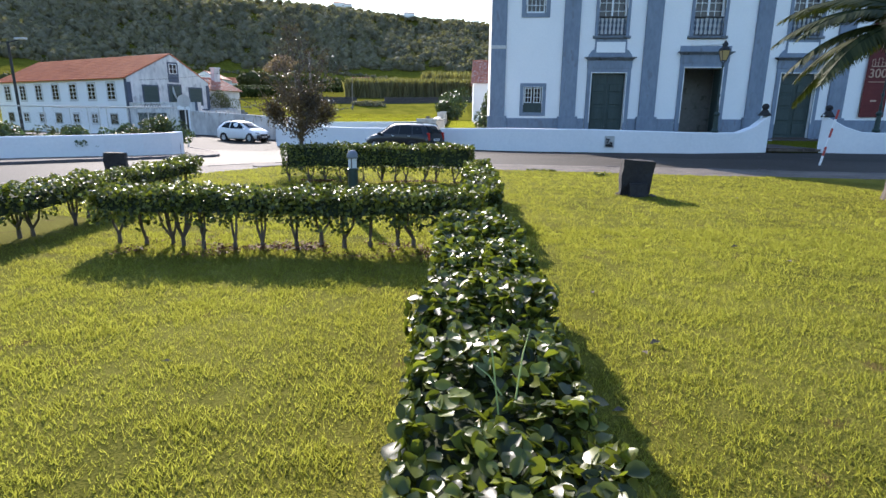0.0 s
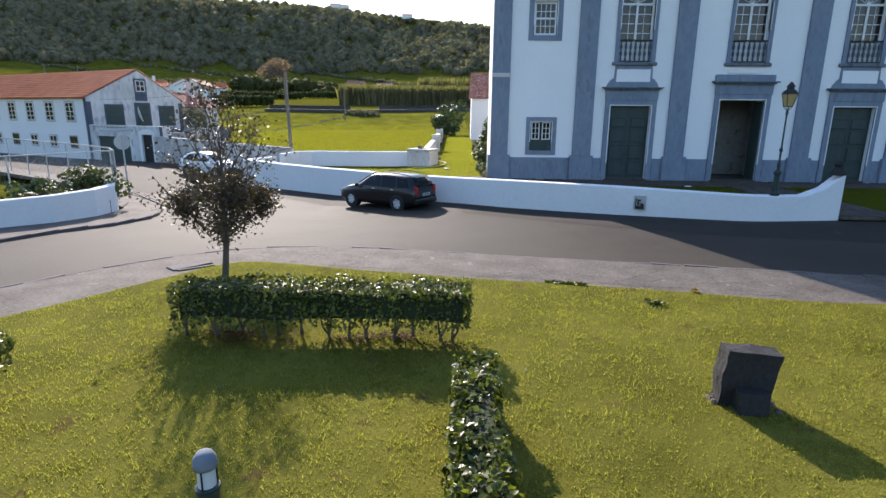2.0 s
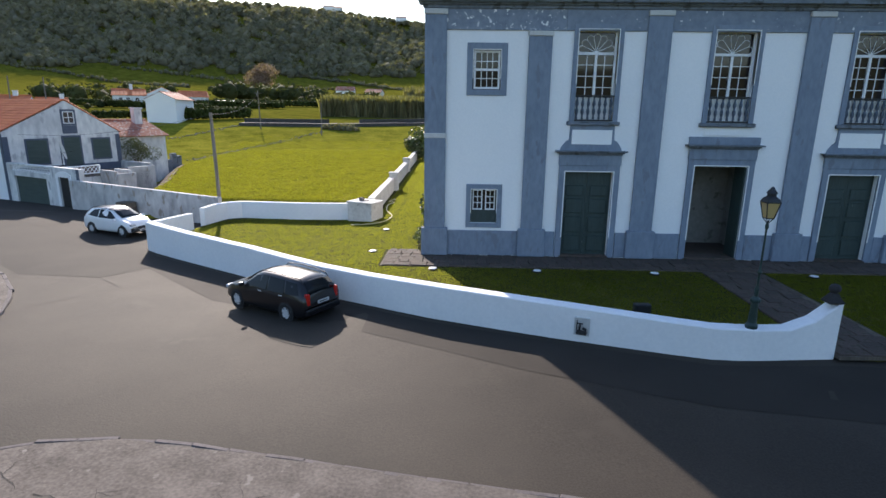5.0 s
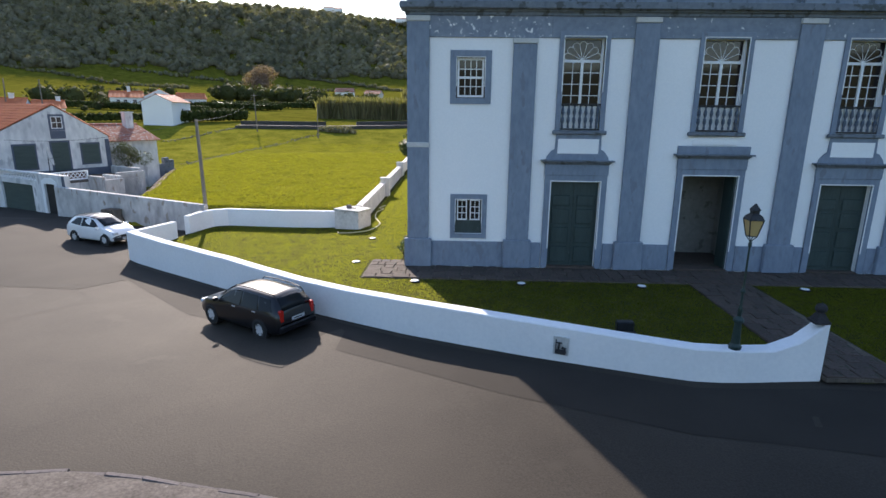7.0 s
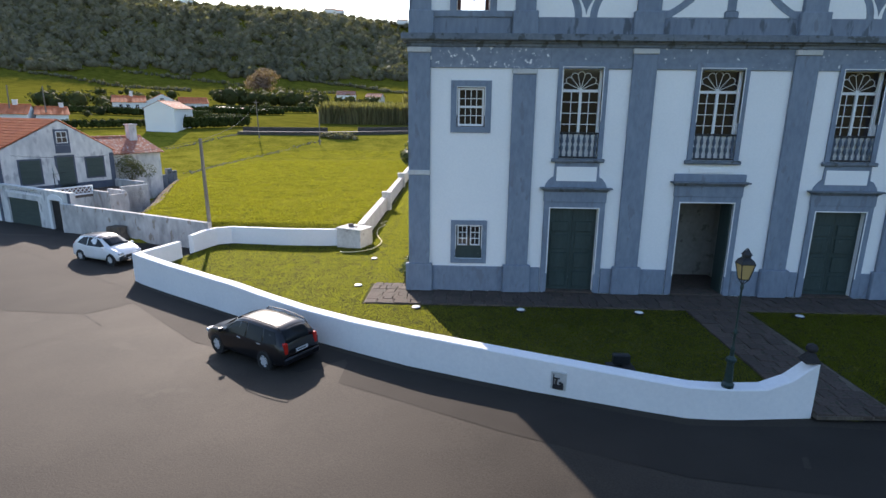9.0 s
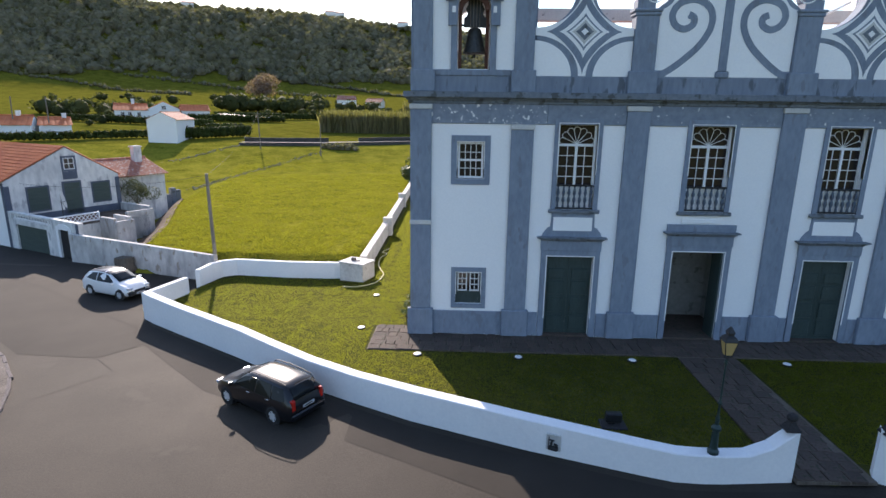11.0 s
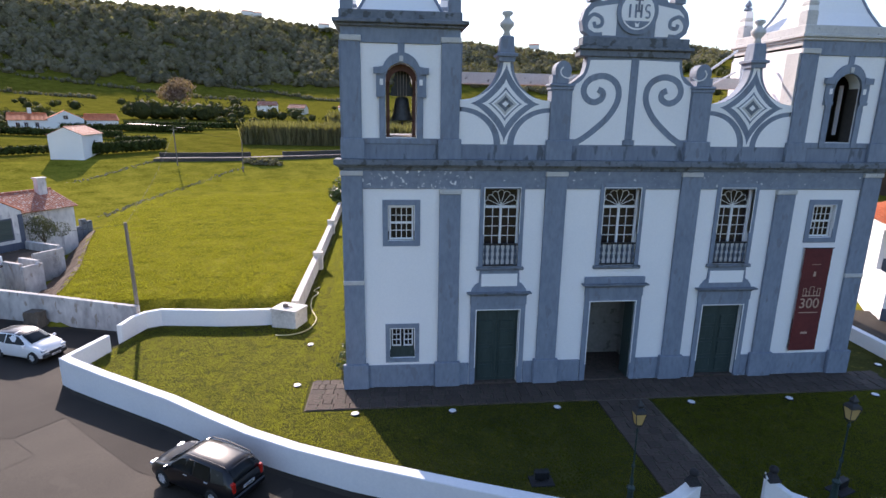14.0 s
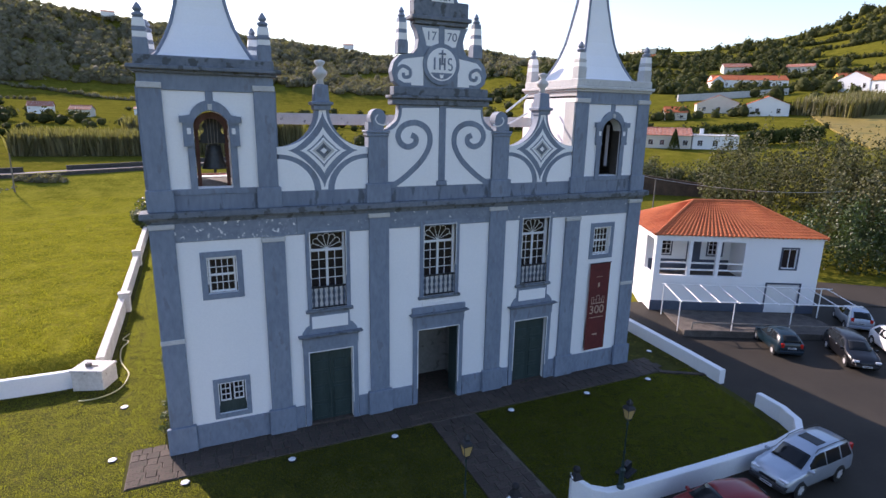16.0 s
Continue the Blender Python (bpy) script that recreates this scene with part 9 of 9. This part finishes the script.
HATCH = [(-1.88, 0.4, 0.7, 0.78, 0.66, 0.64, 0.56), (-1.84, 0.28, 0.86, 0.96, 0.78, 0.76, 0.64), (-1.7, 0.24, 0.93, 1.2, 0.83, 0.8, 0.6), (-1.4, 0.22, 0.95, 1.41, 0.85, 0.82, 0.57), (-0.7, 0.2, 0.94, 1.48, 0.86, 0.84, 0.6),
         (-0.1, 0.2, 0.92, 1.48, 0.86, 0.84, 0.61), (0.25, 0.2, 0.91, 1.4, 0.86, 0.83, 0.6), (0.75, 0.2, 0.9, 1.12, 0.86, 0.82, 0.66), (1.05, 0.2, 0.89, 0.96, 0.85, 0.8, 0.7), (1.45, 0.22, 0.82, 0.87, 0.82, 0.76, 0.64), (1.72, 0.26, 0.68, 0.73, 0.74, 0.66, 0.54), (1.84, 0.36, 0.52, 0.56, 0.6, 0.54, 0.42)]
HATCH_GLASS = [[(-0.55, 0.97), (0.68, 0.95), (0.7, 1.02), (0.22, 1.33), (-0.2, 1.41), (-0.52, 1.41)], [(-1.42, 1.05), (-0.62, 0.98), (-0.6, 1.41), (-1.05, 1.37)]]
SUV = [(-2.24, 0.5, 0.85, 0.95, 0.7, 0.7, 0.64), (-2.2, 0.4, 1.0, 1.1, 0.82, 0.82, 0.74), (-2.12, 0.36, 1.06, 1.4, 0.87, 0.85, 0.68), (-1.98, 0.34, 1.07, 1.62, 0.88, 0.86, 0.66), (-1.4, 0.32, 1.07, 1.68, 0.88, 0.87, 0.67), (-0.3, 0.3, 1.06, 1.7, 0.89, 0.88, 0.68),
       (0.15, 0.3, 1.05, 1.66, 0.89, 0.88, 0.67), (0.42, 0.3, 1.05, 1.52, 0.89, 0.87, 0.67), (0.9, 0.3, 1.05, 1.16, 0.89, 0.86, 0.72), (1.15, 0.3, 1.03, 1.06, 0.88, 0.85, 0.76), (1.75, 0.32, 0.96, 1.0, 0.86, 0.82, 0.72), (2.08, 0.34, 0.84, 0.9, 0.82, 0.76, 0.66), (2.2, 0.44, 0.66, 0.7, 0.74, 0.66, 0.56)]
SUV_GLASS = [[(-0.2, 1.1), (0.78, 1.1), (0.72, 1.22), (0.34, 1.52), (0.08, 1.6), (-0.18, 1.6)], [(-1.2, 1.1), (-0.28, 1.1), (-0.26, 1.6), (-1.18, 1.6)], [(-2.0, 1.12), (-1.3, 1.1), (-1.28, 1.6), (-1.86, 1.58)]]
BLACKPAINT = paint("black_car_paint", (0.008, 0.008, 0.01))
WHITEPAINT = paint("white_car_paint", (0.78, 0.78, 0.78))
SILVERPAINT = paint("silver_blue_car_paint", (0.42, 0.46, 0.52), 0.5)
# Blue darkened in the paint to imitate the church's shadow on the car
BLUEPAINT = paint("shade_darkened_blue_car_paint", (0.007, 0.02, 0.032))
REDCAR = paint("dark_red_car_paint", (0.22, 0.02, 0.02))
ROOFPALE = paint("sunlit_pale_roof", (0.45, 0.44, 0.42))

car(heading(-3.1, 28.95, near_height(-3.2, 29) - 0.02, -0.857, 0.518) @ Matrix.Diagonal((0.92, 0.97, 0.97, 1)), "black estate car with roof rails parked by the white wall", BLACKPAINT, WAGON, 2.69, 0.33, WAGON_GLASS, (1.2, 0.45), (-2.2, -1.86), (0.68, 1.08, 0.15), rails=True)
car(heading(-16.4, 41.25, near_height(-16.6, 41.2) - 0.02, 0.94, -0.342), "small white hatchback with a black roof parked beside the old wall", WHITEPAINT, HATCH, 2.35, 0.31, HATCH_GLASS, (1.05, 0.25), (-1.84, -1.4), (0.78, 1.0, 0.2), roof_mat=BLACKPAINT)
car(heading(26.1, 23.0, near_height(26, 23) - 0.02, -0.999, -0.03), "silver-blue off-road car with roof rails beside the white wall", SILVERPAINT, SUV, 2.62, 0.35, SUV_GLASS, (1.15, 0.42), (-2.2, -1.98), (0.8, 1.5, 0.12), rails=True, dark_sill=True, sunroof=(-0.75, -0.15))
car(heading(38.2, 32.6, near_height(38, 33) - 0.02, 0.5, 0.86), "blue hatchback with shade-darkened paint parked facing the house", BLUEPAINT, HATCH, 2.4, 0.29, HATCH_GLASS, (1.05, 0.25), (-1.84, -1.4), (0.7, 1.0, 0.2))
car(heading(41.0, 29.6, near_height(41, 30) - 0.02, -0.62, -0.78), "black car parked in the shade of the church", BLACKPAINT, WAGON, 2.69, 0.31, WAGON_GLASS, (1.2, 0.45), (-2.2, -1.86), (0.62, 1.0, 0.16))
car(heading(47.4, 33.2, near_height(47, 33) - 0.02, 0.7, 0.71), "silver-grey hatchback parked by the house", SILVERPAINT, HATCH, 2.45, 0.3, HATCH_GLASS, (1.05, 0.25), (-1.84, -1.4), (0.78, 1.05, 0.2))
car(heading(44.6, 28.9, near_height(44, 29) - 0.02, -0.62, -0.78), "white hatchback parked in the row", WHITEPAINT, HATCH, 2.45, 0.3, HATCH_GLASS, (1.05, 0.25), (-1.84, -1.4), (0.78, 1.05, 0.2))
car(heading(20.6, 22.4, near_height(20, 22) - 0.02, -0.98, 0.2), "dark red car parked beside the white wall", REDCAR, HATCH, 2.45, 0.3, HATCH_GLASS, (1.05, 0.25), (-1.84, -1.4), (0.78, 1.05, 0.2))


# ---- pieces: kerb stones, paving, cracks ----
def walk_line(line, step, x_min=-1e9, x_max=1e9):
    pts = [Vector((x, y, 0)) for x, y in line]
    left = 0.0
    for a, b in zip(pts, pts[1:]):
        L, s = (b - a).length, left
        while s < L:
            p = a.lerp(b, s / L)
            if x_min < p.x < x_max:
                yield p, (b - a).normalized()
            s += step
        left = s - L


rng = random.Random(12)
me = None
for p, d in walk_line(KERB_LINE, 0.8, -11, 16):
    if me is None:
        bm = soften(box(bmesh.new(), -0.394, 0.394, -0.055, 0.055, -0.2, 0.07), 0.012)
        me = bpy.data.meshes.new("kerb_stone")
        bm.to_mesh(me)
        bm.free()
        me.materials.append(KERB)
    k = new("kerb_stone", me)
    k.parent = pav
    k.matrix_basis = pose(p.x, p.y, near_height(p.x, p.y) + rng.uniform(-0.015, 0.01), rng.uniform(-2, 2), rng.uniform(-1.5, 1.5), math.degrees(math.atan2(d.y, d.x)) + rng.uniform(-2, 2))
me2 = None
for p, d in walk_line(LEFT_KERB, 0.9, -22, 0):
    if me2 is None:
        bm = soften(box(bmesh.new(), -0.444, 0.444, -0.07, 0.07, -0.2, 0.09), 0.015)
        me2 = bpy.data.meshes.new("kerb_stone")
        bm.to_mesh(me2)
        bm.free()
        me2.materials.append(KERB)
    k = new("kerb_stone", me2)
    k.parent = leftpav
    k.matrix_basis = pose(p.x, p.y, near_height(p.x, p.y) + rng.uniform(-0.01, 0.01), 0, 0, math.degrees(math.atan2(d.y, d.x)) + rng.uniform(-2, 2))

CRACK = surface("dark_crack", (0.02, 0.018, 0.016), (0.045, 0.04, 0.035), 0.95, 20, 3, 0.2)


def crack(owner, x, y, ang, length, w, seed, lift, fork=1):
    r = random.Random(seed)
    bm, prev = bmesh.new(), None
    n = max(3, int(length / 0.1))
    pts = []
    for i in range(n + 1):
        ww = w * (0.35 + 0.65 * math.sin(math.pi * (i + 0.4) / (n + 0.8))) * r.uniform(0.6, 1.3)
        c, s = math.cos(ang + math.pi / 2), math.sin(ang + math.pi / 2)
        z = near_height(x, y) + lift
        row = (bm.verts.new((x + c * ww, y + s * ww, z)), bm.verts.new((x - c * ww, y - s * ww, z)))
        if prev:
            bm.faces.new((prev[0], prev[1], row[1], row[0]))
        prev = row
        pts.append((x, y, ang))
        ang += r.uniform(-0.45, 0.45)
        x, y = x + math.cos(ang) * 0.1, y + math.sin(ang) * 0.1
    part("crack", bm, CRACK, owner)
    if fork:
        for k in range(2):
            q = r.choice(pts)
            crack(owner, q[0], q[1], q[2] + r.choice((-0.9, 0.9)), length * 0.45, w * 0.7, seed * 7 + k, lift, fork - 1)


for i, (x, y, a, L) in enumerate(((-1.1, 18.1, 0.6, 2.2), (0.4, 17.75, -0.1, 2.6), (-3.2, 19.0, -0.5, 1.8), (3.4, 17.5, 0.05, 2.8), (4.2, 17.3, 1.5, 1.7), (1.8, 18.4, -0.4, 1.4), (-4.6, 18.9, 2.2, 1.5), (6.0, 17.6, 0.4, 1.8), (7.8, 17.0, 1.2, 1.3), (-6.5, 18.6, 2.4, 1.6), (-0.2, 17.72, -0.15, 3.2))):
    crack(pav, x, y, a, L * 0.7, 0.008, 40 + i, 0.066)

crack(pav, 3.62, 17.2, 1.38, 1.9, 0.008, 77, 0.066, 0)
edge_bm, prev, er = bmesh.new(), None, random.Random(8)
ed = np.array(GRASS_LINE[2:15])[::-1]
for i in range(150):
    x = -4.2 + 0.1 * i
    y = float(np.interp(x, ed[:, 0], ed[:, 1])) + 0.3 + 0.16 * noise.noise((x * 0.9, 2, 0)) + er.uniform(-0.03, 0.03)
    q = er.uniform(0.003, 0.016) * (1 if noise.noise((x * 0.6, 9, 0)) > -0.15 else 0.15)
    z = near_height(x, y) + 0.066
    rowv = (edge_bm.verts.new((x, y - q, z)), edge_bm.verts.new((x, y + q, z)))
    if prev:
        edge_bm.faces.new((prev[0], rowv[0], rowv[1], prev[1]))
    prev = rowv
part("crack", edge_bm, CRACK, pav)

# road patch: smoother, darker repair with a visible seam
PATCH = surface("dark_asphalt_repair", (0.014, 0.0115, 0.009), (0.034, 0.028, 0.022), 0.85, 50, 0.4, 0.3, depth=0.008, spec=0.28)
sm = bmesh.new()
for a, b in (((-10.6, 31.6), (-12.2, 32.85)), ((-12.2, 32.85), (-10.9, 34.4)), ((-10.6, 31.6), (-12.4, 28.9))):
    d = (Vector(b) - Vector(a)).normalized()
    nx, ny = -d.y * 0.009, d.x * 0.009
    z0, z1 = near_height(*a) - 0.014, near_height(*b) - 0.014
    sm.faces.new([sm.verts.new(v) for v in ((a[0] - nx, a[1] - ny, z0), (a[0] + nx, a[1] + ny, z0), (b[0] + nx, b[1] + ny, z1), (b[0] - nx, b[1] - ny, z1))])
part("road_seam", sm, CRACK, road)
pp = sheet("road_patch", [(13.2, 24.4), (11.3, 24.35), (9.9, 24.4), (5.85, 25.9), (2.1, 27.5), (0, 28.6), (-2, 29.85), (-6, 32.9), (-11.6, 36.5), (-11.2, 34.6), (-6.2, 30.2), (-1.6, 27.4), (2.0, 25.6), (5.0, 24.0), (9, 22.3), (16, 21.0), (24, 19.8), (24, 22), (16, 24.2)], lambda x, y: near_height(x, y) - 0.014, PATCH)
pp.parent = road
op = sheet("road_patch", [(-12.2, 32.85), (-10.95, 34.4), (-11.6, 36.4), (-12.9, 37.9), (-12.3, 40.6), (-11.95, 42.0), (-12.2, 44.0), (-22.6, 46.6), (-24, 48.2), (-32, 51.9), (-44, 57.0), (-40, 48), (-28, 40.3), (-20.4, 35.6), (-17.5, 34.0), (-15.8, 32.9)], lambda x, y: near_height(x, y) - 0.013, PATCH)
op.parent = road

# paving round the church
PV = {}


def paver(w, d, owner, x, y, z, rz):
    key = (round(w, 1), round(d, 1))
    if key not in PV:
        bm = soften(box(bmesh.new(), -key[0] / 2 + 0.014, key[0] / 2 - 0.014, -key[1] / 2 + 0.014, key[1] / 2 - 0.014, -0.1, 0.02), 0.018)
        me = bpy.data.meshes.new("paving_stone")
        bm.to_mesh(me)
        bm.free()
        me.materials.append(PAVER)
        PV[key] = me
    k = new("paving_stone", PV[key])
    k.parent = owner
    k.matrix_basis = pose(x, y, z, rng.uniform(-1, 1), rng.uniform(-1, 1), rz)


apron = sheet("church_pavement", [(-0.15, 32.72), (28.1, 32.72), (28.1, 34.55), (1.4, 34.55), (1.3, 35.5), (-0.1, 35.4)], lambda x, y: 0.385, BARK, skirt=0.1)
tagged(apron, "dark basalt paving along the foot of the church", "pavement", kind="structure")
path = sheet("church_path", [(13.05, 32.7), (13.3, 24.62), (15.55, 24.7), (15.45, 32.7)], lambda x, y: 0.385, BARK, skirt=0.1)
tagged(path, "dark basalt path from the gate to the church door", "path", kind="structure")
for row in range(4):
    x = -0.1
    while x < 28:
        w = rng.choice((0.3, 0.4, 0.5, 0.6, 0.7))
        paver(w, 0.46, apron, x + w / 2, 32.96 + 0.455 * row, 0.4 + rng.uniform(-0.014, 0.014), rng.uniform(-3, 3))
        x += w
for row in range(2):
    x = -0.05
    while x < 1.1:
        w = rng.choice((0.3, 0.4, 0.5))
        paver(w, 0.46, apron, x + w / 2, 34.79 + 0.455 * row, 0.4 + rng.uniform(-0.008, 0.008), rng.uniform(-2, 2))
        x += w
for row in range(17):
    y = 24.9 + 0.465 * row
    x = along(y, [24.7, 26, 33], [13.35, 13.05, 13.0])
    while x < 15.2:
        w = rng.choice((0.4, 0.5, 0.6, 0.7))
        w = min(w, 15.45 - x)
        if w > 0.25:
            paver(w, 0.48, path, x + w / 2, y, 0.4 + rng.uniform(-0.014, 0.014), rng.uniform(-3, 3))
        x += w
# low stone edging beyond the church's far corner
for i in range(8):
    x, y = 27.9 + 0.28 * i, 32.6 - 0.16 * i
    paver(0.5, 0.3, apron, x + 0.2, y, 0.42, -28)
